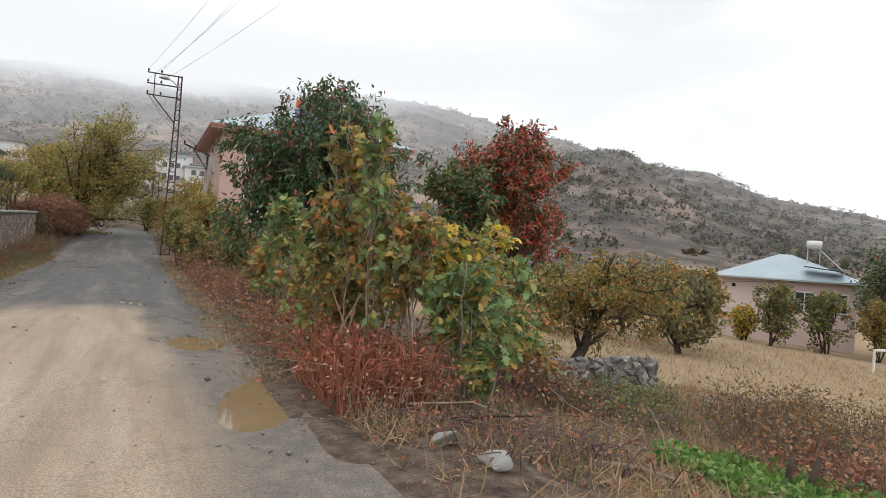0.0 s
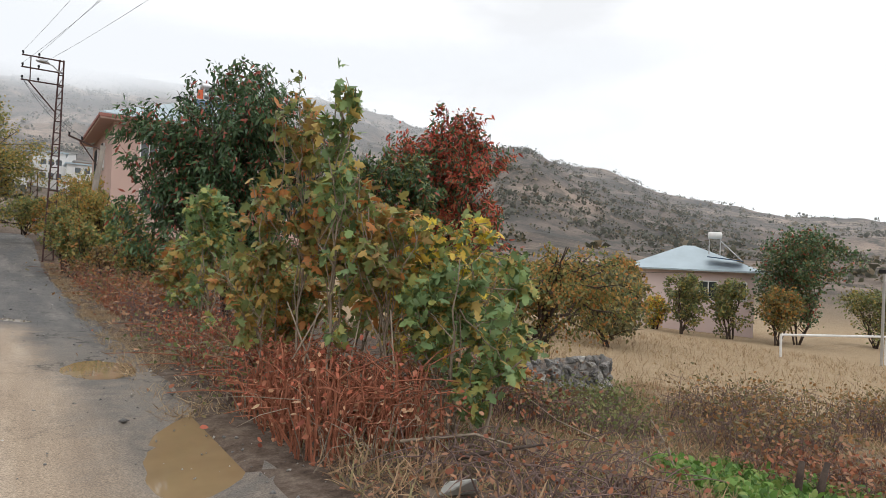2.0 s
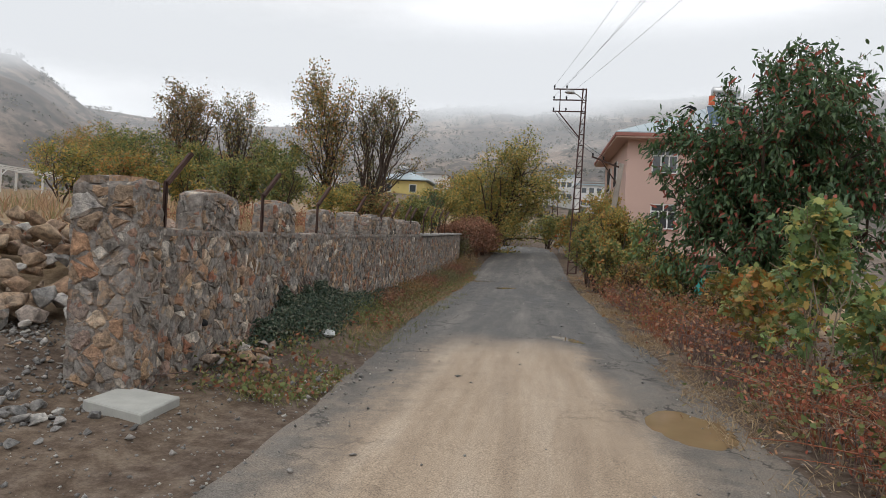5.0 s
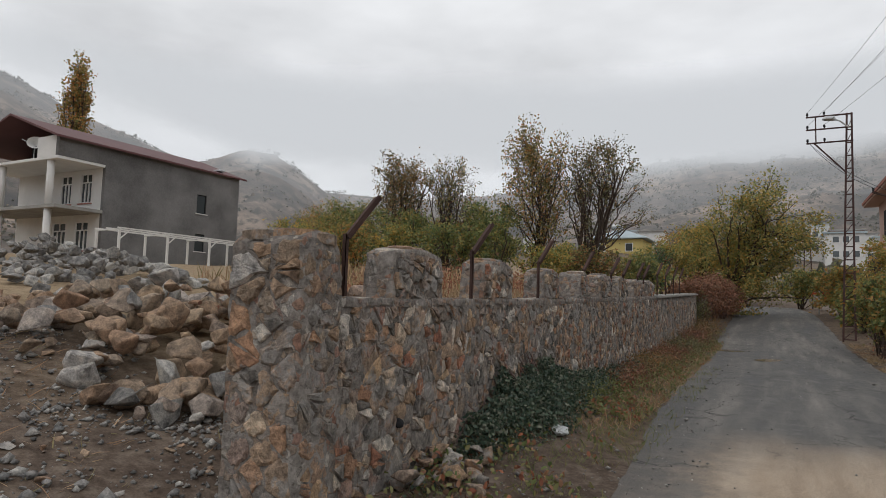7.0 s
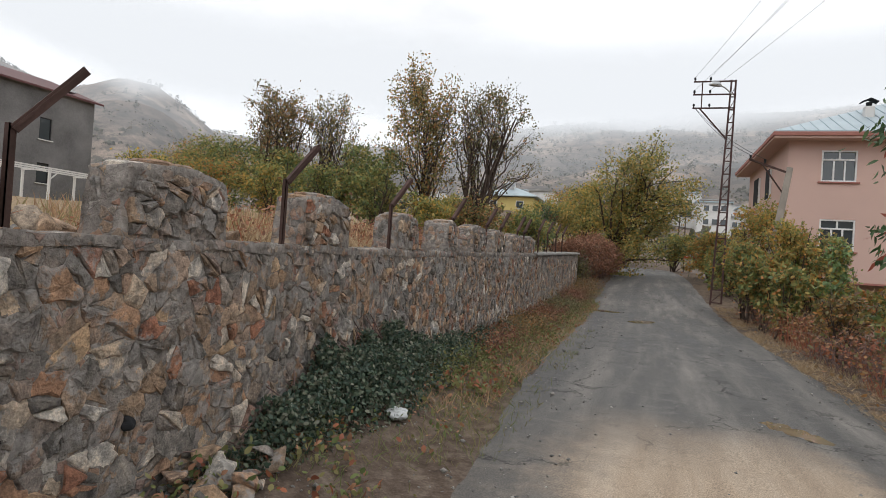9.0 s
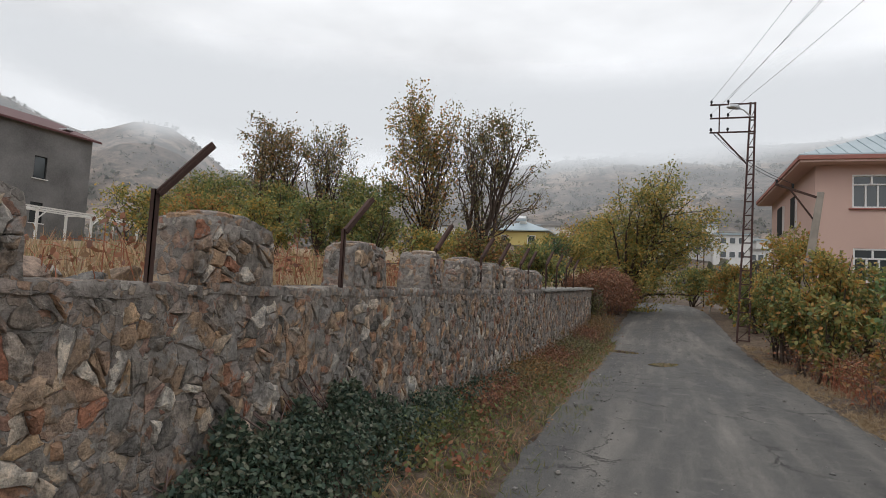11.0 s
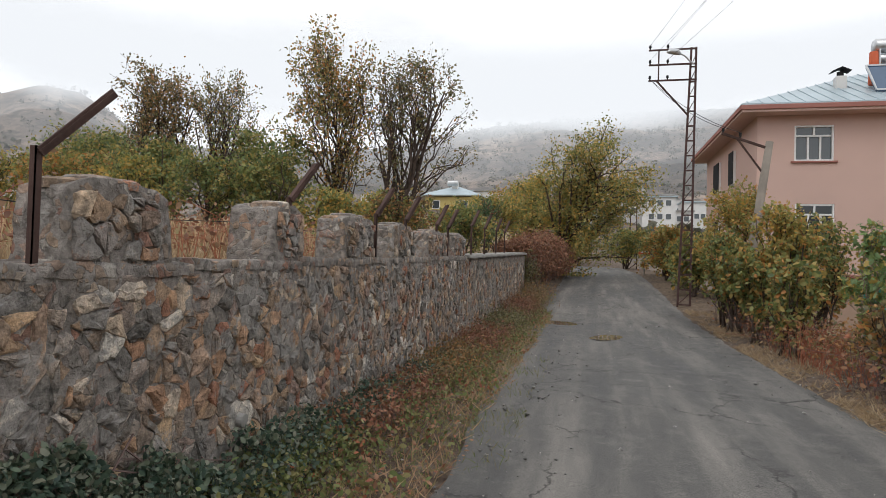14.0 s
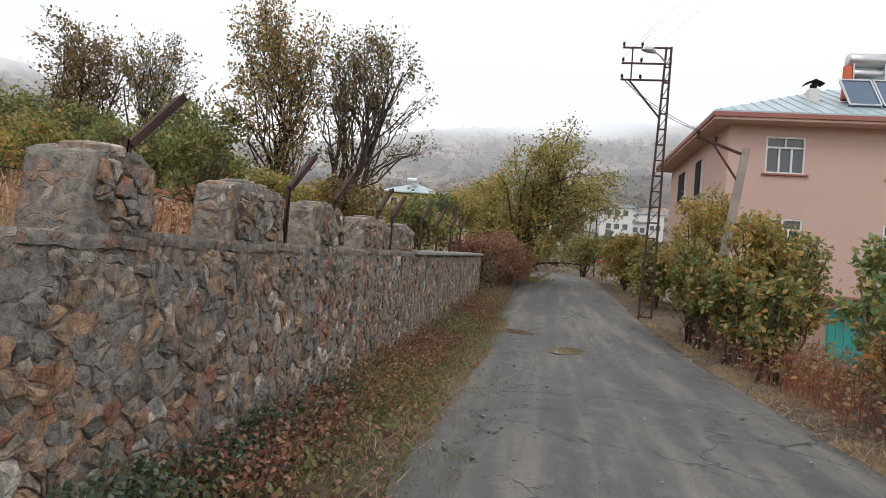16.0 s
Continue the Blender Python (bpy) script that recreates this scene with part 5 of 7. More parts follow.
def leaf_shape(kind):
    """Corners (along, across, up) and triangles of one leaf of length 1."""
    if kind == "lance":
        v = [(0, 0, 0), (0.3, 0.15, 0.04), (0.65, 0.12, 0.0), (1, 0, -0.14), (0.65, -0.12, 0.0), (0.3, -0.15, 0.04)]
        return np.array(v), np.array([(0, 1, 5), (1, 2, 5), (2, 4, 5), (2, 3, 4)])
    if kind == "oval":
        v = [(0, 0, 0), (0.3, 0.27, 0.06), (0.7, 0.24, 0.03), (1, 0, -0.08), (0.7, -0.24, 0.03), (0.3, -0.27, 0.06)]
        return np.array(v), np.array([(0, 1, 5), (1, 2, 5), (2, 4, 5), (2, 3, 4)])
    if kind == "maple":
        out = [(0.0, 0.0), (-0.12, 0.36), (0.16, 0.22), (0.36, 0.56), (0.46, 0.24), (0.7, 0.29), (1.04, 0.0), (0.7, -0.29), (0.46, -0.24), (0.36, -0.56), (0.16, -0.22), (-0.12, -0.36)]
        v = [(0.38, 0, 0.0)] + [(a, b, -0.7 * (b * b) - 0.35 * max(0, a - 0.35)) for a, b in out]
        return np.array(v), np.array([(0, k, k % 12 + 1) for k in range(1, 13)])
    if kind == "clump":
        v = [(0, 0, 0), (0.5, 0.5, 0.1), (1, 0.1, -0.1), (0.55, -0.45, 0.12), (0.45, 0.05, 0.35)]
        return np.array(v), np.array([(0, 1, 4), (1, 2, 4), (2, 3, 4), (3, 0, 4)])
    v = [(0, 0.03, 0), (0, -0.03, 0), (0.55, 0.02, 0.04), (0.55, -0.02, 0.04), (1, 0, -0.08)]
    return np.array(v), np.array([(0, 1, 2), (1, 3, 2), (2, 3, 4)])


def leaf_mesh(name, kind, P, D, size, mat, rs, up=0.6):
    """Many leaves in one mesh: at P, pointing along D, blades turned towards the sky by up."""
    tv, tf = leaf_shape(kind)
    n = len(P)
    X = unit(D)
    Z = rs.normal(size=(n, 3)) * (1 - up) + np.array([0, 0, 1.0]) * up + 1e-3
    Y = unit(np.cross(Z, X))
    Z = np.cross(X, Y)
    s = np.asarray(size).reshape(-1, 1, 1)
    V = P[:, None, :] + s * (tv[None, :, 0:1] * X[:, None, :] + tv[None, :, 1:2] * Y[:, None, :] + tv[None, :, 2:3] * Z[:, None, :])
    F = tf[None] + (np.arange(n) * len(tv))[:, None, None]
    return tri_mesh(name, V.reshape(-1, 3), F.reshape(-1, 3), mat)


def wander(a, b, n, amp, rs, lift=0.0):
    """A crooked line from a to b."""
    t = np.linspace(0, 1, n)[:, None]
    p = a + (b - a) * t
    j = rs.normal(size=(n, 3)) * amp * np.sin(t * math.pi) + np.array([0, 0, lift]) * np.sin(t * math.pi)
    return p + j


def tree(name, at, top, crown, leaf, size, count, mats, label, seed, limbs=12, subs=5, trunk=0.12, category="tree", group="", droop=0.4, fork=0.3, upright=0.0, hollow=0.45, stems=1, spread=0.16, tip=1.0, base_z=None, up=0.3):
    """A tree: trunk, crooked limbs and twigs inside an uneven crown, and leaves on the twigs.
    crown: centre x, y, z and half sizes; upright pulls the limbs skywards."""
    rs = np.random.RandomState(seed)
    x, y = at
    z0 = place(x, y) - 0.05 if base_z is None else base_z
    c, h = np.array(crown[:3], float), np.array(crown[3:], float)
    t = thing(name, (x, y, z0), label, category, group)
    twigs, anchors, dirs, limb_parts = Geo(), [], [], []
    for s in range(stems):
        wood = Geo()
        foot = np.array([x, y, z0]) + (rs.normal(size=3) * [0.12, 0.12, 0] if stems > 1 else 0)
        head = c + h * np.array([rs.uniform(-0.25, 0.25), rs.uniform(-0.25, 0.25), 0.35]) if stems == 1 else c + h * np.array([rs.uniform(-0.6, 0.6), rs.uniform(-0.6, 0.6), rs.uniform(0.3, 0.95)])
        tk = wander(foot, head, 9, 0.05 * np.linalg.norm(head - foot) / 3, rs)
        wood.tube(tk, list(np.linspace(trunk, trunk * 0.22, 9)), 8)
        for i in range(max(1, limbs // stems)):
            f = fork + (0.97 - fork) * (i + rs.rand()) / max(1, limbs // stems)
            k = f * 8
            a = tk[int(k)] + (tk[min(8, int(k) + 1)] - tk[int(k)]) * (k % 1)
            d = unit(rs.normal(size=3) + [0, 0, 0.25 + upright])
            e = c + h * d * rs.uniform(0.6, 1.05) ** 0.6
            e[2] = max(e[2], z0 + 0.25)
            if upright:
                e[:2] = a[:2] + (e[:2] - a[:2]) * (1 - 0.12 * upright)
                e[2] = min(c[2] + h[2], max(e[2], a[2] + 0.35 * h[2]))
            lb = wander(a, e, 7, 0.04 * np.linalg.norm(e - a), rs, 0.06 * np.linalg.norm(e - a))
            r = trunk * (1 - f * 0.72) * 0.5
            radii = list(np.linspace(r, max(0.006, r * 0.2), 7))
            if category == "tree":
                limb_parts.append(Geo().tube(lb, radii, 6))
            else:
                twigs.tube(lb, radii, 6)
            for q in range(subs):
                g = 0.25 + 0.75 * (q + rs.rand()) / subs
                b = lb[min(6, int(g * 6))]
                dd = unit(rs.normal(size=3) + (e - a) / np.linalg.norm(e - a) * 0.8 + [0, 0, 0.1 + upright])
                w = b + dd * h * rs.uniform(0.2, 0.48)
                o = (w - c) / h
                m = np.linalg.norm(o)
                if m > 1.08:
                    w = c + h * o / m * rs.uniform(0.9, 1.1)
                tw = wander(b, w, 5, 0.05 * np.linalg.norm(w - b), rs)
                twigs.tube(tw, list(np.linspace(max(0.006, r * 0.3), 0.003 + 0.0006 * size * 10, 5)), 4, False)
                for u in np.linspace(1 - hollow * 1.6 if hollow < 0.6 else 0.15, 1, 6):
                    anchors.append(tw[0] + (tw[-1] - tw[0]) * u)
                    dirs.append(dd)
        part("trunk" if stems == 1 else "stem", wood, mats[0], t, "", True)
    for limb in limb_parts:
        part("limb", limb, mats[0], t, "", True)
    tagged(part("twig", twigs, mats[0], t), kind="stuff")
    if not count:
        return t
    anchors, dirs = np.array(anchors), np.array(dirs)
    keep = rs.rand(len(anchors)) < tip
    anchors, dirs = anchors[keep], dirs[keep]
    # uneven crown: some sprays carry many leaves, others few
    wgt = rs.gamma(1.2, 1.0, len(anchors)) + 0.1
    idx = rs.choice(len(anchors), count, p=wgt / wgt.sum())
    P = anchors[idx] + rs.normal(size=(count, 3)) * spread * h.mean() * 0.38
    P[:, 2] = np.maximum(P[:, 2], z0 + 0.12)
    D = dirs[idx] * 0.6 + rs.normal(size=(count, 3)) * 0.8 + np.array([0, 0, -droop * 1.6])
    S = size * rs.uniform(0.6, 1.25, count)
    k = len(mats) - 1
    cut = [0] + [int(count * f) for f in ((1,), (0.7, 1), (0.55, 0.8, 1))[k - 1]]
    for i in range(k):
        a, b = cut[i], cut[i + 1]
        part("crown", leaf_mesh("crown", leaf, P[a:b], D[a:b], S[a:b], mats[i + 1], rs, up), None, t)
    return t


def shoots(name, spots, mat, label, category, seed, height=(0.4, 0.9), r=0.007, lean=0.5, arch=0.3, parts=None, group=""):
    """A tangle of thin stems rising from spots (x, y): one thing of many stems."""
    rs = np.random.RandomState(seed)
    g = Geo()
    tips = []
    for x, y in spots:
        z = place(x, y) - 0.03
        hgt = rs.uniform(*height)
        d = rs.normal(size=2) * lean * hgt
        p0 = np.array([x, y, z])
        p2 = p0 + [d[0], d[1], hgt * rs.uniform(0.55, 1)]
        p1 = (p0 + p2) / 2 + [-d[0] * arch * 0.5, -d[1] * arch * 0.5, hgt * arch]
        g.tube([p0, p0 * 0.45 + p1 * 0.55, p1, p1 * 0.4 + p2 * 0.6 + [0, 0, 0.02], p2], [r, r * 0.9, r * 0.7, r * 0.55, r * 0.3], 4, False)
        tips += [p1, p2, (p1 + p2) / 2]
    m = spots[len(spots) // 2]
    ob = thing(name, (m[0], m[1], place(*m)), label, category, group)
    tagged(part("stem", g, mat, ob), kind="stuff")
    return ob, np.array(tips), rs


def thicket(name, box, n, mat, leafmat, leaf, size, count, label, seed, height=(0.5, 1.0), category="shrub", r=0.007, up=0.3, spread=0.09, droop=0.3, lean=0.5, group=""):
    """Stems over a patch x0, x1, y0, y1 with leaves on them."""
    rs = np.random.RandomState(seed + 500)
    x0, x1, y0, y1 = box
    u = rs.rand(n, 2)
    cx, cy = (x0 + x1) / 2, (y0 + y1) / 2
    sp = [(cx + (a - 0.5) * (x1 - x0), cy + (b - 0.5) * (y1 - y0)) for a, b in u]
    ob, tips, rs = shoots(name, sp, mat, label, category, seed, height, r, lean, group=group)
    if count:
        idx = rs.randint(0, len(tips), count)
        P = tips[idx] + rs.normal(size=(count, 3)) * spread
        D = rs.normal(size=(count, 3)) + [0, 0, -droop]
        tagged(part("foliage", leaf_mesh("foliage", leaf, P, D, size * rs.uniform(0.6, 1.3, count), leafmat, rs, up), None, ob), kind="stuff")
    return ob


def blades(name, P, mat, label, seed, size=(0.12, 0.35), lean=0.5, category="grass"):
    """Grass blades standing at P (n, 2)."""
    rs = np.random.RandomState(seed)
    z = land_z(P[:, 0], P[:, 1]) - 0.02
    D = rs.normal(size=(len(P), 3)) * [lean, lean, 0.2] + [0, 0, 1]
    Q = np.column_stack([P, z])
    return thing(name, label=label, category=category, kind="stuff", data=leaf_mesh(name, "blade", Q, D, rs.uniform(*size, len(P)), mat, rs, 0.05))


def spread_over(n, x0, x1, y0, y1, rs, patch=0.0, seed=0):
    """n spots over a rectangle, gathered in patches."""
    P = np.column_stack([rs.uniform(x0, x1, n * 3), rs.uniform(y0, y1, n * 3)])
    w = 0.5 + 0.5 * ripple(P[:, 0], P[:, 1], 1.1, seed) * patch + 0.4 * patch * ripple(P[:, 0], P[:, 1], 3.3, seed + 2)
    return P[np.argsort(-(w + rs.rand(n * 3) * 0.7))[:n]]


# ---- low cloud and distance haze over the hills, as glowing see-through sheets ----
def mist_glow_material():
    n = Nodes("low_cloud_haze_glow")
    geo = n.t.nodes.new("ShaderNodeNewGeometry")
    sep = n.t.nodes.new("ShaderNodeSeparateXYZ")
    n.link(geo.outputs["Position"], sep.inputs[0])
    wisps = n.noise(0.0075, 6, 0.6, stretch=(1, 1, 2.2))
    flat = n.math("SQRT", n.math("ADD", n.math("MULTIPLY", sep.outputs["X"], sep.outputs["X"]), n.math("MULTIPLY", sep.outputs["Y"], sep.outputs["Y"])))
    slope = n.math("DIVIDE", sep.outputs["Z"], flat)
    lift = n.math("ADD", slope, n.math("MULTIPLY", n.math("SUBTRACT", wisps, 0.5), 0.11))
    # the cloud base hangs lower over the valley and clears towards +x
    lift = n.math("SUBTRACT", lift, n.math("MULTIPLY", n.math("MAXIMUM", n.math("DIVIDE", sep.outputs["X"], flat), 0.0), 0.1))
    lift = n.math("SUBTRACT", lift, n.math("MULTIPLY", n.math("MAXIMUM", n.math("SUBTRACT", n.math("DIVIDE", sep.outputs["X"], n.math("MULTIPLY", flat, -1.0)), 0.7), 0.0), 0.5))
    # faint veil painted in for distance haze, then dense cloud above its base
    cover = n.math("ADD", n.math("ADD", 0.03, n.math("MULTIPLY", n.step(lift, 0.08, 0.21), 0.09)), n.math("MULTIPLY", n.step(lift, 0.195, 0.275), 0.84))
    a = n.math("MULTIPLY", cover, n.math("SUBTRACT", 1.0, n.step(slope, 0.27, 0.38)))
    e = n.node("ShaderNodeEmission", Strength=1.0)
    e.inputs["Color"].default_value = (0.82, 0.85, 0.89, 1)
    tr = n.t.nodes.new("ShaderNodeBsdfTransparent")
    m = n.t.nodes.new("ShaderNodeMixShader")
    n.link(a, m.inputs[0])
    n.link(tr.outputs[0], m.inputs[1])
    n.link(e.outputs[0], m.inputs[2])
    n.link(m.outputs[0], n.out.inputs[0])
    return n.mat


M_MIST_GLOW = mist_glow_material()
# four rings of emissive sheet; each one further back adds more haze
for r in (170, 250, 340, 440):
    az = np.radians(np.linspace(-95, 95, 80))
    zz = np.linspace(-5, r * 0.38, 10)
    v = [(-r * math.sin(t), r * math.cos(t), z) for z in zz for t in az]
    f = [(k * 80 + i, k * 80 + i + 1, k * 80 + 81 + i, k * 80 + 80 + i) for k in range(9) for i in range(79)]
    thing("backdrop", label="glowing see-through sheet for low cloud and haze on the hills", category="mist", group="mist banks", kind="structure", data=Geo().add(v, f).mesh("backdrop", M_MIST_GLOW, True))

# scrub on the hillsides
rs = np.random.RandomState(3)
n = 14000
az, rr = np.radians(rs.uniform(-80, 75, n)), 110 + 480 * rs.rand(n) ** 0.8
hx, hy = -rr * np.sin(az), rr * np.cos(az)
keep = ripple(hx, hy, 0.035, 3) + rs.rand(n) * 1.2 > 0.45
hx, hy = hx[keep], hy[keep]
h2a, h2r = np.radians(rs.uniform(-58, -26, 900)), rs.uniform(190, 330, 900)
hx, hy = np.concatenate([hx, -h2r * np.sin(h2a)]), np.concatenate([hy, h2r * np.cos(h2a)])
hz = land_z(hx, hy)
P, S = [], []
for k in range(7):
    s = rs.uniform(0.4, 1.2, len(hx)) * (1 + 1.3 * (np.arange(len(hx)) % 9 == 0))
    P.append(np.column_stack([hx + rs.normal(size=len(hx)) * 0.8, hy + rs.normal(size=len(hx)) * 0.8, hz + rs.uniform(0, 1.1, len(hx))]))
    S.append(s)
# lone trees dotted over the slopes, thicker along the crest ahead
ta, tr = np.radians(np.concatenate([rs.uniform(-60, 60, 420), rs.uniform(-8, 14, 260)])), np.concatenate([rs.uniform(200, 560, 420), rs.uniform(330, 620, 260)])
tx, ty = -tr * np.sin(ta), tr * np.cos(ta)
tz = land_z(tx, ty)
for k in range(16):
    P.append(np.column_stack([tx + rs.normal(size=len(tx)) * 0.9, ty + rs.normal(size=len(tx)) * 0.9, tz + rs.uniform(0.3, 3.0, len(tx))]))
    S.append(rs.uniform(0.7, 1.5, len(tx)))
P, S = np.concatenate(P), np.concatenate(S)
thing("hill_scrub", label="scattered dark scrub on the dry hillsides", category="bushes", kind="stuff", data=leaf_mesh("hill_scrub", "clump", P, rs.normal(size=P.shape), S, P_SCRUB, rs, 0.2))

# ---- plants along the lane ----
tree("peach_tree", (5.4, 21.6), 7.2, (5.5, 21.3, 3.5, 3.4, 3.2, 3.55), "lance", 0.2, 42000, (M_BARK, P_PEACH), "dense dark green fruit tree with long drooping leaves", 21, 40, 13, 0.14, droop=0.8, fork=0.08, spread=0.09, hollow=0.6)
tree("fruit_tree", (9.6, 15.9), 5.5, (9.5, 15.9, 2.4, 2.2, 2.0, 2.9), "lance", 0.17, 17000, (M_BARK, P_RED, P_PEACH), "tree with red and dark green autumn leaves", 22, 26, 10, 0.11, droop=0.5, upright=0.7, fork=0.1, spread=0.1, hollow=0.6)
tree("fruit_tree", (7.6, 15.2), 4.2, (7.4, 15.2, 1.8, 1.3, 1.4, 2.4), "lance", 0.16, 11000, (M_BARK, P_PEACH, P_GREEN), "slim dark green fruit tree behind the bank", 28, 20, 9, 0.08, droop=0.5, upright=0.5, fork=0.1, spread=0.1, hollow=0.6)
tree("old_apple_tree", (9.2, 12.5), 1.9, (10.1, 12.1, 0.65, 2.4, 1.7, 1.35), "oval", 0.085, 8500, (M_BARK, P_OCHRE, P_GREEN), "old leaning apple tree with dark forked trunk and ochre leaves", 23, 18, 7, 0.17, droop=0.6, fork=0.3, spread=0.15, tip=0.7)
for k, (x, y, top, w, n) in enumerate([(2.4, 8.35, 3.4, 0.34, 210), (2.52, 7.65, 3.35, 0.34, 210), (2.75, 8.1, 2.6, 0.5, 330), (2.1, 8.6, 2.3, 0.42, 240), (2.9, 7.5, 2.2, 0.45, 260), (3.2, 8.4, 2.5, 0.5, 280)]):
    z = place(x, y)
    tree("maple_sapling", (x, y), top, (x, y, z + top * 0.62, w, w, top * 0.4), "maple", 0.108, int(n * 2.0), (M_BARK_PALE, P_MAPLE if k != 1 else P_MAPLE_GREEN), "slender maple sapling with green and orange autumn leaves", 24 + 7 * k, 16, 2, 0.017, "shrub", "maple saplings", 0.35, 0.3, 0.25, spread=0.16, up=0.5)
tree("maple_bush", (3.55, 7.0), 1.7, (3.6, 7.0, 0.85, 0.75, 0.75, 0.8), "maple", 0.105, 1500, (M_BARK_PALE, P_MAPLE_GREEN), "leafy green maple bush on the bank", 26, 20, 3, 0.018, "shrub", "maple saplings", 0.3, 0.1, 0.2, stems=5, spread=0.18, up=0.5)
tree("maple_bush", (3.9, 7.9), 2.0, (3.9, 7.9, 1.25, 0.8, 0.8, 0.8), "maple", 0.1, 1300, (M_BARK_PALE, P_YELLOW, P_MAPLE_GREEN), "maple bush with bright yellow and green leaves", 27, 20, 3, 0.018, "shrub", "maple saplings", 0.3, 0.1, 0.2, stems=5, spread=0.2, up=0.5)
for k, (x, y, h, w, n, m) in enumerate([(2.35, 12.0, 2.3, 0.62, 620, P_MAPLE_GREEN), (3.1, 10.6, 1.5, 0.7, 460, P_MAPLE), (3.5, 12.6, 1.6, 0.8, 520, P_MAPLE_GREEN), (2.9, 9.6, 1.3, 0.7, 480, P_MAPLE), (2.55, 14.0, 1.6, 0.6, 420, P_MAPLE), (2.7, 26.1, 2.65, 0.5, 420, P_MAPLE_GREEN), (3.9, 26.6, 1.9, 1.0, 520, P_MAPLE), (3.3, 17.0, 1.5, 0.9, 480, P_MAPLE), (4.6, 9.2, 1.9, 0.9, 620, P_MAPLE), (5.4, 11.5, 2.1, 0.9, 520, P_MAPLE), (4.6, 14.0, 1.7, 1.1, 700, P_MAPLE_GREEN), (6.6, 13.0, 2.6, 1.1, 650, P_MAPLE), (5.9, 9.6, 1.5, 0.9, 520, P_MAPLE)]):
    z = place(x, y)
    tree("maple_sapling", (x, y), h, (x, y, z + h * 0.56, w, w, h * 0.48), "maple", 0.105, int(n * 1.9), (M_BARK_PALE, m), "young maple with broad green and yellowing leaves", 40 + k, 18, 3, 0.018, "shrub", "maple saplings", 0.3, 0.12, 0.5, stems=4, spread=0.18, up=0.5)
for k, (x, y, h, w, n, m, s) in enumerate([(2.4, 36.2, 4.4, 1.5, 5200, P_WALNUT, 0.12), (2.5, 31.2, 3.5, 1.0, 3600, P_WALNUT, 0.12), (1.75, 34.0, 3.0, 0.9, 3000, P_GREEN, 0.12), (3.9, 32.6, 3.4, 1.2, 3000, P_GREEN, 0.12), (1.95, 30.6, 2.3, 0.85, 2300, P_GREEN, 0.14), (2.1, 28.4, 2.0, 0.6, 1500, P_GREEN, 0.14), (3.0, 31.6, 2.7, 0.9, 2200, P_GREEN, 0.14), (1.9, 33.0, 2.3, 0.8, 1900, P_GREEN, 0.14), (4.2, 33.5, 2.4, 1.0, 1700, P_OCHRE, 0.14), (2.4, 24.5, 1.4, 0.8, 1500, P_BROWN, 0.1), (2.9, 22.2, 1.7, 0.9, 1700, P_GREEN, 0.11), (3.6, 19.4, 1.1, 0.9, 1000, P_BROWN, 0.11)]):
    z = place(x, y)
    tree("roadside_bush", (x, y), h, (x, y, z + h * 0.44, w, w * 1.15, h * 0.58), "oval", s, n, (M_BARK, m, P_OCHRE), "bushy roadside shrub with green and ochre leaves", 60 + k, 24, 5, 0.035, "shrub", "bushes along the lane", 0.3, 0.08, 0.3, stems=6, spread=0.16)

# ---- cut stems, brambles and litter on the bank ----
thicket("stem_heap", (1.9, 3.2, 6.7, 8.6), 640, M_STEM_RED, P_WILT, "oval", 0.05, 1300, "heap of cut red-brown stems and wilted leaves", 70, (0.25, 0.95), "stem heap", 0.009, 0.2, 0.1, 0.9, 0.42)
thicket("stem_heap", (2.0, 3.2, 8.8, 13.0), 420, M_STEM_RED, P_WILT, "oval", 0.05, 1500, "heap of cut red-brown stems and wilted leaves", 71, (0.25, 0.75), "stem heap", 0.008, 0.2, 0.12, 0.8, 0.6)
for k, (a, b) in enumerate(((13, 17), (17, 21), (21, 25), (25, 29.5), (29.5, 36))):
    thicket("bramble", (1.85, 3.4, a, b), 330, M_STEM_GREY if k % 2 == 0 else M_STEM_RED, P_BROWN if k % 2 else P_LITTER, "oval", 0.08, 1300, "tangled purple-grey and rusty bramble beside the lane", 72 + k, (0.4, 1.05), "bramble", 0.007, 0.2, 0.14, 0.2, 0.55, "brambles")
for k, (x0, x1, y0, y1, h, m) in enumerate([(9.8, 13.2, 8.0, 9.4, 0.95, P_BROWN), (6.2, 8.8, 8.4, 10.0, 0.55, P_WEED), (12.6, 15.5, 6.8, 8.2, 0.9, P_BROWN), (8.6, 11.5, 6.6, 8.0, 0.7, P_BROWN), (7.6, 9.6, 5.4, 6.8, 0.45, P_LITTER), (4.4, 6.8, 8.4, 10.4, 0.8, P_LITTER), (7.2, 10.4, 10.2, 11.0, 0.45, P_WEED)]):
    thicket("bramble", (x0, x1, y0, y1), 300, M_STEM_GREY, m, "oval", 0.07, 1500, "low tangle of dry brown bramble by the field", 85 + k, (h * 0.5, h), "bramble", 0.006, 0.2, 0.14, 0.2, 0.6, "brambles")
thicket("dry_stalks", (1.9, 3.3, 6.5, 13.0), 420, M_BARK_PALE, P_STRAW_RED, "lance", 0.06, 1500, "dry straw-coloured stalks among the cut stems", 93, (0.2, 0.75), "stalks", 0.005, 0.2, 0.12, 0.5, 0.7)
thicket("grey_brush", (1.9, 3.0, 8.4, 13.0), 260, M_STEM_GREY, P_WEED, "oval", 0.07, 900, "grey brush with a few green leaves on the bank", 94, (0.2, 0.6), "brush", 0.006, 0.3, 0.12, 0.3, 0.7)
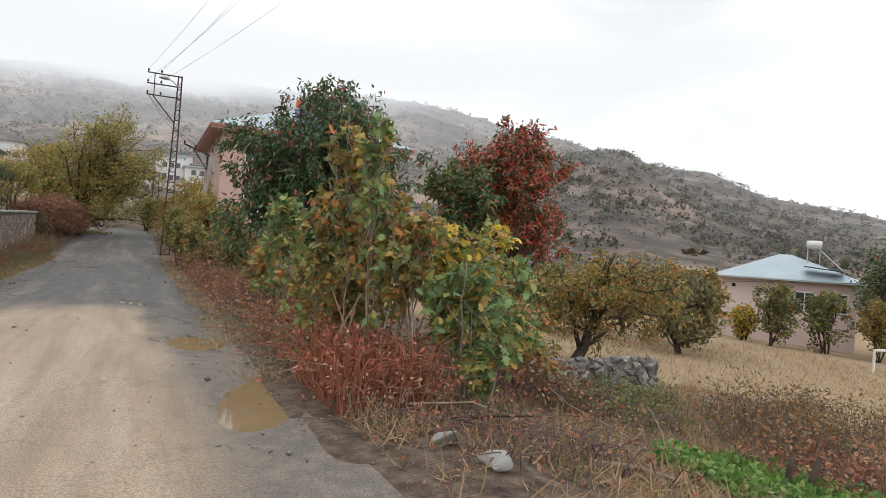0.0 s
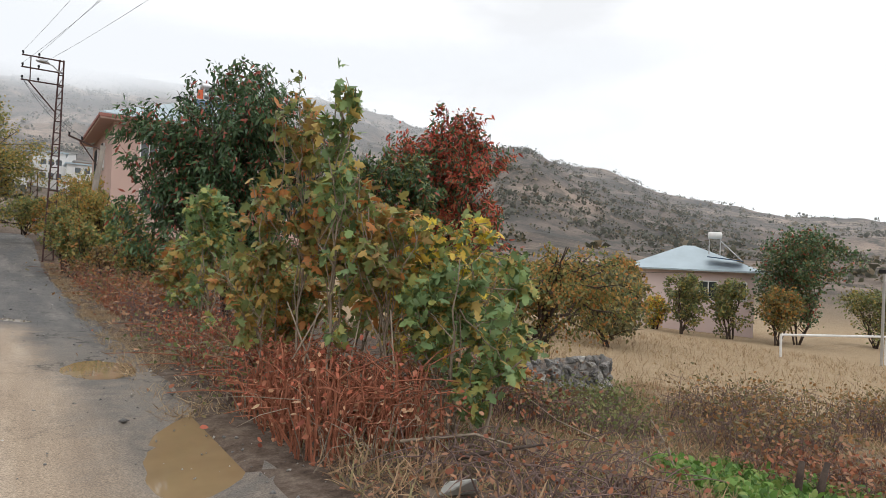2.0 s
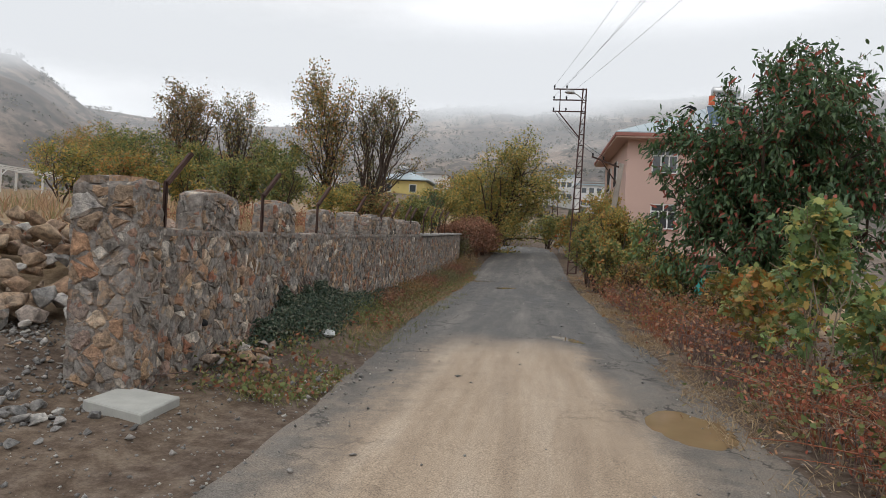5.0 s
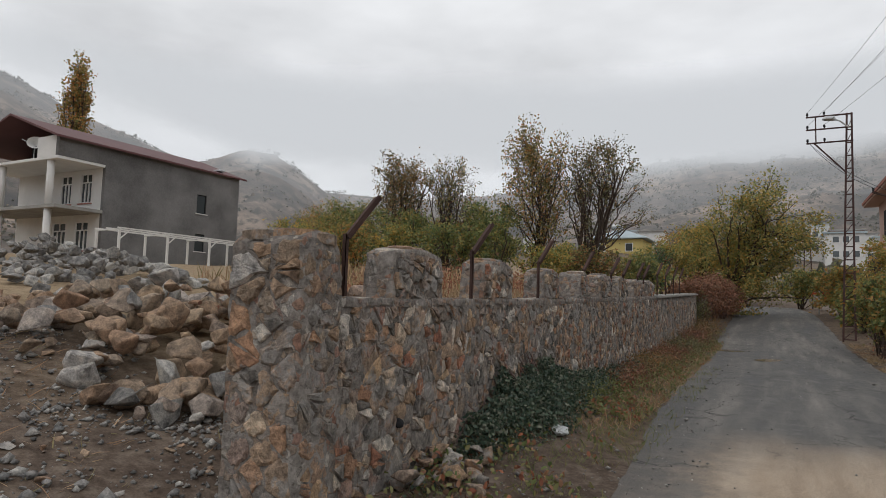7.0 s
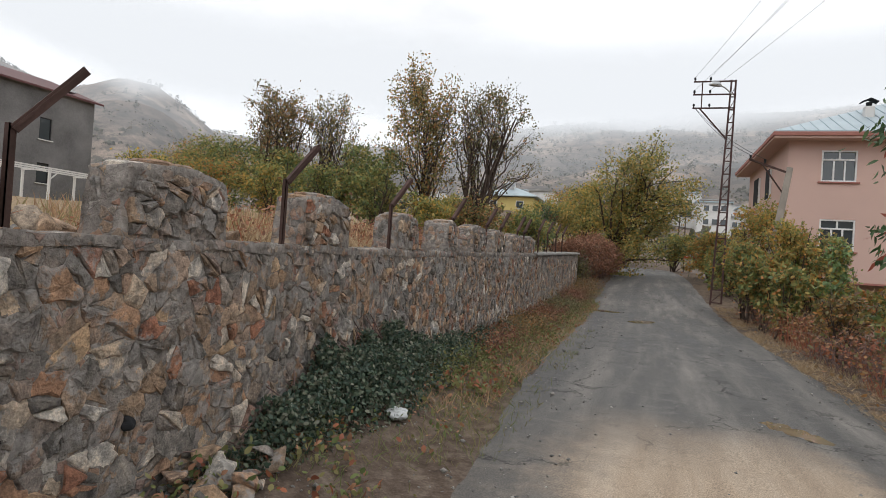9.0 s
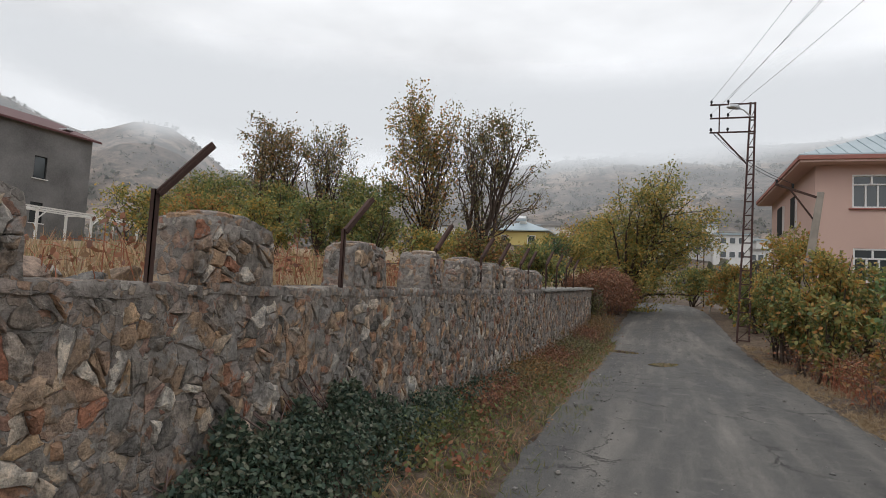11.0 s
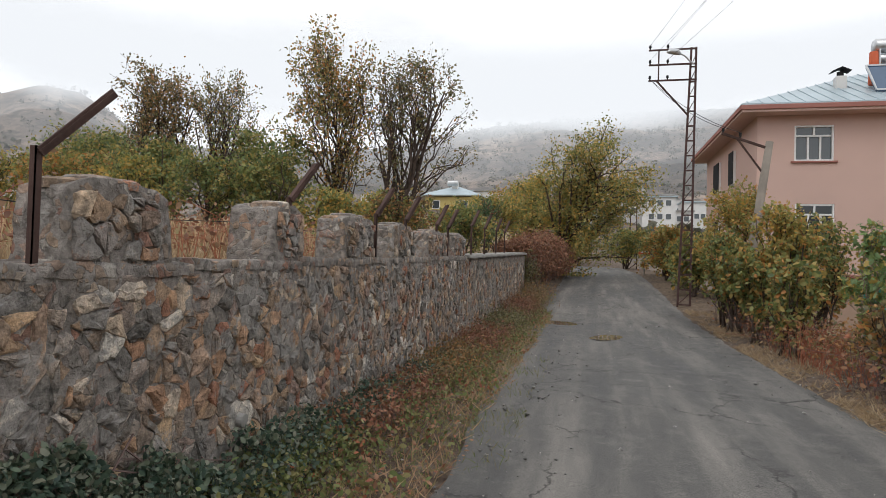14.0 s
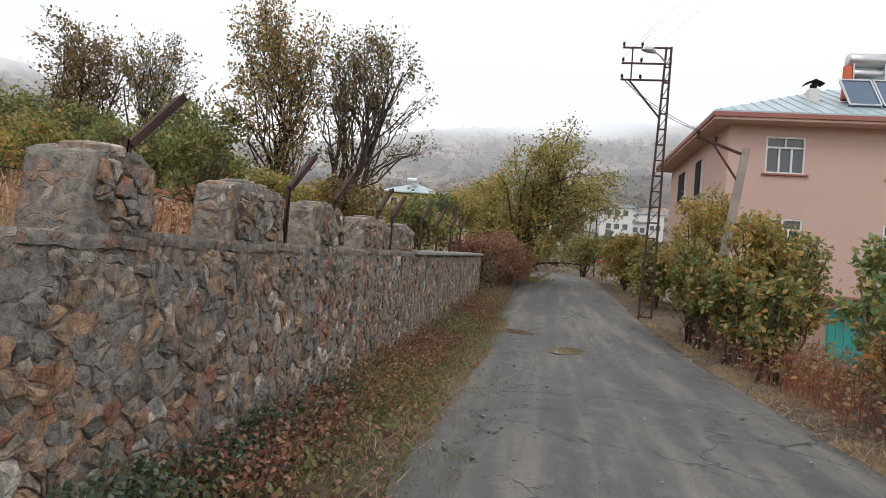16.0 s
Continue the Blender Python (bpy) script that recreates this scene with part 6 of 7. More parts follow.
thicket("brush_pile", (2.6, 4.6, 5.0, 6.6), 190, M_STEM_GREY, P_LITTER, "oval", 0.05, 700, "flattened grey brush and dead leaves on the bank", 91, (0.12, 0.4), "brush", 0.008, 0.4, 0.16, 0.2, 1.2)

# ---- garden behind the wall ----
def high(x, y, h):
    return place(x, y) + h


tree("golden_tree", (-10.9, 34), 8, (-11.2, 34, 6.2, 2.0, 1.9, 4.3), "oval", 0.115, 8500, (M_BARK, P_OCHRE, P_OLIVE), "tall garden tree with sparse golden leaves", 101, 40, 6, 0.1, upright=0.5, fork=0.08, spread=0.14, droop=0.2)
tree("plum_tree", (-9.2, 34.4), 8, (-8.4, 34.4, 5.5, 2.7, 2.2, 3.7), "oval", 0.105, 6000, (M_BARK, P_OLIVE, P_BROWN), "vase-shaped dark garden tree, half bare", 102, 44, 6, 0.12, upright=0.9, fork=0.1, stems=4, spread=0.1, droop=0.1)
tree("plum_tree", (-19.6, 35), 8, (-19.2, 35, 5.4, 2.3, 2.1, 4.0), "oval", 0.115, 8500, (M_BARK, P_BROWN, P_OLIVE), "brown-leaved garden tree with bare top shoots", 103, 40, 6, 0.1, upright=0.5, fork=0.03, stems=3, spread=0.13, droop=0.1)
tree("plum_tree", (-16.4, 35), 8, (-16.2, 35, 5.3, 1.9, 1.8, 3.8), "oval", 0.1, 4200, (M_BARK, P_OLIVE, P_OCHRE), "thin upright garden tree, nearly bare", 104, 40, 6, 0.08, upright=0.8, fork=0.03, stems=5, spread=0.12, droop=0.1)
for k, (x, y, h, w, m, n) in enumerate([(-13.2, 33, 3.9, 1.6, P_GREEN, 2200), (-17.5, 33, 3.4, 2.0, P_GREEN, 2200), (-22, 35, 4.0, 2.2, P_GREEN, 2200), (-25.5, 38, 3.4, 2.4, P_OCHRE, 1900), (-10.2, 38, 1.9, 1.5, P_WALNUT, 1500), (-7.6, 39, 2.0, 1.4, P_WALNUT, 1500), (-6.6, 36, 2.2, 1.0, P_GREEN, 1100), (-29, 44, 4.0, 2.8, P_OCHRE, 2000), (-8.4, 33.6, 2.2, 1.2, P_BROWN, 900), (-12, 42, 2.3, 2.0, P_WALNUT, 1700), (-6.8, 44, 2.7, 1.7, P_WALNUT, 1900), (-20, 44, 3.8, 2.8, P_OCHRE, 2000), (-33.5, 48, 5.0, 3.0, P_OCHRE, 2000), (-16.8, 31, 2.6, 1.5, P_WALNUT, 1300), (-14.4, 31.6, 2.8, 1.4, P_GREEN, 1300), (-12.1, 31.5, 2.8, 1.3, P_GREEN, 1300), (-9.9, 31.2, 1.8, 1.1, P_WALNUT, 900), (-19.2, 30.6, 2.6, 1.6, P_OCHRE, 1300), (-22, 30, 2.6, 1.7, P_WALNUT, 1300), (-38, 50, 4.4, 3.2, P_OCHRE, 1800)]):
    z = place(x, y)
    tree("garden_bush", (x, y), h, (x, y, z + h * 0.42, w * 1.15, w * 1.15, h * 0.6), "oval", 0.13, int(n * 2.3), (M_BARK, m, P_GREEN), "leafy garden bush in green and ochre", 110 + k, 20, 5, 0.05, "shrub", "garden bushes", 0.2, 0.1, 0.35, stems=4, spread=0.2)
tree("conifer_bush", (-6.6, 40.5), 2.4, (-6.6, 40.5, place(-6.6, 40.5) + 1.3, 0.9, 0.9, 1.4), "lance", 0.12, 2500, (M_BARK, P_PEACH), "small dark green conifer in the garden", 130, 20, 6, 0.05, "shrub", upright=0.4, fork=0.05, spread=0.12)
tree("poplar", (-66, 45.4), 14, (-66, 45.4, 17.5, 2.2, 2.2, 8.5), "oval", 0.3, 5200, (M_BARK, P_OCHRE), "tall thin poplar behind the grey house", 131, 34, 5, 0.2, upright=1.6, fork=0.1, spread=0.12)

# ---- the bend ahead ----
tree("walnut_tree", (-4.3, 53), 10, (-2.2, 52, 5.8, 3.9, 3.2, 4.9), "oval", 0.16, 24000, (M_BARK, P_WALNUT, P_GREEN), "large walnut tree turning from green to ochre at bend", 140, 44, 8, 0.24, fork=0.06, spread=0.17, droop=0.2)
tree("walnut_tree", (-6.0, 56), 7, (-6.0, 56, 5.0, 2.4, 2.4, 3.0), "oval", 0.2, 7000, (M_BARK, P_WALNUT, P_GREEN), "ochre tree beyond the hedge", 141, 24, 6, 0.16, fork=0.15, spread=0.18, droop=0.2)
for k, (x, y, h, w, m, n) in enumerate([(2.1, 52, 2.9, 1.4, P_OCHRE, 2200), (3.0, 47, 2.6, 1.5, P_GREEN, 2000), (2.6, 57, 3.0, 1.6, P_GREEN, 2200), (0.6, 66, 3.0, 1.9, P_GREEN, 2000), (3.5, 64, 3.4, 2.0, P_OCHRE, 2000), (-3.5, 70, 3.6, 2.4, P_GREEN, 2000), (-8, 66, 5, 3.0, P_OCHRE, 2000), (2.3, 43, 2.2, 1.1, P_GREEN, 1500)]):
    z = place(x, y)
    tree("lane_tree", (x, y), h, (x, y, z + h * 0.46, w * 1.15, w * 1.15, h * 0.58), "oval", 0.2, int(n * 1.5), (M_BARK, m, P_WALNUT), "small green and ochre tree by the far bend", 150 + k, 26, 6, 0.06, "tree", "trees at the bend", 0.2, 0.03, 0.2, stems=5, spread=0.2)
for k, (x, y, h) in enumerate([(-5.2, 40.4, 1.7), (-4.9, 41.4, 1.9), (-4.7, 43.2, 2.0), (-4.5, 45.4, 1.9), (-4.3, 48.2, 1.7), (-4.2, 50.6, 1.5)]):
    z = float(road_z(y)) + 0.1
    tree("rusty_hedge", (x, y), h, (x, y, z + h * 0.66, 1.25, 1.7, h * 0.72), "oval", 0.1, 3600, (M_STEM_GREY, P_HEDGE), "matted hedge of rust-brown withered leaves past the wall", 170 + k, 30, 5, 0.03, "hedge", "rusty hedge", 0.5, 0.05, 0.1, stems=8, spread=0.22)
tree("dark_shrub", (-4.7, 39.5), 2.2, (-4.75, 39.6, 1.7, 0.6, 0.6, 1.0), "oval", 0.09, 1500, (M_STEM_GREY, P_OLIVE), "dark dried creeper heap on the end of wall", 180, 20, 5, 0.03, "shrub", fork=0.05, stems=4, spread=0.22)

# ---- trees by the field ----
FIELD = [(43.2, 23.0, 7.4, 3.5, P_PEACH, 6500, "big_tree", "broad dark green tree beside the field"), (39.4, 22.4, 3.6, 1.3, P_OCHRE, 1500, "field_tree", "tree with orange autumn leaves by the field"),
         (36.6, 27.2, 3.9, 1.6, P_GREEN, 1700, "field_tree", "small green tree in front of the pink house"), (38.6, 25.2, 3.8, 1.5, P_GREEN, 1500, "field_tree", "small green tree in front of the pink house"),
         (37.6, 30.2, 2.2, 1.1, P_YELLOW, 1500, "yellow_bush", "bright yellow bush by the pink house"),
         (20.2, 19.8, 3.3, 1.9, P_OLIVE, 2400, "field_tree", "olive-brown scrubby tree at the field edge"), (23.6, 22.4, 3.6, 2.0, P_OCHRE, 2400, "field_tree", "ochre tree at the back of the field"), (24, 27, 3.4, 2.3, P_OCHRE, 2200, "field_tree", "ochre tree at the back of the field"), (20, 25, 3.2, 2.2, P_OCHRE, 2200, "field_tree", "ochre tree at the back of the field"), (16.5, 24, 3.0, 2.0, P_GREEN, 1900, "field_tree", "green tree at the back of the field"),
         (29, 32, 3.6, 2.6, P_OLIVE, 2000, "field_tree", "olive-brown tree behind the field"), (52, 22, 4.6, 2.8, P_GREEN, 2000, "big_tree", "dark green trees at the field's far side"), (56, 17, 4.6, 3.0, P_OLIVE, 1800, "field_tree", "brownish tree at the field's far side")]
for k, (x, y, h, w, m, n, nm, lb) in enumerate(FIELD):
    z = place(x, y)
    tree(nm, (x, y), h, (x, y, z + h * 0.46, w, w, h * 0.55), "oval", 0.2, int(n * 2.0), (M_BARK, m, P_OLIVE if m is not P_YELLOW else P_OCHRE), lb, 190 + k, 30, 7, 0.06, "tree", "trees by the field", 0.2, 0.02, 0.3, spread=0.18, stems=4)
goal = thing("goal_frame", (31, 17.4, place(31, 17.4)), "white metal goal frame standing in the field", "goal")
gz = place(31, 17.4)
part("post", Geo().tube([(30.2, 17.6, gz - 0.1), (30.2, 17.6, gz + 1.1)], 0.06, 8), M_WHITE, goal)
part("post", Geo().tube([(35.5, 15.2, place(35.5, 15.2) - 0.1), (35.5, 15.2, gz + 1.1)], 0.06, 8), M_WHITE, goal)
part("crossbar", Geo().tube([(30.2, 17.6, gz + 1.1), (35.5, 15.2, gz + 1.1)], 0.06, 8), M_WHITE, goal)
fp = thing("lamp_post", (34.5, 15.0, place(34.5, 15.0)), "slim grey lamp post beside the field", "lamp post")
part("pole", Geo().tube([(34.5, 15.0, place(34.5, 15.0)), (34.5, 15.0, 1.6)], 0.07, 8), M_STEEL, fp)
part("lamp_head", Geo().box(34.2, 34.7, 14.85, 15.15, 1.6, 1.8, 0.03), M_DARK, fp)

# ---- ivy and weeds at the foot of the wall ----
rs = np.random.RandomState(8)
n = 27000
y = np.concatenate([rs.normal(15.2, 1.25, n // 2), rs.uniform(13.2, 24.5, n - n // 2)])
hh = np.interp(y, [12.6, 13.4, 14.6, 15.6, 16.4, 18, 20, 25], [0.05, 0.5, 0.85, 1.1, 0.8, 0.55, 0.45, 0.2]) * (0.75 + 0.35 * ripple(y, y * 0, 3.1))
zz = hh * rs.rand(n) ** 0.8
x = WX + 0.05 + np.clip(0.85 - zz, 0.1, 1) * rs.rand(n) * np.interp(y, [13, 15, 18, 24], [0.6, 0.95, 0.75, 0.5])
P = np.column_stack([x, y, land_z(x, y) + zz])
iv = thing("ivy", (WX + 0.3, 15.5, 0.1), "dark blue-green ivy heaped against the wall's foot", "ivy")
tagged(part("foliage", leaf_mesh("foliage", "oval", P, rs.normal(size=P.shape) + [0.4, 0, -0.3], rs.uniform(0.022, 0.066, n), P_IVY, rs, 0.3), None, iv), kind="stuff")
g = Geo()
for k in range(150):
    yy, zt = rs.normal(15.6, 1.8), 0
    zt = float(np.interp(yy, [12.6, 14, 15.6, 18, 22], [0.2, 0.8, 1.1, 0.6, 0.4])) * rs.uniform(0.5, 1)
    g.tube([(WX + rs.uniform(0.2, 0.7), yy, 0.05), (WX + 0.15, yy + rs.normal() * 0.2, zt * 0.6), (WX + 0.05, yy + rs.normal() * 0.3, zt)], 0.006, 4, False)
tagged(part("stem", g, M_STEM_GREY, iv), kind="stuff")
P = np.concatenate([spread_over(6500, -4.75, -3.4, 15.5, 36, rs, 0.8), spread_over(1400, -4.75, -4.1, 20, 36, rs, 0.8)])
blades("verge_grass", P, P_STRAW_RED, "brown dry grass at the foot of the wall", 9, (0.06, 0.24), 0.9)
blades("verge_grass", np.concatenate([spread_over(3600, -4.6, -2.9, 10.8, 26, rs, 1.0, 3), spread_over(4200, -4.75, -3.4, 15, 36, rs, 0.9, 8)]), P_WEED, "patchy green grass on the left verge", 10, (0.04, 0.17), 0.8)
blades("verge_straw", spread_over(16000, 1.2, 2.3, 8.5, 38, rs, 0.6, 5), P_STRAW, "pale dry straw along the edge of the lane", 11, (0.06, 0.2), 1.6)
blades("bank_grass", spread_over(30000, 2.0, 13.5, 2.0, 12.5, rs, 0.7, 7), P_STRAW_RED, "brown trampled grass on the bank", 12, (0.08, 0.32), 1.0)
blades("bank_grass", spread_over(8000, 3.2, 12.5, 2.5, 10.8, rs, 1.0, 9), P_WEED, "thin green grass on the bank", 13, (0.06, 0.2), 0.7)
blades("field_straw", spread_over(16000, 9.5, 34, 2, 26, rs, 0.5, 2), P_STRAW, "dry golden stubble of the field", 14, (0.12, 0.38), 0.6)
blades("yard_straw", spread_over(2600, -11.5, -5.2, 6.0, 11.5, rs, 0.9, 14), P_STRAW_RED, "flattened straw on the dark soil of the yard", 18, (0.08, 0.25), 3.0)
blades("garden_straw", spread_over(7000, -8.0, -5.25, 14.2, 30, rs, 0.6, 4), P_STRAW, "tall dry golden grass behind the wall", 15, (0.15, 0.5), 0.5)
blades("garden_straw", spread_over(5000, -16, -8.0, 19, 34, rs, 0.7, 6), P_STRAW_RED, "brown weeds in the garden", 16, (0.3, 0.8), 0.3)
thicket("garden_weeds", (-9, -5.6, 13.5, 26), 260, M_STEM_RED, P_HEDGE, "oval", 0.07, 1500, "rust-red withered weeds behind the wall", 17, (0.5, 1.0), "weeds", 0.006)
Q = np.concatenate([spread_over(5200, -4.75, -3.45, 14, 36, rs, 1.0, 5), spread_over(1500, -4.7, -3.0, 11, 14, rs, 1.0, 1)])
P = np.column_stack([Q, land_z(Q[:, 0], Q[:, 1]) + rs.uniform(0.01, 0.22, len(Q)) * ease(-3.2, -4.2, Q[:, 0])])
for nm, a, b, m, lb in (("verge_weeds", 0, 4200, P_WEED, "low green weeds at the foot of the wall"), ("verge_litter", 4200, len(P), P_LITTER, "rusty dead leaves at the foot of the wall")):
    R = P[rs.permutation(len(P))][a:b]
    thing(nm, label=lb, category="weeds", kind="stuff", data=leaf_mesh(nm, "oval", R, rs.normal(size=R.shape) + [0.2, 0, 0.2], rs.uniform(0.03, 0.09, len(R)), m, rs, 0.4))
for k, (a, b, h, w, m) in enumerate([(16.5, 19, 0.3, 0.45, P_WEED), (19, 22, 0.38, 0.6, P_HEDGE), (22, 25, 0.45, 0.7, P_BROWN), (25, 28, 0.5, 0.75, P_HEDGE), (28, 31.5, 0.6, 0.8, P_OLIVE), (31.5, 35, 0.75, 0.85, P_HEDGE), (35, 39, 0.9, 0.85, P_BROWN)]):
    thicket("verge_brush", (WX + 0.06, WX + 0.06 + w, a, b), 260, M_STEM_GREY, m, "oval", 0.05, 3600, "brown and green brush against the wall's foot", 240 + k, (h * 0.4, h), "brush", 0.005, 0.3, 0.09, 0.3, 0.35, "brush along the wall")
    thicket("verge_brush", (WX + 0.1, WX + 0.3 + w, a, b), 120, M_STEM_GREY, P_WEED, "oval", 0.045, 1500, "low green weeds among brown brush", 260 + k, (h * 0.2, h * 0.6), "brush", 0.004, 0.3, 0.09, 0.3, 0.35, "brush along the wall")
# fresh green patch
Q = spread_over(9000, 5.4, 9.4, 4.0, 7.4, rs, 0.4, 8)
q = np.hypot((Q[:, 0] - 7.1) / 1.55, (Q[:, 1] - 5.5) / 1.5)
Q = Q[q < 1 + 0.2 * np.sin(Q[:, 0] * 5)]
z = land_z(Q[:, 0], Q[:, 1])
P = np.column_stack([Q, z + rs.uniform(0.02, 0.2, len(Q))])
thing("clover_patch", label="bright fresh green patch of low leafy plants", category="plants", kind="stuff", data=leaf_mesh("clover_patch", "oval", P, rs.normal(size=P.shape) + [0, 0, 0.3], rs.uniform(0.05, 0.12, len(P)), P_GRASS, rs, 0.6))
# litter
Q = np.concatenate([spread_over(2600, 1.9, 5.5, 3.5, 14, rs, 0.8, 1), spread_over(900, -4.7, -3.3, 15, 30, rs, 0.9, 2), spread_over(900, 1.6, 3.0, 14, 36, rs, 0.8, 3)])
P = np.column_stack([Q, land_z(Q[:, 0], Q[:, 1]) + rs.uniform(0.01, 0.07, len(Q))])
thing("leaf_litter", label="rust-coloured fallen leaves along the verges", category="leaves", kind="stuff", data=leaf_mesh("leaf_litter", "oval", P, rs.normal(size=P.shape) * [1, 1, 0.25], rs.uniform(0.02, 0.06, len(P)), P_LITTER, rs, 0.8))


# ---- stones ----
def boulder(x, y, z, s, mat, rs, flat=0.7, name="rock", label="", group=""):
    """A broken angular stone: a random hull, its corners knocked off."""
    bm = bmesh.new()
    pts = unit(rs.normal(size=(11, 3))) * rs.uniform(0.75, 1.0, (11, 1)) * [1, rs.uniform(0.6, 0.95), flat * rs.uniform(0.7, 1.1)]
    for p in pts:
        bm.verts.new(p)
    bmesh.ops.convex_hull(bm, input=bm.verts)
    for v in [v for v in bm.verts if not v.link_faces]:
        bm.verts.remove(v)
    bmesh.ops.bevel(bm, geom=list(bm.edges), offset=0.045, segments=1, affect="EDGES")
    m = pose(x, y, z, rs.uniform(-25, 25), rs.uniform(-25, 25), rs.uniform(0, 360)) @ Matrix.Scale(s, 4)
    bmesh.ops.transform(bm, matrix=m, verts=bm.verts)
    me = bpy.data.meshes.new(name)
    bm.to_mesh(me)
    bm.free()
    me.materials.append(mat)
    return me


rs = np.random.RandomState(31)
pile = thing("rock_pile", (-8.5, 12.5, 0.8), "heap of big broken tan and brown rocks by the wall", "rock pile")
for k in range(430):
    x, y = rs.normal(-8.6, 2.2), rs.normal(12.9, 1.4)
    if x > -5.75 or y > 17 or y < 10.9:
        continue
    top = 0.75 * math.exp(-((x + 8.6) / 2.8) ** 2 - ((y - 13.2) / 1.7) ** 2)
    s = rs.uniform(0.11, 0.33) * (1.35 if k % 11 == 0 else 1)
    part("rock", boulder(x, y, place(x, y) + top * rs.rand() + s * 0.3, s, M_STONE_BARE if rs.rand() < 0.93 else M_STONE_GREY, rs), None, pile)
pile2 = thing("rubble_heap", (-20, 19, 1.6), "long heap of smaller grey rubble before the grey house", "rubble heap")
for k in range(260):
    x, y = rs.uniform(-27, -14), rs.normal(18.5, 1.3)
    y += (x + 20) * -0.35
    top = 0.75 * math.exp(-((y - 18.5 + (x + 20) * 0.35) / 1.4) ** 2)
    s = rs.uniform(0.14, 0.36)
    part("rock", boulder(x, y, place(x, y) + top * rs.rand() + s * 0.3, s, M_STONE_GREY, rs), None, pile2)

Q = np.concatenate([spread_over(1500, -4.6, -2.3, 6, 40, rs, 0.7, 2), spread_over(800, 1.0, 2.2, 4, 38, rs, 0.7, 6), spread_over(7000, -11, -4.9, 5.5, 12.0, rs, 0.5, 4), spread_over(1300, -5.0, -2.7, 4.5, 13, rs, 0.5, 7), spread_over(500, -2.6, 1.4, 5, 34, rs, 0.8, 9)])
tv, tf = [], []
for (x, y), s in zip(Q, rs.gamma(1.5, 0.006, len(Q)) * np.where(Q[:, 0] < -4.6, 1.8, 1.0) + 0.004):
    onroad = -3.4 < x < 1.6
    z = float(road_z(y)) + (0.025 if onroad else 0.0) if onroad else place(x, y)
    p = unit(rs.normal(size=(6, 3)))
    o = np.array([(1, 0, 0), (-1, 0, 0), (0, 1, 0), (0, -1, 0), (0, 0, 0.7), (0, 0, -0.7)]) * rs.uniform(0.7, 1.2, (6, 1)) + p * 0.25
    k = len(tv)
    tv += list(o * s + [x, y, z + s * 0.3])
    tf += [(k + a, k + b, k + c) for a, b, c in ((0, 2, 4), (2, 1, 4), (1, 3, 4), (3, 0, 4), (2, 0, 5), (1, 2, 5), (3, 1, 5), (0, 3, 5))]
thing("gravel", label="loose grey pebbles along the edges of the lane", category="gravel", kind="stuff", data=tri_mesh("gravel", np.array(tv), np.array(tf), M_STONE_GREY))

# ---- small things by the lane ----
rs = np.random.RandomState(77)
sl = [(-4.9, 10.02), (-4.1, 9.74), (-4.14, 10.42), (-4.9, 10.62)]
zs = place(-4.4, 10.2) + 0.01
g = Geo().add([(x, y, zs - 0.02) for x, y in sl] + [(x, y, zs + 0.075) for x, y in sl] + [(-4.53 + (x + 4.53) * 0.97, 10.25 + (y - 10.25) * 0.97, zs + 0.09) for x, y in sl],
              [(8, 9, 10, 11)] + [(r + i, r + (i + 1) % 4, r + 4 + (i + 1) % 4, r + 4 + i) for r in (0, 4) for i in range(4)])
thing("concrete_slab", label="pale grey square concrete slab lying before the wall", category="slab", data=g.mesh("concrete_slab", M_SLAB))
heap = thing("stone_heap", (-4.25, 12.3, 0.1), "small heap of broken brown stones at the wall's foot", "stones")
for k in range(26):
    x, y = rs.normal(-4.35, 0.2), rs.normal(12.3, 0.35)
    s = rs.uniform(0.06, 0.19)
    part("rock", boulder(max(x, -4.7), y, place(x, y) + 0.4 * s + 0.12 * rs.rand(), s, M_STONE, rs, 0.6), None, heap)
heap = thing("stone_heap", (-5.1, 9.6, 0.1), "scatter of pale stones and rubbish beside the end pillar", "stones")
for k in range(40):
    x, y = rs.normal(-5.3, 0.5), rs.normal(9.3, 0.35)
    s = rs.uniform(0.03, 0.12)
    part("rock", boulder(x, min(y, 9.8), place(x, y) + 0.3 * s, s, M_STONE_GREY, rs, 0.6), None, heap)
heap = thing("yard_stones", (-7, 8.6, 0.3), "stones lying loose on the dark soil of yard", "stones")
for k in range(260):
    x, y = rs.uniform(-11.5, -5.3), rs.uniform(7.0, 11.2)
    s = rs.uniform(0.02, 0.09) * (2.0 if k % 14 == 0 else 1)
    part("rock", boulder(x, y, place(x, y) + 0.15 * s, s, M_STONE_BARE if k % 3 else M_STONE_GREY, rs, 0.45), None, heap)
for x, y, s, lb in ((2.62, 5.75, 0.19, "pale broken stone block half sunk in the litter"), (2.72, 5.1, 0.21, "pale broken stone block half sunk in the litter"), (2.5, 11.2, 0.2, "grey stone block among the cut stems")):
    thing("stone_block", label=lb, category="stone", group="stone blocks", data=boulder(x, y, place(x, y) + 0.06, s, M_SLAB, rs, 0.6, "stone_block"))
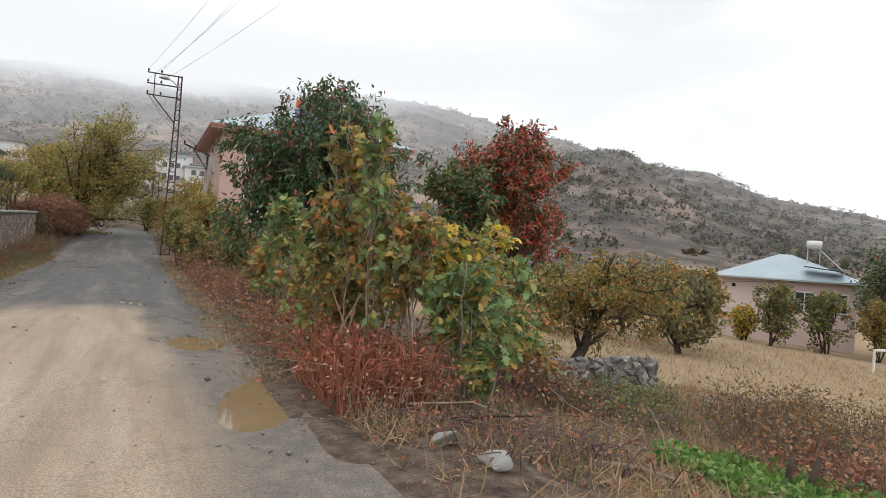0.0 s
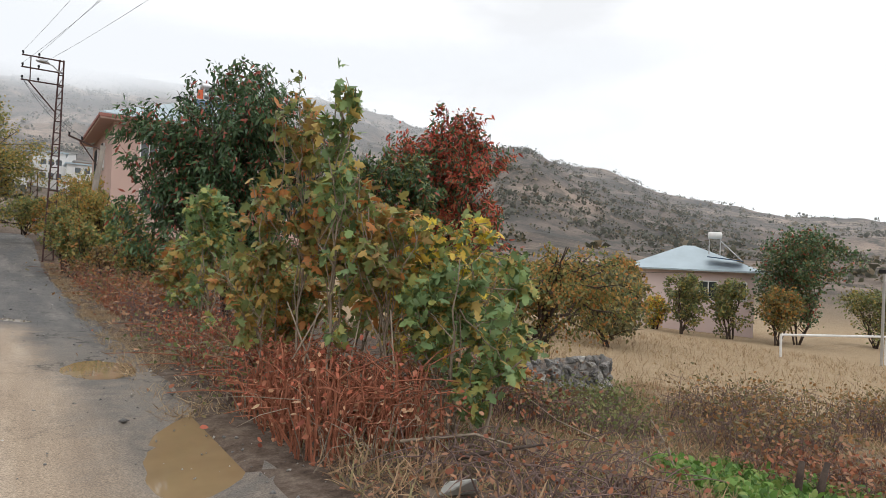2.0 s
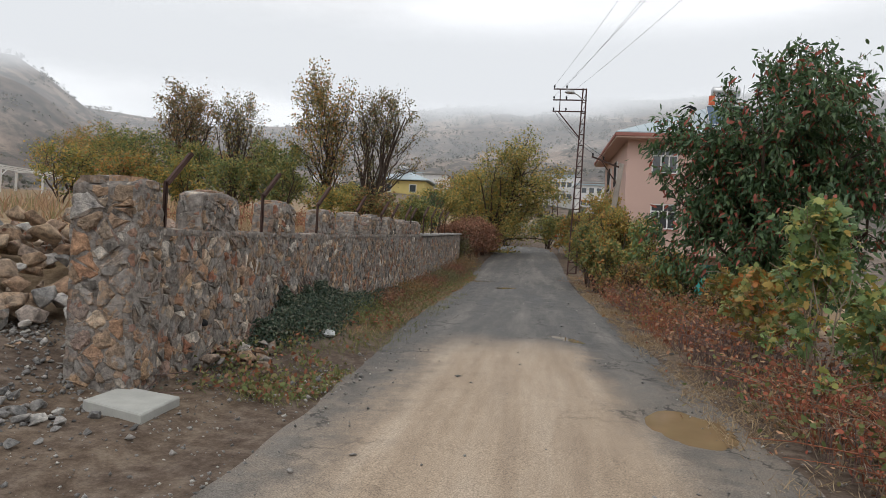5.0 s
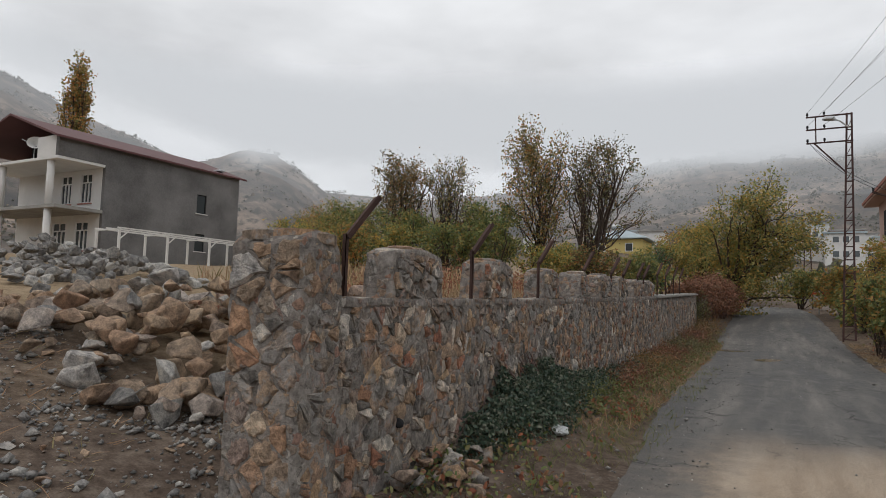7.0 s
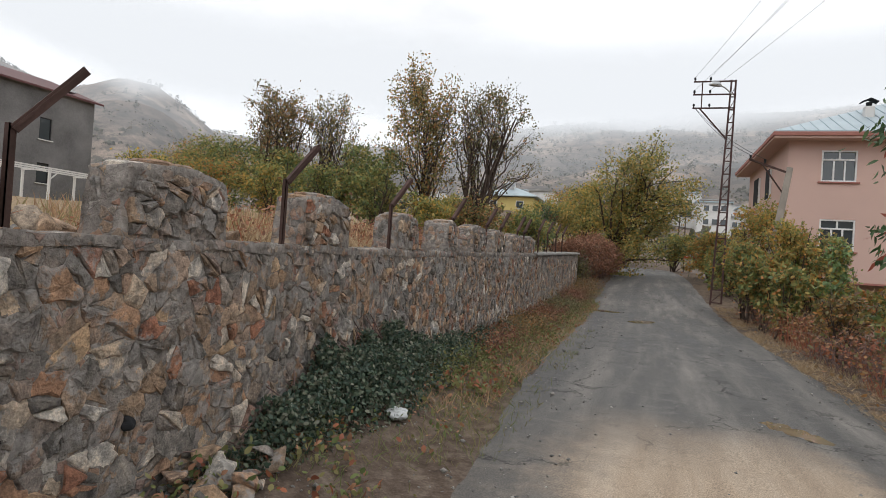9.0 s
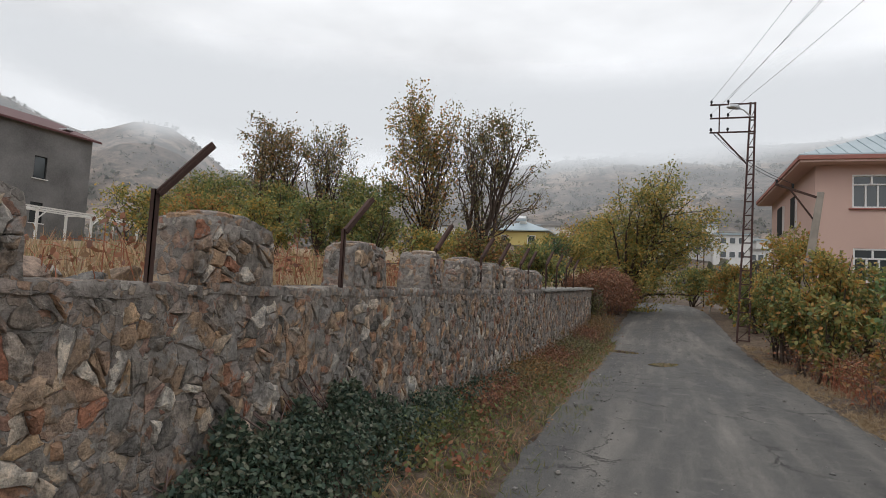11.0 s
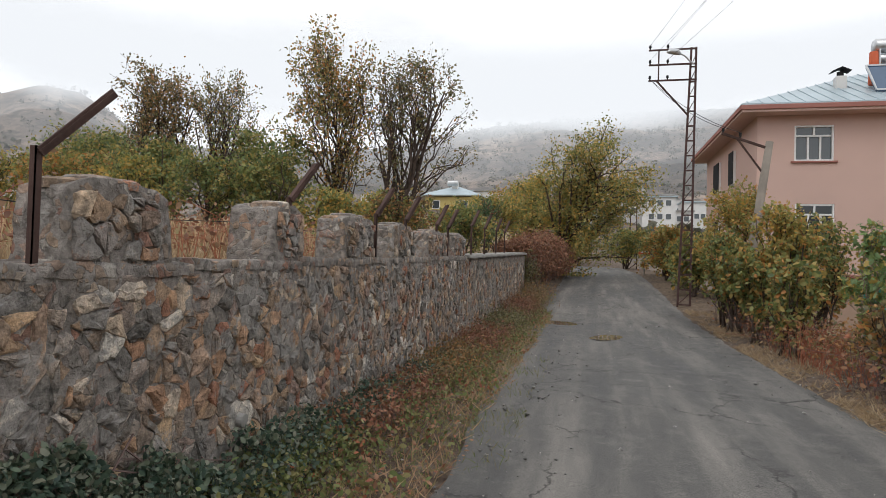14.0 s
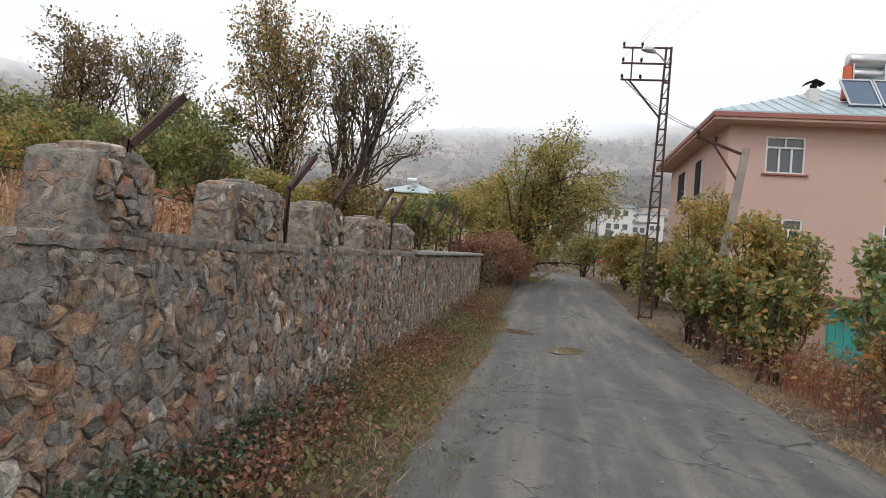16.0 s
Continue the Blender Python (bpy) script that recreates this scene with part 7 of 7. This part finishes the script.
# crumpled bag in the ivy
bm = bmesh.new()
bmesh.ops.create_icosphere(bm, subdivisions=3, radius=0.11)
for v in bm.verts:
    q = v.co * 9
    v.co = v.co * (1 + 0.45 * noise.noise(q) + 0.25 * noise.noise(q * 2.3))
    v.co.z *= 0.55
bmesh.ops.translate(bm, verts=bm.verts, vec=(-4.1, 14.85, place(-4.1, 14.85) + 0.08))
me = bpy.data.meshes.new("plastic_bag")
bm.to_mesh(me)
bm.free()
me.materials.append(M_BAG)
thing("plastic_bag", label="crumpled white plastic bag lying in the ivy", category="bag", data=me)
bm = bmesh.new()
bmesh.ops.create_icosphere(bm, subdivisions=3, radius=0.045)
for v in bm.verts:
    v.co = v.co * (1 + 0.5 * noise.noise(v.co * 20))
bmesh.ops.translate(bm, verts=bm.verts, vec=(WX + 0.03, 11.95, 0.62))
me = bpy.data.meshes.new("rag")
bm.to_mesh(me)
bm.free()
me.materials.append(M_DARK)
thing("rag", label="black rag stuffed into a hole in the wall", category="rag", data=me)


def stick(pts, r, mat, name, label, category):
    q = [(x, y, place(x, y) + h) for x, y, h in pts]
    thing(name, label=label, category=category, group="fallen sticks", data=Geo().tube(q, list(np.linspace(r, r * 0.35, len(q))), 7).mesh(name, mat, True))


stick([(5.7, 5.85, 0.05), (5.55, 6.3, 0.12), (5.5, 6.9, 0.22), (5.3, 7.5, 0.3), (5.25, 7.9, 0.42)], 0.018, M_BARK_PALE, "fallen_branch", "long pale bare branch lying over the bank", "branch")
stick([(3.95, 5.35, 0.05), (4.2, 5.3, 0.08), (4.6, 5.15, 0.07), (4.95, 5.1, 0.04)], 0.035, M_BARK_PALE, "fallen_branch", "short thick pale branch on the bank", "branch")
stick([(5.75, 6.2, 0.0), (5.85, 6.4, 0.35), (5.8, 6.6, 0.6)], 0.014, M_BARK_PALE, "dead_stalk", "dry stalk standing over the green patch", "stalk")
stick([(6.0, 6.3, 0.0), (5.85, 6.4, 0.3), (5.95, 6.6, 0.5)], 0.012, M_BARK_PALE, "dead_stalk", "dry stalk standing over the green patch", "stalk")
stick([(2.9, 6.2, 0.12), (3.4, 6.1, 0.2), (4.0, 6.3, 0.2)], 0.022, M_BARK, "fallen_branch", "dark crooked branch in the brush", "branch")
stick([(2.6, 6.6, 0.15), (3.2, 6.35, 0.25), (3.9, 6.2, 0.12)], 0.016, M_BARK_PALE, "fallen_branch", "thin pale branch in the brush", "branch")
for k in range(16):
    y = 7.35 + 0.035 * k
    stick([(2.9, y, 0.3 + 0.01 * k), (3.4, y + rs.normal() * 0.05, 0.36), (4.0, y + rs.normal() * 0.12, 0.4)], 0.008, M_BARK_PALE, "cut_cane", "straight cut cane lying in the stem heap", "cane")
for k in range(9):
    x, y = 2.2 + 0.13 * k + rs.normal() * 0.06, 7.3 + rs.uniform(-0.5, 0.9)
    stick([(x, y, 0), (x + rs.normal() * 0.08, y, 0.6), (x + rs.normal() * 0.15, y + rs.normal() * 0.1, 1.15)], 0.014, M_BARK_PALE, "bare_shoot", "pale bare maple shoot standing in the heap", "shoot")
for x, y, dx in ((7.15, 5.7, 0.05), (7.38, 5.6, 0.12)):
    z = place(x, y)
    thing("wooden_stake", label="weathered dark wooden stake at the green patch", category="stake", group="stakes", data=Geo().tube([(x, y, z - 0.1), (x + dx, y, z + 0.3), (x + dx * 2, y, z + 0.52)], [0.04, 0.038, 0.03], 9).mesh("wooden_stake", M_BARK, True))
# warning sign far ahead
sg = thing("road_sign", (0.9, 58, 1.5), "triangular red-rimmed warning sign on a post", "road sign")
zp = float(road_z(58))
part("post", Geo().tube([(1.35, 58, zp - 0.1), (1.35, 58, zp + 2.1)], 0.04, 8), M_STEEL, sg)
part("rim", Geo().add([(0.9, 57.94, zp + 1.35), (1.8, 57.94, zp + 1.35), (1.35, 57.94, zp + 2.15), (0.9, 57.97, zp + 1.35), (1.8, 57.97, zp + 1.35), (1.35, 57.97, zp + 2.15)], [(0, 1, 2), (5, 4, 3), (0, 3, 4, 1), (1, 4, 5, 2), (2, 5, 3, 0)]), M_ORANGE, sg)
part("plate", Geo().add([(1.08, 57.93, zp + 1.45), (1.62, 57.93, zp + 1.45), (1.35, 57.93, zp + 1.93), (1.08, 57.938, zp + 1.45), (1.62, 57.938, zp + 1.45), (1.35, 57.938, zp + 1.93)], [(0, 1, 2), (5, 4, 3), (0, 3, 4, 1), (1, 4, 5, 2), (2, 5, 3, 0)]), M_WHITE, sg)
# thin wire strung along the garden posts
for y0, y1 in ((16.3, 18.9), (18.9, 21.2), (21.2, 24.4)):
    a, b = Vector((-5.3, y0, wall_top(y0) + 0.35)), Vector((-5.3, y1, wall_top(y1) + 0.35))
    thing("fence_wire", label="thin slack fence wire behind the wall", category="wire", group="fence wires", data=Geo().tube([a, (a + b) / 2 - Vector((0, 0, 0.04)), b], 0.004, 4).mesh("fence_wire", M_WIRE))
